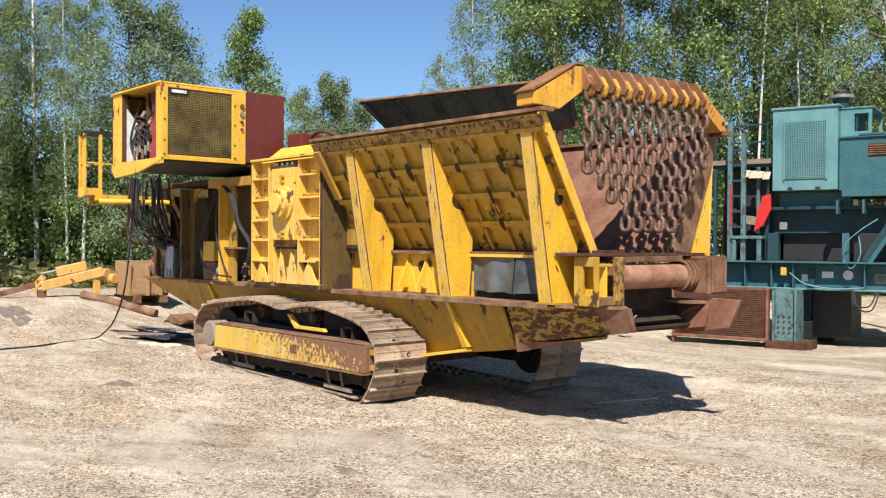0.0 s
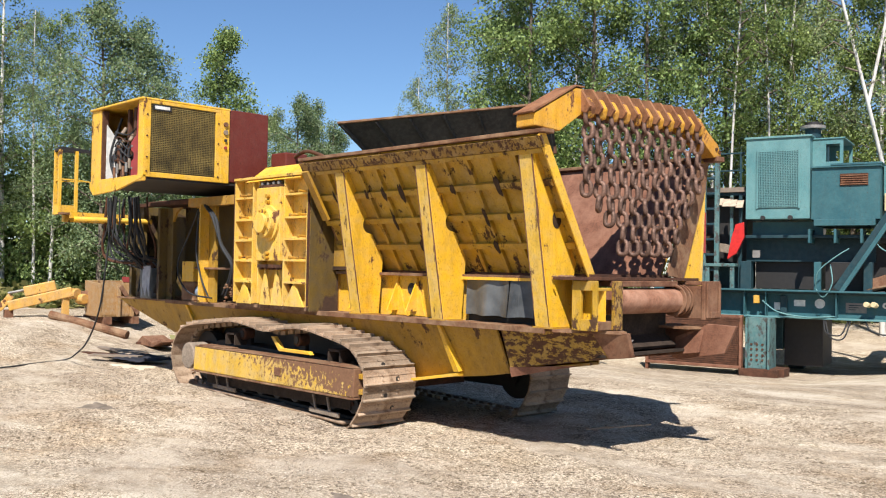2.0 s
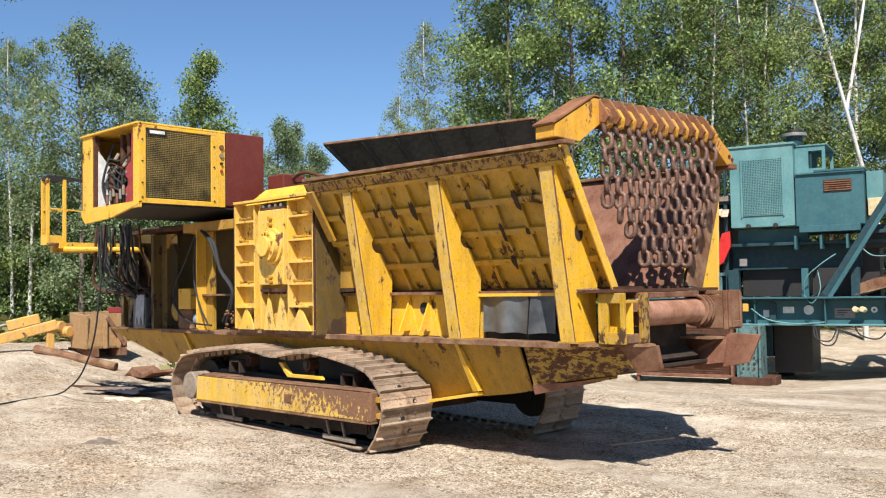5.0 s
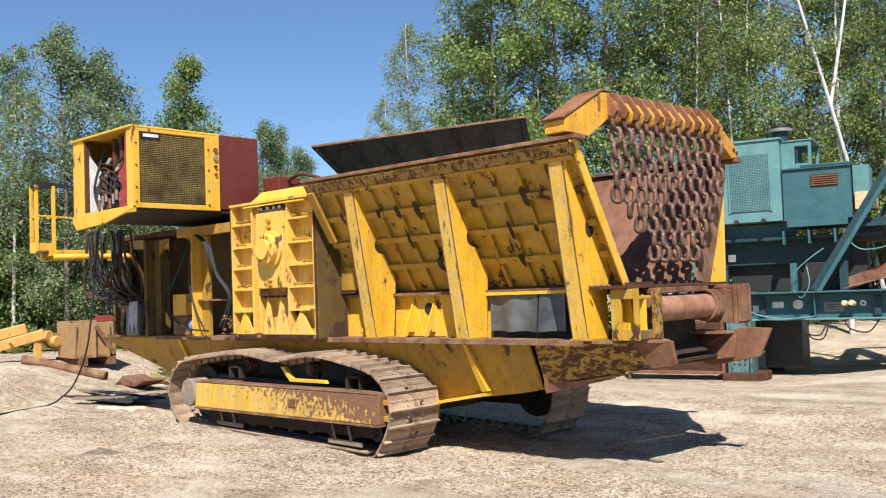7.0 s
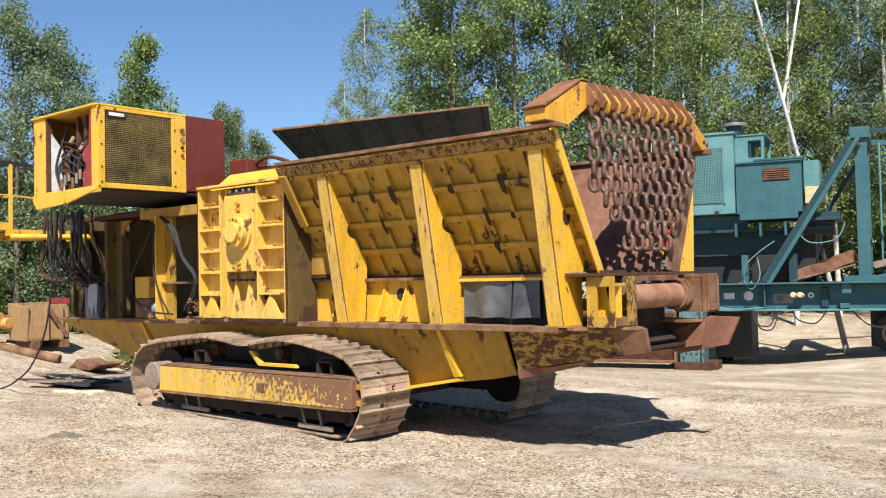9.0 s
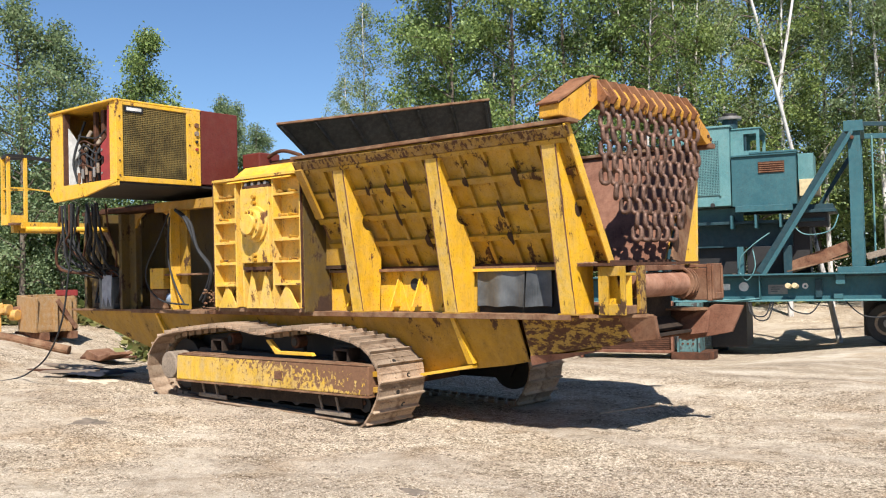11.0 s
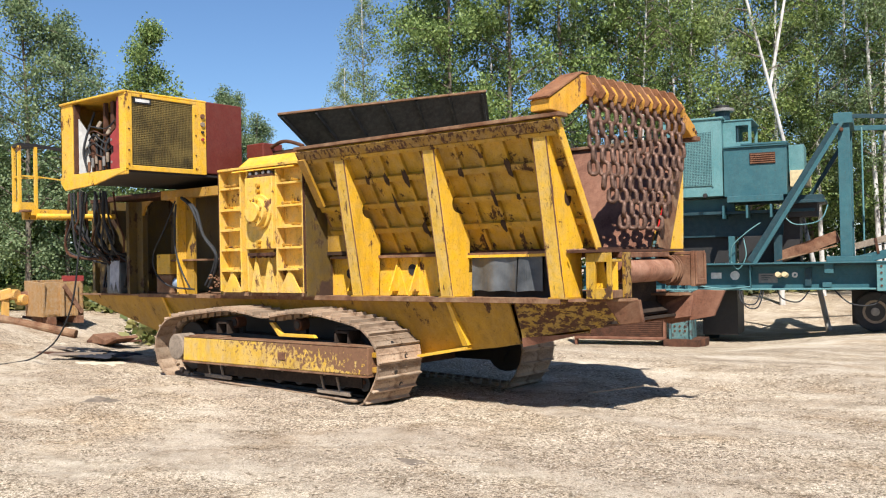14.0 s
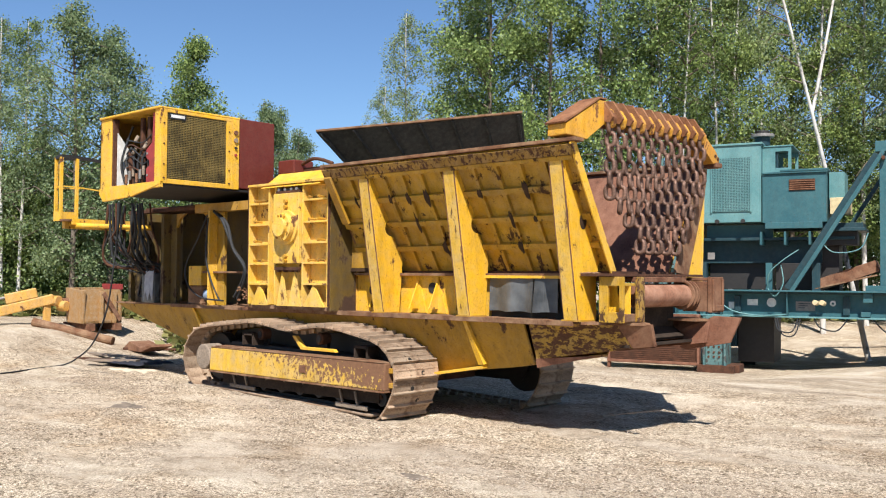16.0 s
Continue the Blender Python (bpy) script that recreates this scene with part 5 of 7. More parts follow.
for pts in ([(-6.65, -0.05, 2.6), (-6.3, -0.12, 2.42), (-6.05, -0.1, 2.0), (-5.8, -0.08, 1.75), (-5.9, -0.04, 1.5), (-6.15, 0.0, 1.25)],
            [(-6.6, -0.04, 2.58), (-6.22, -0.1, 2.38), (-6.0, -0.14, 2.0), (-5.75, -0.1, 1.7), (-5.85, -0.05, 1.45), (-6.1, 0.02, 1.22)],
            [(-6.75, -0.1, 2.55), (-7.0, -0.12, 2.15), (-7.35, -0.1, 1.75), (-7.3, -0.1, 1.45), (-6.9, -0.12, 1.24), (-6.3, -0.1, 1.19)],
            [(-6.7, -0.12, 2.5), (-6.72, -0.14, 1.9), (-6.6, -0.12, 1.5), (-6.4, -0.1, 1.2)]):
    bm = bmesh.new()
    tube(bm, pts, 0.024 if pts[0][0] > -6.7 else 0.014, 8)
    part("hydraulic_hose", bm, RUBBER, crusher, "black rubber hydraulic hose")
bm = bmesh.new()
for k in range(26):
    m = Matrix.Translation((-5.75 + rng.uniform(-0.2, 0.12), -0.05 + rng.uniform(-0.1, 0.1), DECK + 0.05 + rng.uniform(0, 0.25))) @ Matrix.Diagonal((1.3, 1, 0.8, 1))
    bmesh.ops.create_icosphere(bm, subdivisions=1, radius=rng.uniform(0.015, 0.04), matrix=m)
tagged(part("valve_fittings", bm, RUST_LIP, crusher, "dusty cluster of pipe fittings"), kind="stuff")
# trailing cable on the ground
bm = bmesh.new()
tube(bm, [(-8.0, -0.9, 2.74), (-8.12, -0.92, 1.9), (-8.4, -0.9, 1.0), (-9.0, -0.82, 0.42), (-9.8, -0.68, 0.12), (-10.45, -0.62, -0.05), (-10.2, -1.25, -0.06), (-9.85, -1.9, -0.06), (-9.7, -2.6, -0.06), (-9.2, -4.0, -0.06), (-8.6, -5.4, -0.06)], 0.014, 7)
tagged(new("cable", mesh_of("cable", bm, RUBBER, True)), "dark cable hanging down and trailing over the gravel", "cable")

# ---------------------------------------------------------------- tracks
def arc_path():
    """The belt's line in the xz plane, as a closed list."""
    ctrl = [(-2.62, -0.035), (-2.36, 0.06), (-2.16, 0.28), (-2.12, 0.50), (-2.24, 0.70), (-2.46, 0.84), (-2.9, 0.93), (-3.45, 1.00), (-3.9, 0.975), (-4.32, 0.925), (-4.75, 0.975), (-5.15, 1.005), (-5.7, 0.965),
            (-6.35, 0.90), (-6.66, 0.82), (-6.86, 0.64), (-6.93, 0.43), (-6.86, 0.22), (-6.70, 0.07), (-6.45, 0.0), (-5.4, -0.02), (-4.4, -0.03), (-3.4, -0.04)]
    pts = []
    N = len(ctrl)
    for k in range(N):
        p0, a, b, p3 = (Vector(ctrl[j % N]) for j in (k - 1, k, k + 1, k + 2))
        for s in range(10):
            t = s / 10
            pts.append(0.5 * ((2 * a) + (b - p0) * t + (2 * p0 - 5 * a + 4 * b - p3) * t * t + (3 * a - p0 - 3 * b + p3) * t ** 3))
    return pts


def shoe_mesh():
    """One triple-grouser track shoe; x along the belt, y across, z outwards."""
    bm = bmesh.new()
    P, Wd = 0.172, 0.80
    prism(bm, [(-P / 2 - 0.012, 0.0), (P / 2 - 0.006, 0.0), (P / 2 + 0.012, 0.012), (P / 2 + 0.012, 0.024), (-P / 2 - 0.012, 0.020)], "y", -Wd / 2, Wd / 2)
    for x, h in ((-0.028, 0.007), (0.068, 0.044)):
        prism(bm, [(x - 0.014, 0.018), (x + 0.014, 0.018), (x + 0.008, 0.020 + h), (x - 0.008, 0.020 + h)], "y", -Wd / 2 + 0.004, Wd / 2 - 0.004)
    box(bm, -0.06, 0.06, -0.14, -0.09, -0.055, 0.0)
    box(bm, -0.06, 0.06, 0.09, 0.14, -0.055, 0.0)
    for y in (-0.115, 0.115):
        cyl(bm, (0.03, y, 0.02), (0.03, y, 0.034), 0.016, 6)
        cyl(bm, (-0.03, y, 0.02), (-0.03, y, 0.034), 0.016, 6)
    return mesh_of("track_shoe", bm, SHOE)


SHOE_MESH = shoe_mesh()


def sag(x, z):
    """How far the lower run drops towards the front idler."""
    return 0.095 * max(0.0, min(1.0, (x + 6.5) / 4.0)) * max(0.0, min(1.0, (0.45 - z) / 0.40))


def sagged(bm):
    for v in bm.verts:
        v.co.z -= sag(v.co.x, v.co.z)
    return bm


TPTS = [Vector((p.x, p.y - sag(p.x, p.y))) for p in arc_path()]
HOLE = mesh_of("mud_hole", one(cyl, (0, 0, 0.018), (0, 0, 0.0275), 0.03, 12), GREASE)


STANCE = Matrix.Translation((-4.09, 0, -0.10)) @ Matrix.Diagonal((0.95, 1, 1, 1)) @ Matrix.Translation((4.15, 0, 0))


def track_unit(yc, flip, detailed):
    s = -1 if not flip else 1
    yo = yc + s * 0.40                              # the outer edge
    bm = bmesh.new()
    prism(bm, [(-6.2, 0.30), (-2.6, 0.30), (-2.5, 0.45), (-2.6, 0.62), (-6.0, 0.70), (-6.3, 0.5)], "y", yc - 0.13, yc + 0.13)
    frame_ = part("track_frame", bm, GREASE, crusher, "greasy black track frame", 0.01)
    bm = bmesh.new()
    prism(bm, [(-6.4, 0.25), (-2.6, 0.25), (-2.42, 0.55), (-2.7, 0.80), (-3.4, 0.93), (-4.32, 0.88), (-5.2, 0.94), (-6.3, 0.84), (-6.6, 0.55)], "y", yc - s * 0.16, yc - s * 0.19)
    part("inner_guard", bm, GREASE, frame_, "black greasy inner guard plate")
    # shoes along the belt
    seg = [(TPTS[(k + 1) % len(TPTS)] - TPTS[k]).length for k in range(len(TPTS))]
    total = sum(seg)
    n = round(total / 0.178)
    for j in range(n):
        want, k = total * j / n, 0
        while want > seg[k]:
            want -= seg[k]
            k += 1
        a, b = TPTS[k], TPTS[(k + 1) % len(TPTS)]
        p = a.lerp(b, want / seg[k])
        d = (TPTS[(k + 4) % len(TPTS)] - TPTS[k - 3]).normalized()
        out = Vector((d.y, -d.x))
        m = Matrix(((d.x, 0, out.x, p.x), (0, 1, 0, yc), (d.y, 0, out.y, p.y), (0, 0, 0, 1)))
        if m.to_3x3().determinant() < 0:
            m = Matrix(((-d.x, 0, out.x, p.x), (0, 1, 0, yc), (-d.y, 0, out.y, p.y), (0, 0, 0, 1)))
        piece("track_shoe", SHOE_MESH, m, frame_)
        if detailed and p.x > -2.9 and p.y > 0.1:
            piece("mud_hole", HOLE, m @ Matrix.Translation((0.028, 0.11 if j % 2 else -0.06, 0)), frame_)
    if not detailed:
        for x in (-6.35, -2.62):
            part("idler", one(cyl, (x, yc - 0.1, 0.45), (x, yc + 0.1, 0.45), 0.36, 24), GREASE, frame_)
        frame_.matrix_basis = Matrix.Translation((0.45, 0, -0.04)) @ STANCE
        return
    # cover beam, hub, rollers and guards
    bm = bmesh.new()
    box(bm, -6.06, -2.18, yo - 0.10, yo + 0.14, 0.285, 0.62)
    bmv = [v for v in bm.verts if v.co.z > 0.5]
    for v in bmv:
        v.co.y += 0.02
    cover = part("cover_beam", bm, YELLOW_FLAKED, frame_, "flaked yellow and rusty cover beam", 0.015)
    part("beam_cap", one(box, -6.04, -2.2, yo - 0.085, yo + 0.15, 0.62, 0.634), RUST_LIP, frame_, "dusty rusty top plate", 0.004)
    part("beam_cap", one(box, -5.95, -5.2, yo - 0.07, yo + 0.14, 0.634, 0.65), RUST_LIP, frame_, "", 0.005)
    part("beam_lip", one(box, -6.06, -2.18, yo - 0.115, yo + 0.06, 0.262, 0.284), RUST_LIP, frame_, "", 0.004)
    for z in (0.32, 0.50):
        part("beam_end_lug", one(box, -2.18, -2.12, yo - 0.02, yo + 0.06, z, z + 0.06), YELLOW_OLD, frame_, "", 0.006)
    hub = part("hub_cap", one(cyl, (-6.25, yo - 0.095, 0.47), (-6.25, yo + 0.2, 0.47), 0.19, 36), DUSTY_STEEL, frame_, "dusty grey hub cap", 0.02)
    part("emblem_plate", one(box, -3.88, -3.74, yo - 0.106, yo - 0.09, 0.40, 0.50), RUST_BROWN, frame_, "", 0.003)
    for x in (-6.42, -2.72):
        bm = bmesh.new()
        cyl(bm, (x, yc - 0.08, 0.45), (x, yc + 0.08, 0.45), 0.355, 40)
        part("idler", bm, GREASE, frame_, "", 0.01)
        part("idler_web", one(cyl, (x, yc - 0.14, 0.45), (x, yc + 0.14, 0.45), 0.2, 24), RUST_DARK, frame_)
    for x in (-5.2, -3.82):
        part("carrier_roller", one(cyl, (x, yo + 0.20, 0.835), (x, yo + 0.36, 0.835), 0.082, 20), RUST_DARK, frame_, "worn carrier roller", 0.012)
        part("roller_rim", one(cyl, (x, yo + 0.185, 0.835), (x, yo + 0.20, 0.835), 0.05, 16), GREASE, frame_)
        part("roller_stand", one(box, x - 0.05, x + 0.05, yo + 0.30, yo + 0.36, 0.6, 0.84), GREASE, frame_)
    bm = bmesh.new()
    prism(bm, [(-4.30, 0.86), (-4.22, 0.86), (-4.05, 0.72), (-3.40, 0.72), (-3.36, 0.68), (-4.10, 0.68)], "y", yo + 0.10, yo + 0.16)
    part("frame_bracket", bm, YELLOW, frame_, "yellow frame bracket", 0.004)
    for x0, z0 in ((-5.5, 0.68), (-2.98, 0.62)):
        bm = bmesh.new()
        for a in ((x0, x0 + 0.03, z0, z0 + 0.16), (x0 + 0.24, x0 + 0.27, z0, z0 + 0.16), (x0, x0 + 0.27, z0 + 0.14, z0 + 0.17)):
            box(bm, a[0], a[1], yo + 0.10, yo + 0.3, a[2], a[3])
        part("frame_step", bm, MUD_SHADE, frame_)
    for k in range(9):
        x = -5.8 + k * 0.42
        part("track_roller", one(cyl, (x, yo + 0.10, 0.155), (x, yc + 0.15, 0.155), 0.10, 18), GREASE, frame_, "", 0.01)
        part("roller_cap", one(cyl, (x, yo + 0.085, 0.175), (x, yo + 0.10, 0.175), 0.03, 10), RUST_DARK, frame_)
    for x0 in (-5.7, -3.25):
        bm = bmesh.new()
        box(bm, x0, x0 + 0.62, yo + 0.02, yo + 0.05, 0.075, 0.125)
        for x in (x0 + 0.12, x0 + 0.42):
            prism(bm, [(x, 0.10), (x + 0.035, 0.10), (x - 0.03, 0.26), (x - 0.06, 0.26)], "y", yo + 0.02, yo + 0.045)
        part("roller_guard", sagged(bm), DUSTY_STEEL, frame_, "pale dusty roller guard", 0.006)
    for k in range(8):
        x = -5.6 + k * 0.42
        part("roller_bolt", one(cyl, (x, yo - 0.005, 0.245), (x, yo + 0.02, 0.245), 0.014, 6), DUSTY_STEEL, frame_)
    # added dark plate: the shade under the cover beam, hiding the rollers
    part("roller_guard_plate", one(box, -5.95, -2.45, yo + 0.07, yo + 0.085, 0.10, 0.29), MUD_SHADE, frame_, "dark plate added as the shade over the rollers")
    part("caked_mud", sagged(one(box, -6.2, -2.55, yo + 0.03, yo + 0.20, 0.012, 0.05)), SHOE, frame_, "pale dust caked on the lower run", 0.015)
    part("link_chain", sagged(one(box, -6.3, -2.6, yo + 0.24, yc + 0.16, 0.02, 0.075)), GREASE, frame_)
    frame_.matrix_basis = STANCE


track_unit(-0.10, False, True)
track_unit(far_y(-0.10), True, False)
for x in (-5.6, -3.2):
    part("track_axle", one(box, x - 0.2, x + 0.2, 0.0, far_y(0.0), 0.46, 0.70), GREASE, crusher)

# ---------------------------------------------------------------- teal plant behind
TA, K = 0.25, 1.465
TD, TN = Vector((math.cos(TA), math.sin(TA), 0)), Vector((-math.sin(TA), math.cos(TA), 0))
TP = Vector((-5.10, 17.52, -0.80))
TM = Matrix(((K * TD.x, K * TN.x, 0, TP.x), (K * TD.y, K * TN.y, 0, TP.y), (0, 0, K, TP.z), (0, 0, 0, 1)))
plant = thing("screening_plant", TM @ Vector((1.0, 0.8, -0.2)), "teal wheeled screening plant with engine house and gantry", "plant")


def tb(name, mat, *a, label="", bevel=0.008, parent=None):
    return part(name, one(box, *a, TM), mat, parent or plant, label, bevel)


def tbar(name, mat, p0, p1, w, h, label="", parent=None):
    return part(name, one(bar, TM @ Vector(p0), TM @ Vector(p1), K * w, K * h), mat, parent or plant, label, 0.006)


def tcyl(name, mat, p0, p1, r, n=20, label="", parent=None, bevel=0.008):
    return part(name, one(cyl, TM @ Vector(p0), TM @ Vector(p1), K * r, n), mat, parent or plant, label, bevel)


# main beam as an I-section
main = tb("main_beam", TEAL, -3.0, 3.15, 0.16, 0.20, 0.90, 1.40, label="teal main beam")
tb("beam_flange", TEAL, -3.0, 3.15, -0.13, 0.45, 1.385, 1.415, parent=main)
tb("beam_flange", TEAL_PALE, -3.0, 3.15, -0.06, 0.40, 0.885, 0.915, parent=main)
for s in (-2.3, -1.75, -1.25, -0.85, 0.4):
    tb("stiffener", TEAL, s, s + 0.02, -0.05, 0.16, 0.915, 1.385, parent=main)
for s in (1.72, 1.76):
    tb("stiffener", TEAL, s, s + 0.16, -0.05, 0.16, 0.93 if s < 1.75 else 1.20, 1.02 if s < 1.75 else 1.38, parent=main)
tb("end_plate", TEAL_PALE, 2.66, 3.16, -0.10, -0.07, 0.86, 1.42, label="rust-stained bolted end plate", parent=main)
for s in (2.74, 3.06):
    for z in (0.96, 1.08, 1.20, 1.32):
        tcyl("bolt", RUST_DARK, (s, -0.115, z), (s, -0.095, z), 0.022, 8, parent=main, bevel=0)
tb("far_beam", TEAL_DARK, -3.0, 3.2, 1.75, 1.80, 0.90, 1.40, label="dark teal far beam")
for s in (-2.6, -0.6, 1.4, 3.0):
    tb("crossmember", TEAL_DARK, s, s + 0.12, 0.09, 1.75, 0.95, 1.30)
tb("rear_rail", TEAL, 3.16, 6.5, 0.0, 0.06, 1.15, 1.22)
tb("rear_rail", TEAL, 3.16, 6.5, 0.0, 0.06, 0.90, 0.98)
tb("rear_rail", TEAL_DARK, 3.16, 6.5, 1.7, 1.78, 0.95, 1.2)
# white plaques and marks on the beam
for s, z, w, h in ((-0.72, 1.10, 0.15, 0.14), (-0.36, 1.17, 0.2, 0.12)):
    tb("plaque", WHITE, s, s + w, 0.148, 0.158, z - h / 2, z + h / 2, label="small white plaque", bevel=0)
for s, r in ((0.10, 0.09), (1.22, 0.055)):
    tcyl("round_mark", WHITE, (s, 0.146, 1.17), (s, 0.158, 1.17), r, 20, bevel=0)
tcyl("round_mark", TEAL, (1.22, 0.140, 1.17), (1.22, 0.146, 1.17), 0.022, 12, bevel=0)
tb("notice_plate", IRON, 0.55, 0.90, 0.146, 0.158, 1.02, 1.20, label="worn grey plate", bevel=0)
for k in range(3):
    tb("notice_bar", TEAL_DARK, 0.6, 0.82 - 0.05 * k, 0.140, 0.146, 1.15 - 0.04 * k, 1.165 - 0.04 * k, bevel=0)
for s in (0.92, 1.04):
    tcyl("work_lamp", CREAM, (s, -0.10, 1.19), (s + 0.03, 0.03, 1.17), 0.05, 14, label="cream work lamp")
tb("switch_box", worn_paint("amber_paint", (0.6, 0.32, 0.03), (0.5, 0.28, 0.04), RUST), -1.05, -0.95, -0.1, -0.02, 1.15, 1.30, label="small amber switch box")
# leg on its pad
tb("leg", TEAL_SCUFF, -1.06, -0.70, -0.42, 0.02, -0.06, 0.885, label="scuffed teal support leg")
tb("leg_flange", TEAL_SCUFF, -0.70, -0.66, -0.50, 0.06, -0.08, 0.885)
tb("leg_flange", TEAL_SCUFF, -1.10, -1.06, -0.50, 0.06, -0.08, 0.885)
for k in range(6):
    for j in range(2):
        tcyl("bolt", RUST_DARK, (-1.0 + 0.1 * (k % 3), -0.435, 0.10 + 0.09 * (k // 3) + 0.2 * j), (-1.0 + 0.1 * (k % 3), -0.42, 0.10 + 0.09 * (k // 3) + 0.2 * j), 0.022, 8, bevel=0)
tb("foot_pad", RUST_DARK, -1.2, -0.5, -0.55, 0.2, -0.22, -0.06, label="rusty steel foot pad")
tb("foot_block", RUST_DARK, -0.66, -0.42, -0.4, 0.1, -0.22, -0.05, label="grimy dark packing block")
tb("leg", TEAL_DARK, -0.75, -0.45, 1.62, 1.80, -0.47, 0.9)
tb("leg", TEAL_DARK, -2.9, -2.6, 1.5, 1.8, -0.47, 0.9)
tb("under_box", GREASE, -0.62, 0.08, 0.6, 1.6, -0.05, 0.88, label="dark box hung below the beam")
# unseen solid decking, added to cast shadow under the plant
tb("deck_plate", TEAL_DARK, -3.0, 3.1, 0.0, 1.2, 1.34, 1.384, label="dark decking added to shade the ground below")
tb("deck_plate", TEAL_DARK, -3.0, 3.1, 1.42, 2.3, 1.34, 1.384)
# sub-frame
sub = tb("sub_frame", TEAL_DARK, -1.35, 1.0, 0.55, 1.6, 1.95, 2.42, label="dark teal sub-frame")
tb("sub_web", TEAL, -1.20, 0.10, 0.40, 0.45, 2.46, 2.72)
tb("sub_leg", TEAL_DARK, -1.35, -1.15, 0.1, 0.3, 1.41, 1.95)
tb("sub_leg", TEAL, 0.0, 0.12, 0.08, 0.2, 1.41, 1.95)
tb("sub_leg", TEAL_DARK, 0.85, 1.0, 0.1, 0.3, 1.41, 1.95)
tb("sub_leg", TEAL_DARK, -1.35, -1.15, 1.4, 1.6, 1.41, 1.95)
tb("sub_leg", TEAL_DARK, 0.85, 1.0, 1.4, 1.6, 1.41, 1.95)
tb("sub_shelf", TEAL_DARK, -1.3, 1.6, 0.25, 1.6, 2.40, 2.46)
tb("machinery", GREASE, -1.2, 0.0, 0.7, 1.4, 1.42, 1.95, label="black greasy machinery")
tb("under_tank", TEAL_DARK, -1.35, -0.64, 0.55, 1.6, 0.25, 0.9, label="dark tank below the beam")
for s in (-0.1, 0.35, 0.8):
    tb("bracket", TEAL, s, s + 0.04, 0.02, 0.5, 2.30, 2.56)
tb("number_stamp", IRON, -1.12, -0.98, 0.088, 0.098, 2.02, 2.16, bevel=0)
# engine house with grille, window and stack
house = tb("engine_house", TEAL_PALE, -1.25, -0.08, 0.05, 1.45, 2.76, 4.30, label="faded teal engine house")
tb("house_roof", TEAL_PALE, -1.28, -0.05, 0.02, 1.48, 4.30, 4.34, parent=house)
tb("grille_back", TEAL_DARK, -1.02, -0.28, 0.036, 0.05, 2.98, 4.05, parent=house, bevel=0)
bm = bmesh.new()
for k in range(25):
    s = -1.02 + 0.74 * k / 24
    box(bm, s - 0.006, s + 0.006, 0.022, 0.030, 2.98, 4.05, TM)
for k in range(35):
    z = 2.98 + 1.07 * k / 34
    box(bm, -1.02, -0.28, 0.030, 0.036, z - 0.006, z + 0.006, TM)
part("grille_mesh", bm, TEAL_PALE, house, "teal wire mesh grille")
for a in ((-1.05, -1.02, 2.95, 4.08), (-0.28, -0.25, 2.95, 4.08)):
    tb("grille_rim", TEAL_PALE, a[0], a[1], 0.02, 0.05, a[2], a[3], parent=house)
for s in (-0.92, -0.42):
    tcyl("lifting_eye", GREASE, (s, 0.0, 2.78), (s, 0.05, 2.78), 0.045, 12, parent=house)
tcyl("exhaust_stack", TEAL_DARK, (-0.12, 0.55, 4.32), (-0.12, 0.55, 4.50), 0.15, 20, "dark exhaust stack", house)
tcyl("stack_cap", IRON, (-0.12, 0.55, 4.50), (-0.12, 0.55, 4.56), 0.23, 24, "grey exhaust cap", house)
tcyl("stack_top", GREASE, (-0.12, 0.55, 4.56), (-0.12, 0.55, 4.63), 0.14, 20, "", house)
for b_ in (0.30, 1.40):
    bm = bmesh.new()
    box(bm, -0.079, 0.16, b_, b_ + 0.03, 3.738, 4.26, TM)
    box(bm, 0.40, 0.46, b_, b_ + 0.03, 3.778, 4.26, TM)
    box(bm, 0.16, 0.40, b_, b_ + 0.03, 4.17, 4.26, TM)
    box(bm, 0.16, 0.40, b_, b_ + 0.03, 3.738, 3.84, TM)
    part("window_wall", bm, TEAL_PALE, house, "faded teal wall with an open window")
tb("lean_to_roof", TEAL_PALE, -0.079, 0.49, 0.28, 1.46, 4.262, 4.29, parent=house)
tb("window_post", TEAL_DARK, 0.17, 0.21, 0.34, 0.38, 3.84, 4.165, parent=house)
cab = tb("pump_house", TEAL, -0.06, 1.12, 0.10, 1.30, 2.74, 3.70, label="teal pump house")
tb("pump_roof", TEAL, -0.06, 1.14, 0.06, 1.34, 3.70, 3.735, parent=cab)
tb("pump_roof_rise", TEAL, 0.28, 1.15, 0.05, 1.30, 3.735, 3.775, parent=cab)
vent = tb("vent", RUST_DARK, 0.44, 0.92, 0.085, 0.10, 3.36, 3.58, label="brown louvred vent", parent=cab, bevel=0)
for k in range(5):
    tb("louvre", RUST_BROWN, 0.45, 0.91, 0.07, 0.087, 3.375 + 0.04 * k, 3.395 + 0.04 * k, parent=cab, bevel=0)
tb("end_cabinet", TEAL_PALE, 1.14, 1.42, 0.4, 1.2, 3.10, 3.72, label="pale teal end cabinet")
tb("cream_box", CREAM, 1.16, 1.52, 0.35, 0.9, 2.90, 3.22, label="cream sheet metal box")
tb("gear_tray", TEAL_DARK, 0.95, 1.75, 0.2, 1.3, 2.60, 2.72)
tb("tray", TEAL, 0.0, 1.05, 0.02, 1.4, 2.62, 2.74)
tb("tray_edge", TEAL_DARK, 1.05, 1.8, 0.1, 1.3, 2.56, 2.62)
tb("gearbox", GREASE, 1.1, 1.65, 0.3, 0.9, 2.30, 2.56, label="black gearbox")
tb("machinery", GREASE, 0.15, 0.9, 0.4, 1.3, 1.42, 1.95)
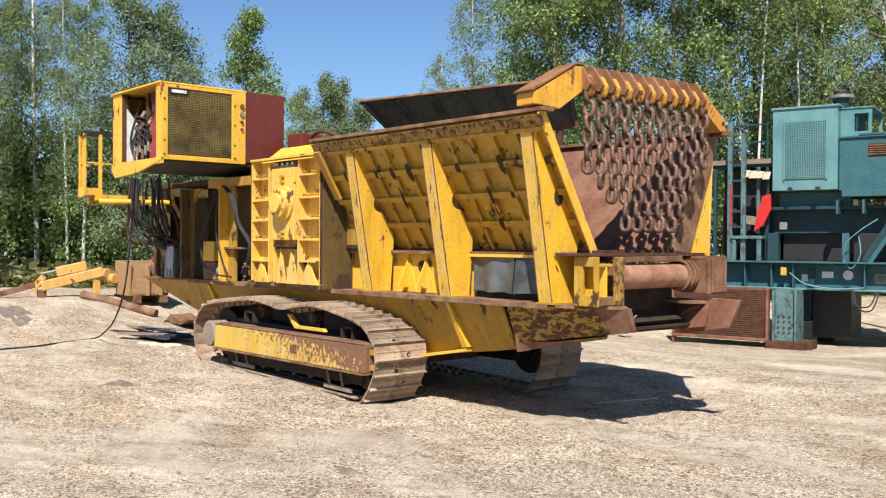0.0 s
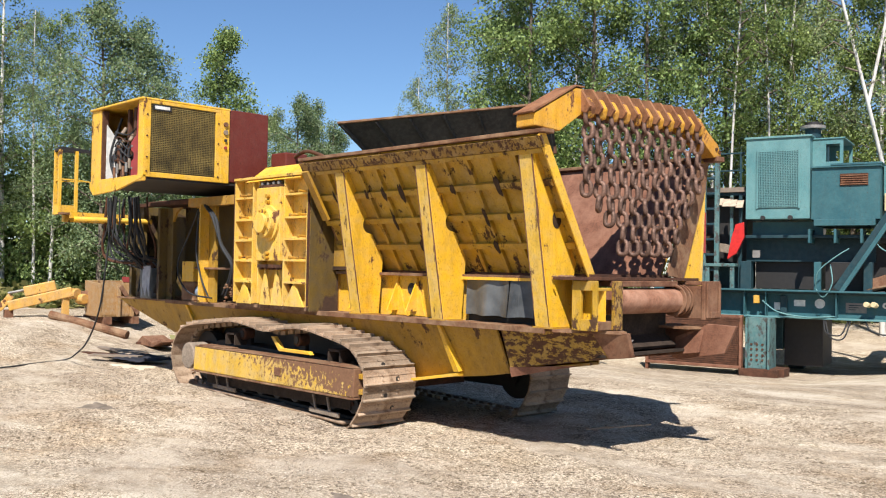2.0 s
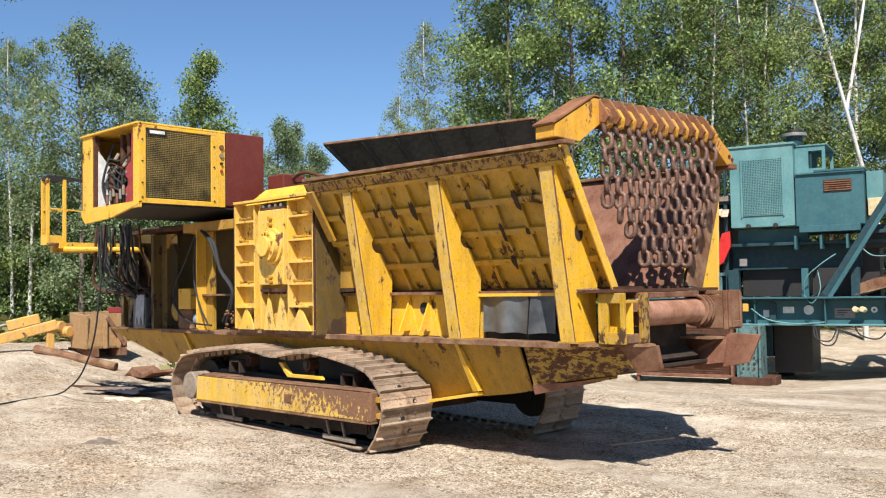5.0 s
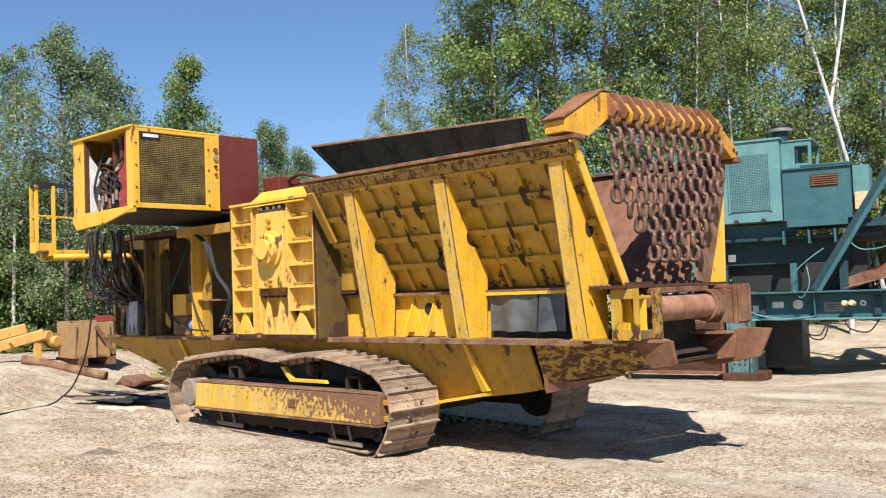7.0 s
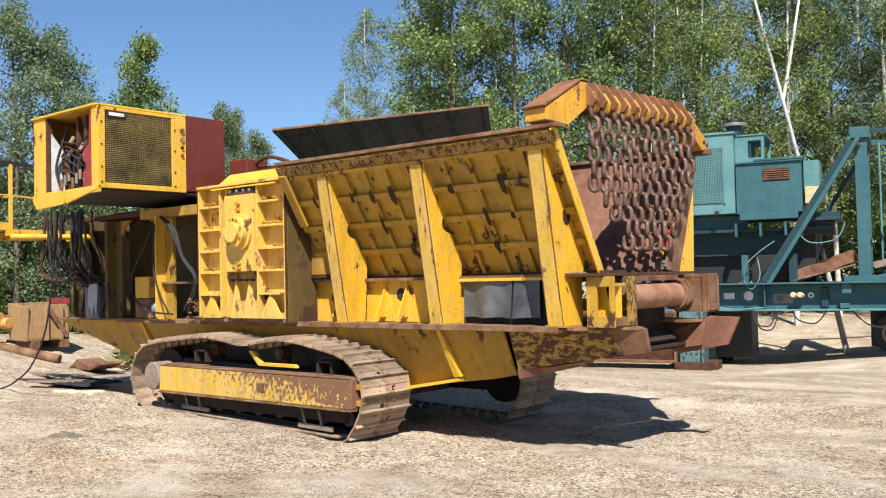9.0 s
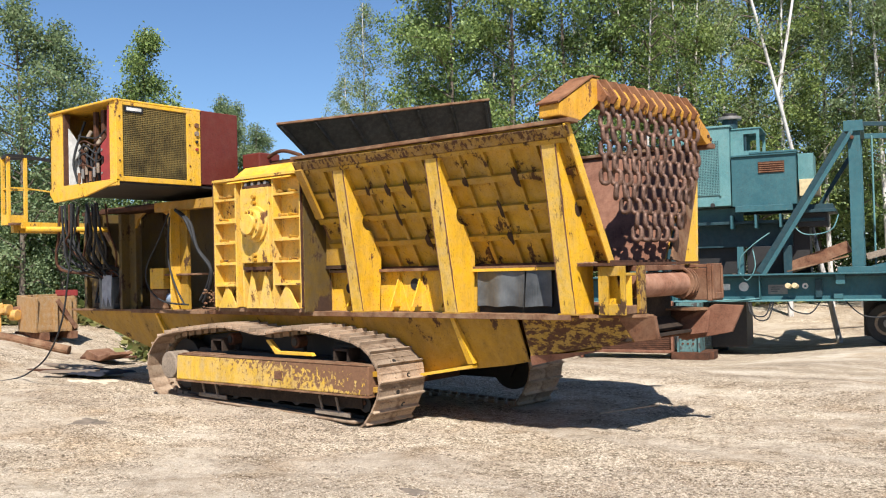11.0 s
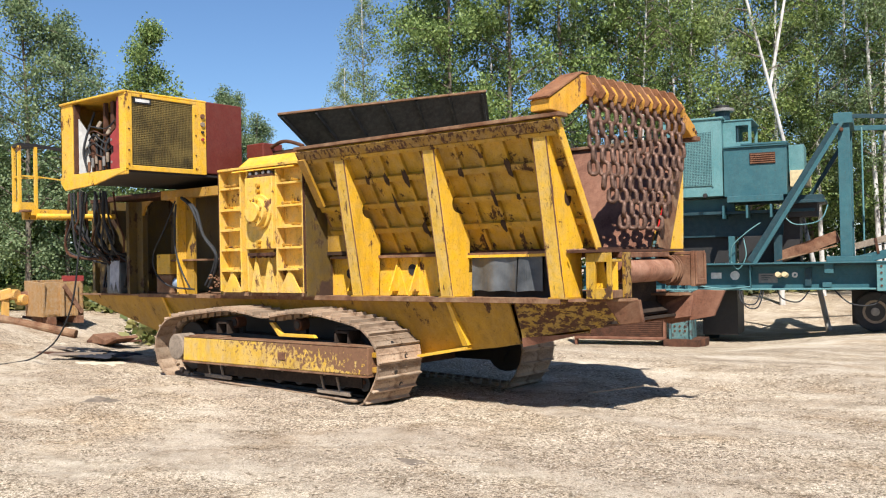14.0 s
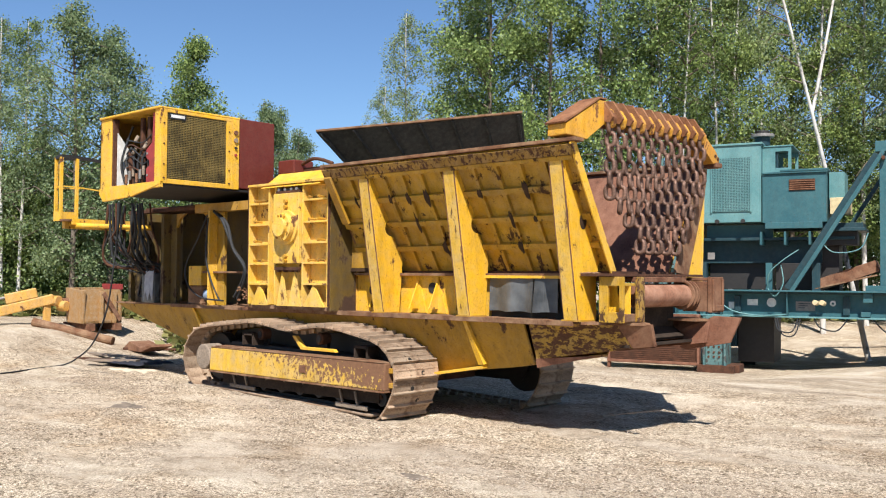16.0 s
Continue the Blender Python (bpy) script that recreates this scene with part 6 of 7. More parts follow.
tb("machinery", GREASE, 0.6, 1.3, 0.6, 1.4, 1.42, 2.3)
# ladder, landing and fender at the left side
for s in (-2.10, -1.84):
    tb("ladder_rail", TEAL_SCUFF, s, s + 0.09, 0.0, 0.07, 1.41, 4.12 if s < -2 else 3.9, label="thick grey-teal ladder rail")
for z in (1.75, 2.05, 2.35, 2.65, 2.95, 3.25, 3.55):
    tb("ladder_step", TEAL_DARK, -2.01, -1.84, 0.0, 0.12, z, z + 0.045)
tb("landing", TEAL_DARK, -2.5, -1.30, 0.25, 1.4, 3.24, 3.30, label="landing of dark planks")
for k in range(7):
    tb("plank", WOOD, -2.5, -1.30, 0.20 + 0.17 * k, 0.35 + 0.17 * k, 3.304, 3.40)
bm = bmesh.new()
for k in range(4):
    a, z = -1.82 + 0.13 * k, 3.18 - 0.015 * k
    bar(bm, TM @ Vector((a + 0.065, 0.14, z)), TM @ Vector((a + 0.065, 0.0, z - 0.14 - 0.012 * (k % 2))), K * 0.129, 0.012)
part("awning", bm, plain("weathered_awning_sheet", (0.40, 0.31, 0.22), 0.8), plant, "sagging cream sheet awning")
tb("machinery", GREASE, -2.35, -1.36, 0.62, 1.35, 1.42, 3.235, label="black greasy machinery")
tb("machinery", TEAL_DARK, -1.95, -1.40, 0.42, 0.61, 1.42, 1.86)
tb("motor", MUD_SHADE, -2.3, -1.95, 0.36, 0.61, 1.6, 2.5, label="mud-caked motor")
tbar("sheet", DUSTY_STEEL, (-1.80, 0.30, 2.22), (-1.42, 0.24, 2.16), 0.26, 0.16, "dusty crumpled sheet")
tb("step_table", TEAL_SCUFF, -2.02, -1.42, -0.06, 0.34, 1.84, 1.90, label="scuffed grey-teal step")
for a in (-2.0, -1.52):
    tb("step_leg", TEAL_SCUFF, a, a + 0.08, -0.04, 0.02, 1.418, 1.84)
tb("strut", TEAL_SCUFF, -1.58, -1.52, 0.16, 0.22, 2.2, 3.236)
for s in (-2.44, -1.42):
    tb("landing_post", TEAL_DARK, s, s + 0.06, 0.2, 0.26, 1.418, 3.236)
    tb("rail_post", TEAL_DARK, s, s + 0.04, 0.24, 0.28, 3.404, 4.1)
for z in (3.72, 4.06):
    tb("hand_rail", TEAL_DARK, -2.4, -1.32, 0.245, 0.275, z, z + 0.03)
bm = bmesh.new()
prism(bm, [(-1.58, 1.98), (-1.40, 2.1), (-1.26, 2.4), (-1.27, 2.70), (-1.42, 2.66), (-1.5, 2.4)], "y", -0.02, 0.05, TM)
part("red_guard", bm, plain("bright_red_paint", (0.5, 0.02, 0.015), 0.4), plant, "bright red guard", 0.01)
tb("red_stripe", RED, -2.05, -2.0, -0.012, -0.002, 2.1, 2.9, bevel=0)
# gantry
gan = tb("gantry_post", TEAL, 2.05, 2.26, 0.0, 0.24, 1.52, 4.05, label="teal gantry post")
tb("gantry_foot", TEAL, 1.80, 2.58, -0.06, 0.30, 1.415, 1.52, parent=gan)
tb("gantry_head", TEAL, 1.98, 2.31, -0.06, 0.34, 4.02, 4.22, parent=gan)
tb("gantry_post", TEAL, 2.05, 2.27, 1.55, 1.80, 1.40, 4.05)
tb("gantry_beam", TEAL, 2.02, 2.32, 0.26, 1.60, 4.05, 4.22)
tbar("gantry_brace", TEAL, (0.50, -0.06, 1.40), (2.12, -0.06, 4.02), 0.08, 0.075, "slanting teal brace")
tbar("gantry_brace", TEAL_DARK, (0.42, -0.04, 1.44), (2.02, -0.04, 3.98), 0.03, 0.14)
tbar("gantry_brace", TEAL_DARK, (0.6, 1.7, 1.40), (2.15, 1.7, 3.9), 0.09, 0.08)
tcyl("pin", RUST_DARK, (2.12, -0.13, 3.9), (2.12, -0.02, 3.9), 0.035, 12)
tbar("gantry_tie", TEAL, (2.3, 1.7, 4.12), (6.5, 1.7, 3.9), 0.06, 0.10)
tbar("gantry_tie", TEAL_DARK, (2.3, 0.1, 4.16), (6.5, 0.4, 3.85), 0.04, 0.08)
tcyl("guide_rod", TEAL_PALE, (2.45, 1.5, 1.5), (2.45, 1.5, 4.1), 0.02, 8)
# conveyor frame, rising to the right
for b_ in (0.35, 1.35):
    tbar("conveyor_rail", DUSTY_STEEL, (2.3, b_, 1.70), (5.6, b_, 2.55), 0.06, 0.12, "grey conveyor rail")
    tbar("conveyor_rail", TEAL, (2.4, b_, 1.45), (5.6, b_, 2.15), 0.06, 0.16)
for k in range(5):
    s = 2.7 + 0.6 * k
    tbar("conveyor_bracket", RUST_DARK, (s, 0.35, 1.55 + 0.23 * k * 0.6), (s - 0.05, 0.35, 1.85 + 0.24 * k * 0.6), 0.09, 0.05)
tbar("conveyor_belt", RUBBER, (2.3, 0.85, 1.62), (5.6, 0.85, 2.42), 0.9, 0.02)
tbar("rusty_pan", RUST_BROWN, (0.9, 0.6, 1.50), (2.0, 0.6, 1.90), 0.9, 0.22, "rusty feed pan")
tbar("rusty_pan_edge", RUST_LIP, (0.9, 0.12, 1.45), (2.0, 0.12, 1.72), 0.04, 0.03)
# wheels
def road_wheel(s, b_, r=0.39):
    w = tcyl("wheel", RUBBER, (s, b_ - 0.13, r + 0.03), (s, b_ + 0.13, r + 0.03), r, 40, "dusty black tyre on a pale rim", bevel=0.05)
    tcyl("rim", DUSTY_STEEL, (s, b_ - 0.142, r + 0.03), (s, b_ - 0.12, r + 0.03), 0.23, 32, "dirty pale rim", w)
    tcyl("rim_dish", GREASE, (s, b_ - 0.148, r + 0.03), (s, b_ - 0.139, r + 0.03), 0.18, 28, "", w)
    tcyl("hub", IRON, (s, b_ - 0.19, r + 0.03), (s, b_ - 0.14, r + 0.03), 0.08, 16, "", w)
for s in (2.62, 3.7):
    road_wheel(s, 0.95)
tb("axle", GREASE, 2.2, 4.1, 1.1, 1.5, 0.16, 0.9)
# cable loops
rng = random.Random(21)
for pts in ([(0.9, 0.0, 0.9), (1.0, -0.05, 0.72), (1.3, -0.05, 0.66), (1.5, 0.0, 0.9)], [(0.2, -0.02, 0.92), (0.25, -0.1, 0.66), (0.5, -0.1, 0.62), (0.62, -0.02, 0.9)], [(0.22, -0.02, 0.92), (0.32, -0.1, 0.58), (0.55, -0.1, 0.56), (0.66, -0.02, 0.9)],
            [(-0.9, -0.02, 1.2), (-0.6, -0.1, 1.0), (-0.1, -0.1, 0.92), (0.4, -0.05, 0.95)], [(0.05, 0.0, 1.45), (0.1, -0.1, 1.75), (0.35, -0.1, 2.0), (0.62, 0.0, 2.2)], [(0.05, 0.0, 1.45), (0.2, -0.1, 1.3), (0.35, -0.1, 1.55), (0.3, 0.0, 1.9)],
            [(1.0, 0.0, 2.4), (1.25, -0.1, 2.15), (1.7, -0.1, 2.2), (1.85, 0.0, 2.5)], [(1.9, 0.1, 0.9), (2.2, 0.05, 0.62), (2.6, 0.05, 0.6), (2.75, 0.2, 0.8)]):
    bm = bmesh.new()
    tube(bm, [TM @ Vector(p) for p in pts], 0.02 if pts[0][2] < 1.3 else 0.016)
    part("cable", bm, RUBBER if pts[0][2] < 1.0 else TEAL_PALE, plant)

# rusty panel leaning beside the leg
panel = thing("slatted_panel", TM @ Vector((-2.1, -0.42, -0.2)), "rusty brown slatted steel panel standing on the gravel", "panel")
# slats and back use the darker rust, and lean, to render the panel's shade
for k in range(22):
    z = -0.02 + 0.041 * k
    part("slat", one(box, -3.0, -1.20, -0.40 - 0.004 * k, -0.375 - 0.004 * k, z, z + 0.033, TM), RUST_DARK, panel)
part("panel_back", one(box, -3.0, -1.2, -0.34, -0.32, -0.1, 0.85, TM), RUST_DARK, panel)
for s in (-3.04, -1.22):
    part("panel_post", one(box, s, s + 0.05, -0.48, -0.36, -0.2, 0.90, TM), RUST_PINK, panel, "", 0.004)
part("panel_rail", one(box, -3.04, -1.17, -0.50, -0.38, -0.08, -0.03, TM), RUST_PINK, panel, "", 0.004)
part("panel_rail", one(box, -3.04, -1.17, -0.42, -0.32, 0.86, 0.92, TM), RUST_PINK, panel, "", 0.004)

# ---------------------------------------------------------------- far yard, left
bucket = thing("steel_skip", (-20.6, 3.4, 0), "dusty tan steel box with a red rim", "skip")
bm = bmesh.new()
prism(bm, [(-21.2, 0.25), (-20.0, 0.22), (-19.9, 1.22), (-21.3, 1.30)], "y", 2.75, 2.82)
box(bm, -20.06, -20.0, 2.82, 4.1, 0.22, 1.25)
box(bm, -21.3, -20.0, 2.8, 4.1, 0.22, 0.3)
box(bm, -21.3, -21.2, 2.8, 4.1, 0.22, 1.3)
box(bm, -21.3, -20.0, 4.04, 4.1, 0.22, 1.3)
part("skip_body", bm, TAN, bucket, "dusty tan plates", 0.01)
part("skip_rim", one(box, -21.3, -19.95, 4.0, 4.1, 1.25, 1.42), RED, bucket, "red back rim", 0.01)
for y in (3.3, 3.75):
    part("skip_rib", one(box, -20.0, -19.9, y, y + 0.12, 0.22, 1.2), TAN, bucket, "", 0.01)
bm = bmesh.new()
bar(bm, (-19.92, 3.4, 1.15), (-19.92, 4.0, 0.3), 0.1, 0.14)
part("skip_brace", bm, RUST_BROWN, bucket, "", 0.01)
part("skid", one(box, -21.8, -19.8, 2.9, 3.1, 0.0, 0.22), RUST_BROWN, bucket)
part("skid", one(box, -21.8, -19.8, 3.8, 4.0, 0.0, 0.22), RUST_BROWN, bucket)
bm = bmesh.new()
ends = [Vector((x, y, float(ground_height(np.array(x), np.array(y))) + 0.09)) for x, y in ((-14.5, 0.66), (-13.0, 1.73))]
cyl(bm, ends[0], ends[1], 0.095, 12)
tagged(new("rusty_pipe", mesh_of("rusty_pipe", bm, RUST_LIP)), "long rusty pipe lying on the gravel", "pipe")

bucket.matrix_basis = Matrix.Translation((-14.4, 2.0, float(ground_height(np.array(-14.4), np.array(2.0))))) @ Matrix.Rotation(-0.03, 4, "Z") @ Matrix.Diagonal((0.66, 0.70, 0.74, 1))

boom = thing("digger_boom", (-15.1, 0.6, 0.45), "faded orange-yellow excavator boom lying on the ground", "boom")
part("arm", one(bar, (-15.27, 0.02, 0.70), (-14.83, 1.26, 1.03), 0.20, 0.22), ORANGE, boom, "faded orange-yellow box arm", 0.02)
part("cylinder_cover", one(bar, (-15.2, 0.33, 1.02), (-14.98, 0.94, 1.17), 0.24, 0.22), ORANGE, boom, "pale orange-yellow box on the arm", 0.02)
for x, y, z in ((-14.82, 1.30, 0.98), (-14.74, 1.44, 0.86)):
    part("clevis", one(cyl, (x - 0.1, y - 0.03, z), (x + 0.1, y + 0.04, z), 0.12, 16), ORANGE, boom, "", 0.02)
part("clevis_plate", one(bar, (-14.84, 1.28, 0.94), (-14.68, 1.66, 0.98), 0.06, 0.16), RUST_BROWN, boom, "rusty clevis plate", 0.01)
part("tip", one(bar, (-15.58, -0.92, 0.50), (-15.30, -0.10, 0.74), 0.16, 0.12), RUST_BROWN, boom, "rusty tapering tip", 0.01)
part("knuckle", one(bar, (-15.33, -0.16, 0.62), (-15.24, 0.08, 0.94), 0.16, 0.14), ORANGE, boom, "", 0.02)
part("rod", one(cyl, (-15.3, 0.02, 0.98), (-15.18, 0.36, 1.06), 0.03, 10), IRON, boom, "bare steel rod")
part("chock", one(box, -14.92, -14.82, 1.05, 1.2, 0.40, 0.95), ORANGE, boom, "stub under the arm", 0.01)
part("chock", one(box, -15.35, -15.2, -0.05, 0.12, 0.40, 0.62), RUST_BROWN, boom, "", 0.01)

# small clutter beside the crusher's rear
scrap = thing("scrap_plate", (-12.3, 1.95, -0.05), "rusty bent steel plate lying behind the crusher", "scrap")
bm = bmesh.new()
prism(bm, [(-12.75, -0.03), (-12.0, -0.05), (-11.55, 0.08), (-11.6, 0.13), (-12.0, 0.04), (-12.45, 0.16)], "y", 1.80, 2.3)
part("plate", bm, RUST_BROWN, scrap, "rusty bent plate", 0.01)
part("strip", one(bar, (-12.6, 1.75, 0.0), (-11.9, 2.6, -0.03), 0.12, 0.05), RUST_DARK, scrap, "", 0.01)

rng = random.Random(31)
for k, (x, y, L, a) in enumerate(((-10.8, 0.35, 1.5, 0.35), (-11.3, 0.75, 1.8, 0.1), (-10.6, 0.9, 1.2, -0.2), (-10.2, 0.2, 1.0, 0.6))):
    bm = bmesh.new()
    box(bm, -L / 2, L / 2, -0.09, 0.09, 0, 0.035, Matrix.Translation((x, y, -0.05 + 0.03 * (k % 2))) @ Euler((0, 0, a)).to_matrix().to_4x4())
    ob = new("board", mesh_of("board", bm, WOOD if k % 2 else RUST_DARK))
    tagged(ob, "weathered dark board lying on the ground", "board", "loose boards")
bm = bmesh.new()
N = 14
grid = [[bm.verts.new((-10.6 + 1.3 * i / N + 0.05 * math.sin(j), 0.15 + 0.75 * j / N + 0.05 * math.sin(2 * i), -0.04 + 0.045 * abs(math.sin(i * 0.9 + 0.7 * j)) * (1 if 0 < i < N and 0 < j < N else 0.1))) for i in range(N + 1)] for j in range(N + 1)]
for j in range(N):
    for i in range(N):
        bm.faces.new((grid[j][i], grid[j][i + 1], grid[j + 1][i + 1], grid[j + 1][i]))
ob = new("plastic_sheet", mesh_of("plastic_sheet", bm, BLUE_SHEET, True))
so = ob.modifiers.new("thickness", "SOLIDIFY")
so.thickness = 0.006
tagged(ob, "crumpled dark blue plastic sheet beside the track", "sheet")
bm = bmesh.new()
bar(bm, (-0.28, 1.25, -0.10), (0.1, 1.95, -0.07), 0.016, 0.016)
tagged(new("steel_rod", mesh_of("steel_rod", bm, DUSTY_STEEL)), "short pale steel rod lying on the gravel", "rod")

# ---------------------------------------------------------------- trees
def leaf_cloud(rng, spots, per, spread, size, droop=0.0):
    """Leaf blades round branch spots: folded rhombs of two triangles each."""
    spots = np.array(spots)
    c = len(spots) * per
    base = np.repeat(spots, per, 0)
    off = rng.normal(0, 1, (c, 3)) * spread
    off[:, 2] -= droop * np.abs(rng.normal(0, 1, c)) * spread
    p = base + off
    d = rng.normal(0, 1, (c, 3))
    d[:, 2] -= 0.6
    d /= np.linalg.norm(d, axis=1)[:, None]
    s = np.cross(d, rng.normal(0, 1, (c, 3)))
    s /= np.linalg.norm(s, axis=1)[:, None] + 1e-6
    L = size * rng.uniform(0.6, 1.3, c)[:, None]
    v = np.stack((p, p + d * L * 0.5 + s * L * 0.32, p + d * L, p + d * L * 0.5 - s * L * 0.32), 1).reshape(-1, 3)
    f = np.arange(4 * c).reshape(-1, 4)
    return v, f


def limb_mesh(name, limbs, material):
    bm = bmesh.new()
    for pts, r0, r1 in limbs:
        n = 7
        rings = []
        for k, p in enumerate(pts):
            q = pts[min(k + 1, len(pts) - 1)] - pts[max(k - 1, 0)]
            q.normalize()
            x = q.cross(Vector((0.3, 1, 0.1))).normalized()
            y = q.cross(x)
            r = r0 + (r1 - r0) * k / (len(pts) - 1)
            rings.append([bm.verts.new(p + r * (math.cos(2 * math.pi * j / n) * x + math.sin(2 * math.pi * j / n) * y)) for j in range(n)])
        for a, b in zip(rings, rings[1:]):
            for j in range(n):
                bm.faces.new((a[j - 1], a[j], b[j], b[j - 1]))
    return mesh_of(name, bm, material, True)


def make_tree(name, label, H, crown0, width, bark, leaf, seed, leaves, size, droop=0.6, lean=0.0, fork=False, shape="round", radius=0.11):
    rng, pr = np.random.default_rng(seed), random.Random(seed)
    tree = thing(name, (0, 0, 0), label, "tree", kind="")
    stems = []
    def stem(start, top, r0, bend):
        pts = []
        for k in range(9):
            t = k / 8
            p = start.lerp(top, t) + Vector((bend * math.sin(3 * t + seed), bend * math.cos(2.3 * t + seed) - bend, 0)) * t
            pts.append(p)
        stems.append((pts, r0, 0.02))
        return pts
    main = stem(Vector((0, 0, -0.1)), Vector((lean * H, 0, H * 0.97)), radius, 0.25)
    trunks = [main]
    if fork:
        a = main[4]
        trunks.append(stem(a.copy(), Vector((lean * H + 0.22 * H * (1 if lean <= 0 else -0.2), 0.3, H * 0.95)), radius * 0.6, 0.12))
    spots, limbs = [], []
    nb = 34
    for k in range(nb):
        t = crown0 + (0.985 - crown0) * (k + pr.random()) / nb
        tr = trunks[k % len(trunks)]
        u = t * 8
        i = min(int(u), 7)
        a = tr[i].lerp(tr[i + 1], u - i)
        q = (t - crown0) / (1 - crown0)
        if shape == "cone":
            reach = width * (1.05 - 0.95 * q) * min(1, 0.5 + 3 * q)
        elif shape == "bush":
            reach = width * (1.0 - 0.5 * q)
        else:
            reach = width * math.sin(math.pi * min(0.97, 0.16 + 0.82 * q)) ** 0.8
        reach *= pr.uniform(0.55, 1.2)
        an = pr.uniform(0, 2 * math.pi)
        tip = a + Vector((math.cos(an) * reach, math.sin(an) * reach, reach * pr.uniform(0.05, 0.6)))
        midp = a.lerp(tip, 0.55) + Vector((0, 0, 0.15 * reach))
        end = tip + Vector((0, 0, -droop * reach * 0.35))
        limbs.append(([a, midp, end], 0.035 * (1.2 - 0.7 * q), 0.008))
        for s in range(9):
            w = 0.25 + 0.75 * s / 8
            p = a.lerp(midp, w * 2) if w < 0.5 else midp.lerp(end, w * 2 - 1)
            spots.append(tuple(p + Vector((pr.gauss(0, 0.12), pr.gauss(0, 0.12), pr.gauss(0, 0.12))) * (0.6 + reach)))
    hang(new("trunk", limb_mesh("trunk", stems, bark)), tree)
    tagged(hang(new("limb", limb_mesh("limb", limbs, BARK)), tree), kind="stuff")
    per = max(3, leaves // len(spots))
    v, f = leaf_cloud(rng, spots, per, 0.135 * (0.6 + 0.25 * width), size, droop)
    me = bpy.data.meshes.new("crown")
    me.from_pydata(v.tolist(), [], f.tolist())
    me.materials.append(leaf)
    tagged(hang(new("crown", me), tree), kind="stuff")
    return tree


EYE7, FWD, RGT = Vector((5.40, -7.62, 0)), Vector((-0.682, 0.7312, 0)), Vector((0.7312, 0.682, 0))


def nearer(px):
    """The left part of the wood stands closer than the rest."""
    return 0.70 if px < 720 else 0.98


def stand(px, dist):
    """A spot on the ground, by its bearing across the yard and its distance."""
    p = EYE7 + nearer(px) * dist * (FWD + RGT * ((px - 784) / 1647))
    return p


birch_a = make_tree("birch", "slender birch with white trunk and drooping leafy twigs", 15.5, 0.22, 2.3, BIRCH, LEAF, 1, 16500, 0.10, 0.9)
birch_b = make_tree("birch", "tall birch with pale trunk and airy crown", 17.0, 0.3, 2.0, BIRCH, LEAF_GREY, 2, 14000, 0.098, 1.0, 0.02)
poplar = make_tree("poplar", "dense dark green broadleaf tree", 16.0, 0.12, 3.0, BARK, LEAF_DARK, 3, 23000, 0.122, 0.4)
willow = make_tree("willow", "bushy tree with fine grey-green leaves", 10.5, 0.12, 2.3, BARK, LEAF_GREY, 4, 19000, 0.098, 0.5)
cone = make_tree("narrow_tree", "narrow dark green pointed tree", 11.2, 0.12, 2.9, BARK, LEAF_DARK, 5, 27000, 0.10, 0.5, shape="cone")
shrub = make_tree("shrub", "dense green shrub at the yard's edge", 3.8, 0.05, 1.9, BARK, LEAF, 6, 7500, 0.13, 0.2, shape="bush", radius=0.05)
forked = make_tree("birch", "leaning birch with forked white trunk", 17.5, 0.5, 1.8, BIRCH, LEAF_GREY, 8, 6000, 0.10, 1.0, -0.24, True, radius=0.10)
bare = make_tree("birch", "thin birch with pale bare stem", 16.5, 0.55, 1.3, BIRCH, LEAF, 11, 5000, 0.10, 0.9, 0.02, radius=0.06)
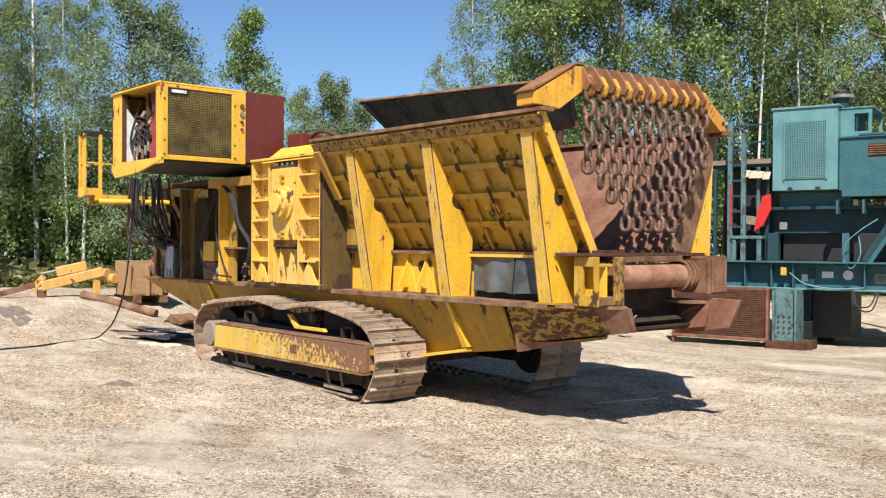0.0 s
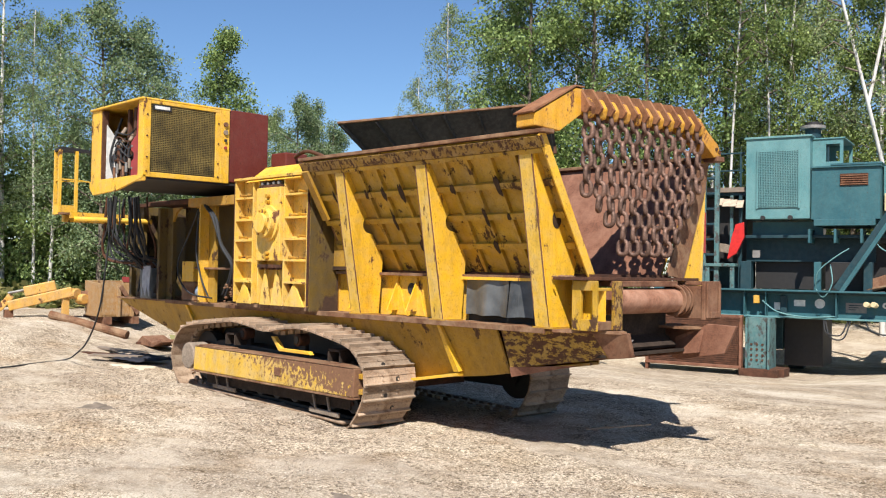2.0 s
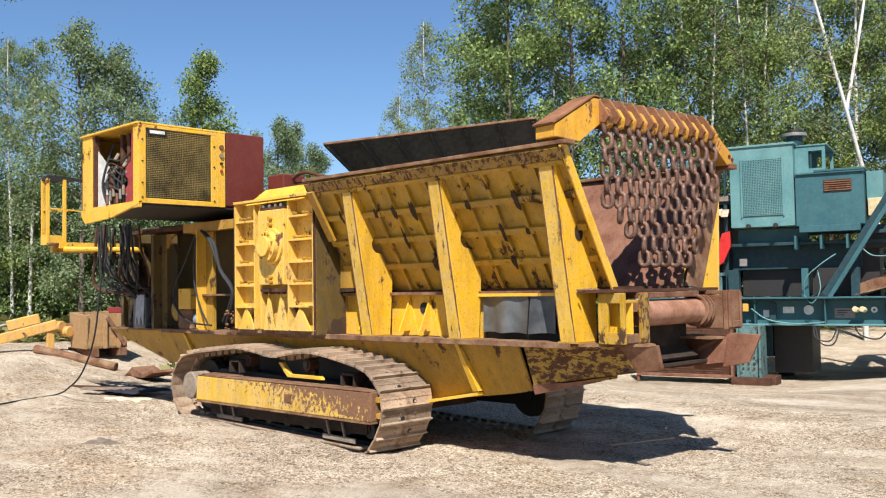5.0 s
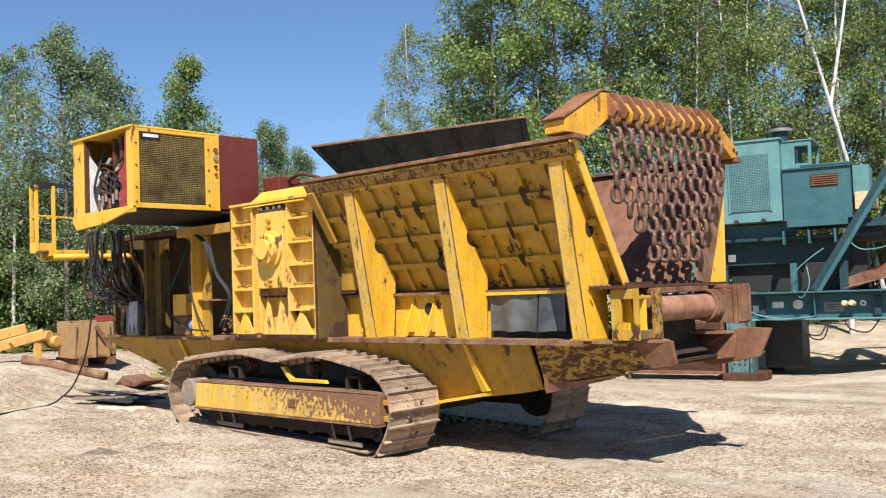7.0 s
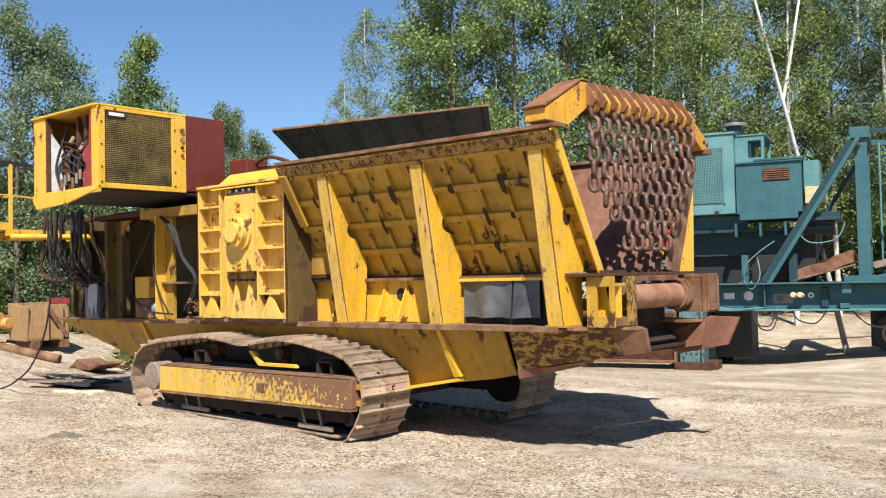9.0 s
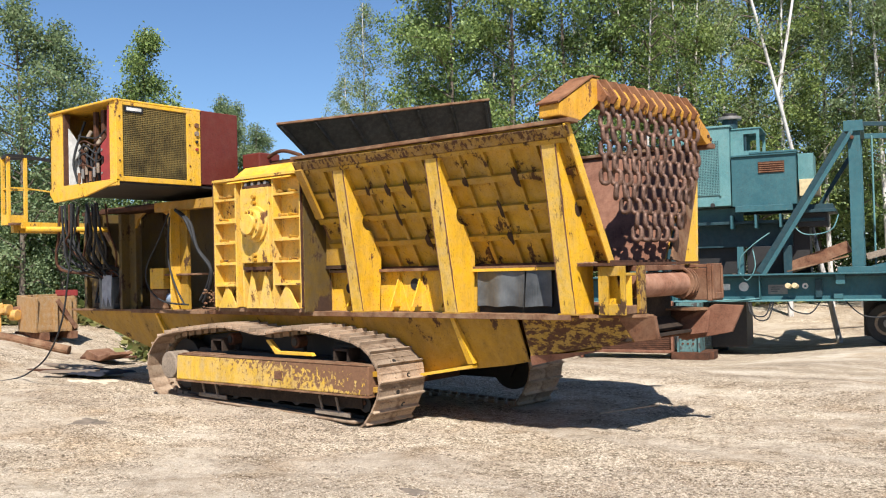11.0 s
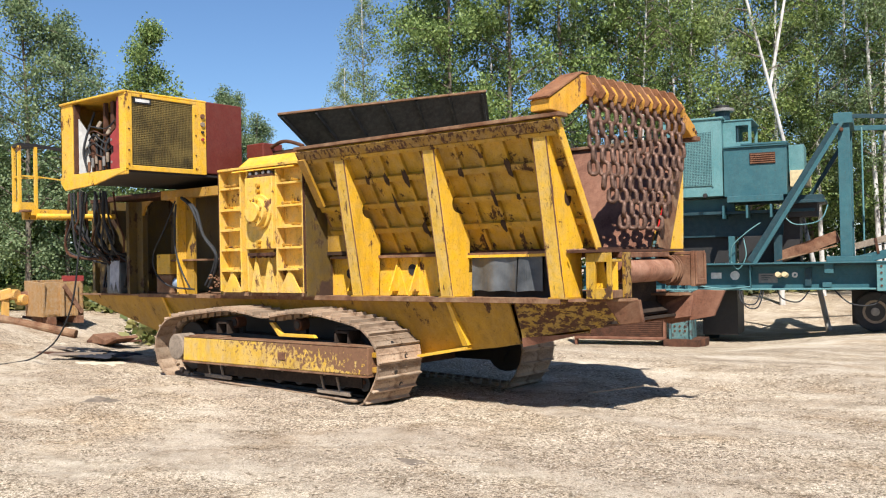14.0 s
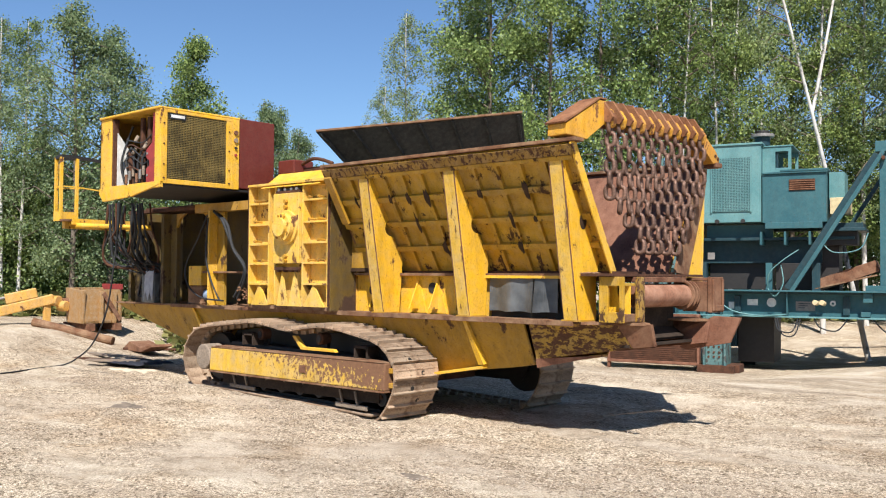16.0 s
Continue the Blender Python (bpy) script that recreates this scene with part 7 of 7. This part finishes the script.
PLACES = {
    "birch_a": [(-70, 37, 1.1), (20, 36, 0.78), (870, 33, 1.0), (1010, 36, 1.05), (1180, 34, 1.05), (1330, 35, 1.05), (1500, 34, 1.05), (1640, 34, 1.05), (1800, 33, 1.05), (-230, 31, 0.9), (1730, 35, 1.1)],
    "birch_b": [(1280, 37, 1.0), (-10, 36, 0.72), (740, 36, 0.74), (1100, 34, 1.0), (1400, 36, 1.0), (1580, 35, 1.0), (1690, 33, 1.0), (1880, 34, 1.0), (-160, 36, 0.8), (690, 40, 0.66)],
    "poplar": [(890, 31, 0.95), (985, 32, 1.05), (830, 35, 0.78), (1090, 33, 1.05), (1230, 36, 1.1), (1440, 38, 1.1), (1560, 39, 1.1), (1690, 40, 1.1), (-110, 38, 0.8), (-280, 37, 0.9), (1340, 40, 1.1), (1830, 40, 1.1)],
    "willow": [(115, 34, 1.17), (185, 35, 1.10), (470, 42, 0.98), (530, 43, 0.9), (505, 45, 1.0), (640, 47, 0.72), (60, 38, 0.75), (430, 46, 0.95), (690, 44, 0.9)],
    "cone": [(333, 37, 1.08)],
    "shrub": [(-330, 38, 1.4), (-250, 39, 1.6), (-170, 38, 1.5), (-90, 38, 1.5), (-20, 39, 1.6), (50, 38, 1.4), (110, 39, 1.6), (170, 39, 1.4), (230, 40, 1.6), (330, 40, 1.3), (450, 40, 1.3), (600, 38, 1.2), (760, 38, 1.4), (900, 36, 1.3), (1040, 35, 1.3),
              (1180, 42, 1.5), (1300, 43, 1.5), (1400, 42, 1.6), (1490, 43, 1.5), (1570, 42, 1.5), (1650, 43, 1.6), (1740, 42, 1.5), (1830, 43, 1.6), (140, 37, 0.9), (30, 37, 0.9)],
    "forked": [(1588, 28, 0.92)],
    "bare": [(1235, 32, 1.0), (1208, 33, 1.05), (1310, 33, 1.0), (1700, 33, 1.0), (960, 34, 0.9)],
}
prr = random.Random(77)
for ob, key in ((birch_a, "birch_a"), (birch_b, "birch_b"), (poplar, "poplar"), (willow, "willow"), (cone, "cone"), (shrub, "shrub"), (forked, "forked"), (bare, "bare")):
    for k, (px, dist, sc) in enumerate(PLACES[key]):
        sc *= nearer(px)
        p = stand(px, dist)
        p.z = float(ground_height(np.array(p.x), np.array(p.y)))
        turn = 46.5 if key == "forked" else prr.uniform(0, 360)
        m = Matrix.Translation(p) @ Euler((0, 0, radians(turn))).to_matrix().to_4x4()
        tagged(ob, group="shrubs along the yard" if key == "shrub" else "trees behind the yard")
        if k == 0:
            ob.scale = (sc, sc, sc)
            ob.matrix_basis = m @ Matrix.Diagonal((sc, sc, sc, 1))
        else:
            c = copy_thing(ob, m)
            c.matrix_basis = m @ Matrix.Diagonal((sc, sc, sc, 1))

# grass along the tree line
rngn = np.random.default_rng(5)
gp, lift = [], []
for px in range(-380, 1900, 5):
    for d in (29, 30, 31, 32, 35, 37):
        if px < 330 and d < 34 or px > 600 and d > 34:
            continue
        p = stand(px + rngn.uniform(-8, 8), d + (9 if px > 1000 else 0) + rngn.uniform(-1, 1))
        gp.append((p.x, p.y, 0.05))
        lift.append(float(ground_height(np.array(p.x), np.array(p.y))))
v, f = leaf_cloud(rngn, gp, 22, 0.3, 0.34)
v[:, 2] = np.abs(v[:, 2] - 0.05) * 0.75 + np.repeat(np.array(lift), 22 * 4)
me = bpy.data.meshes.new("grass")
me.from_pydata(v.tolist(), [], f.tolist())
me.materials.append(GRASS)
tagged(new("grass", me), "tufts of dry grass along the tree line", "grass", kind="stuff")
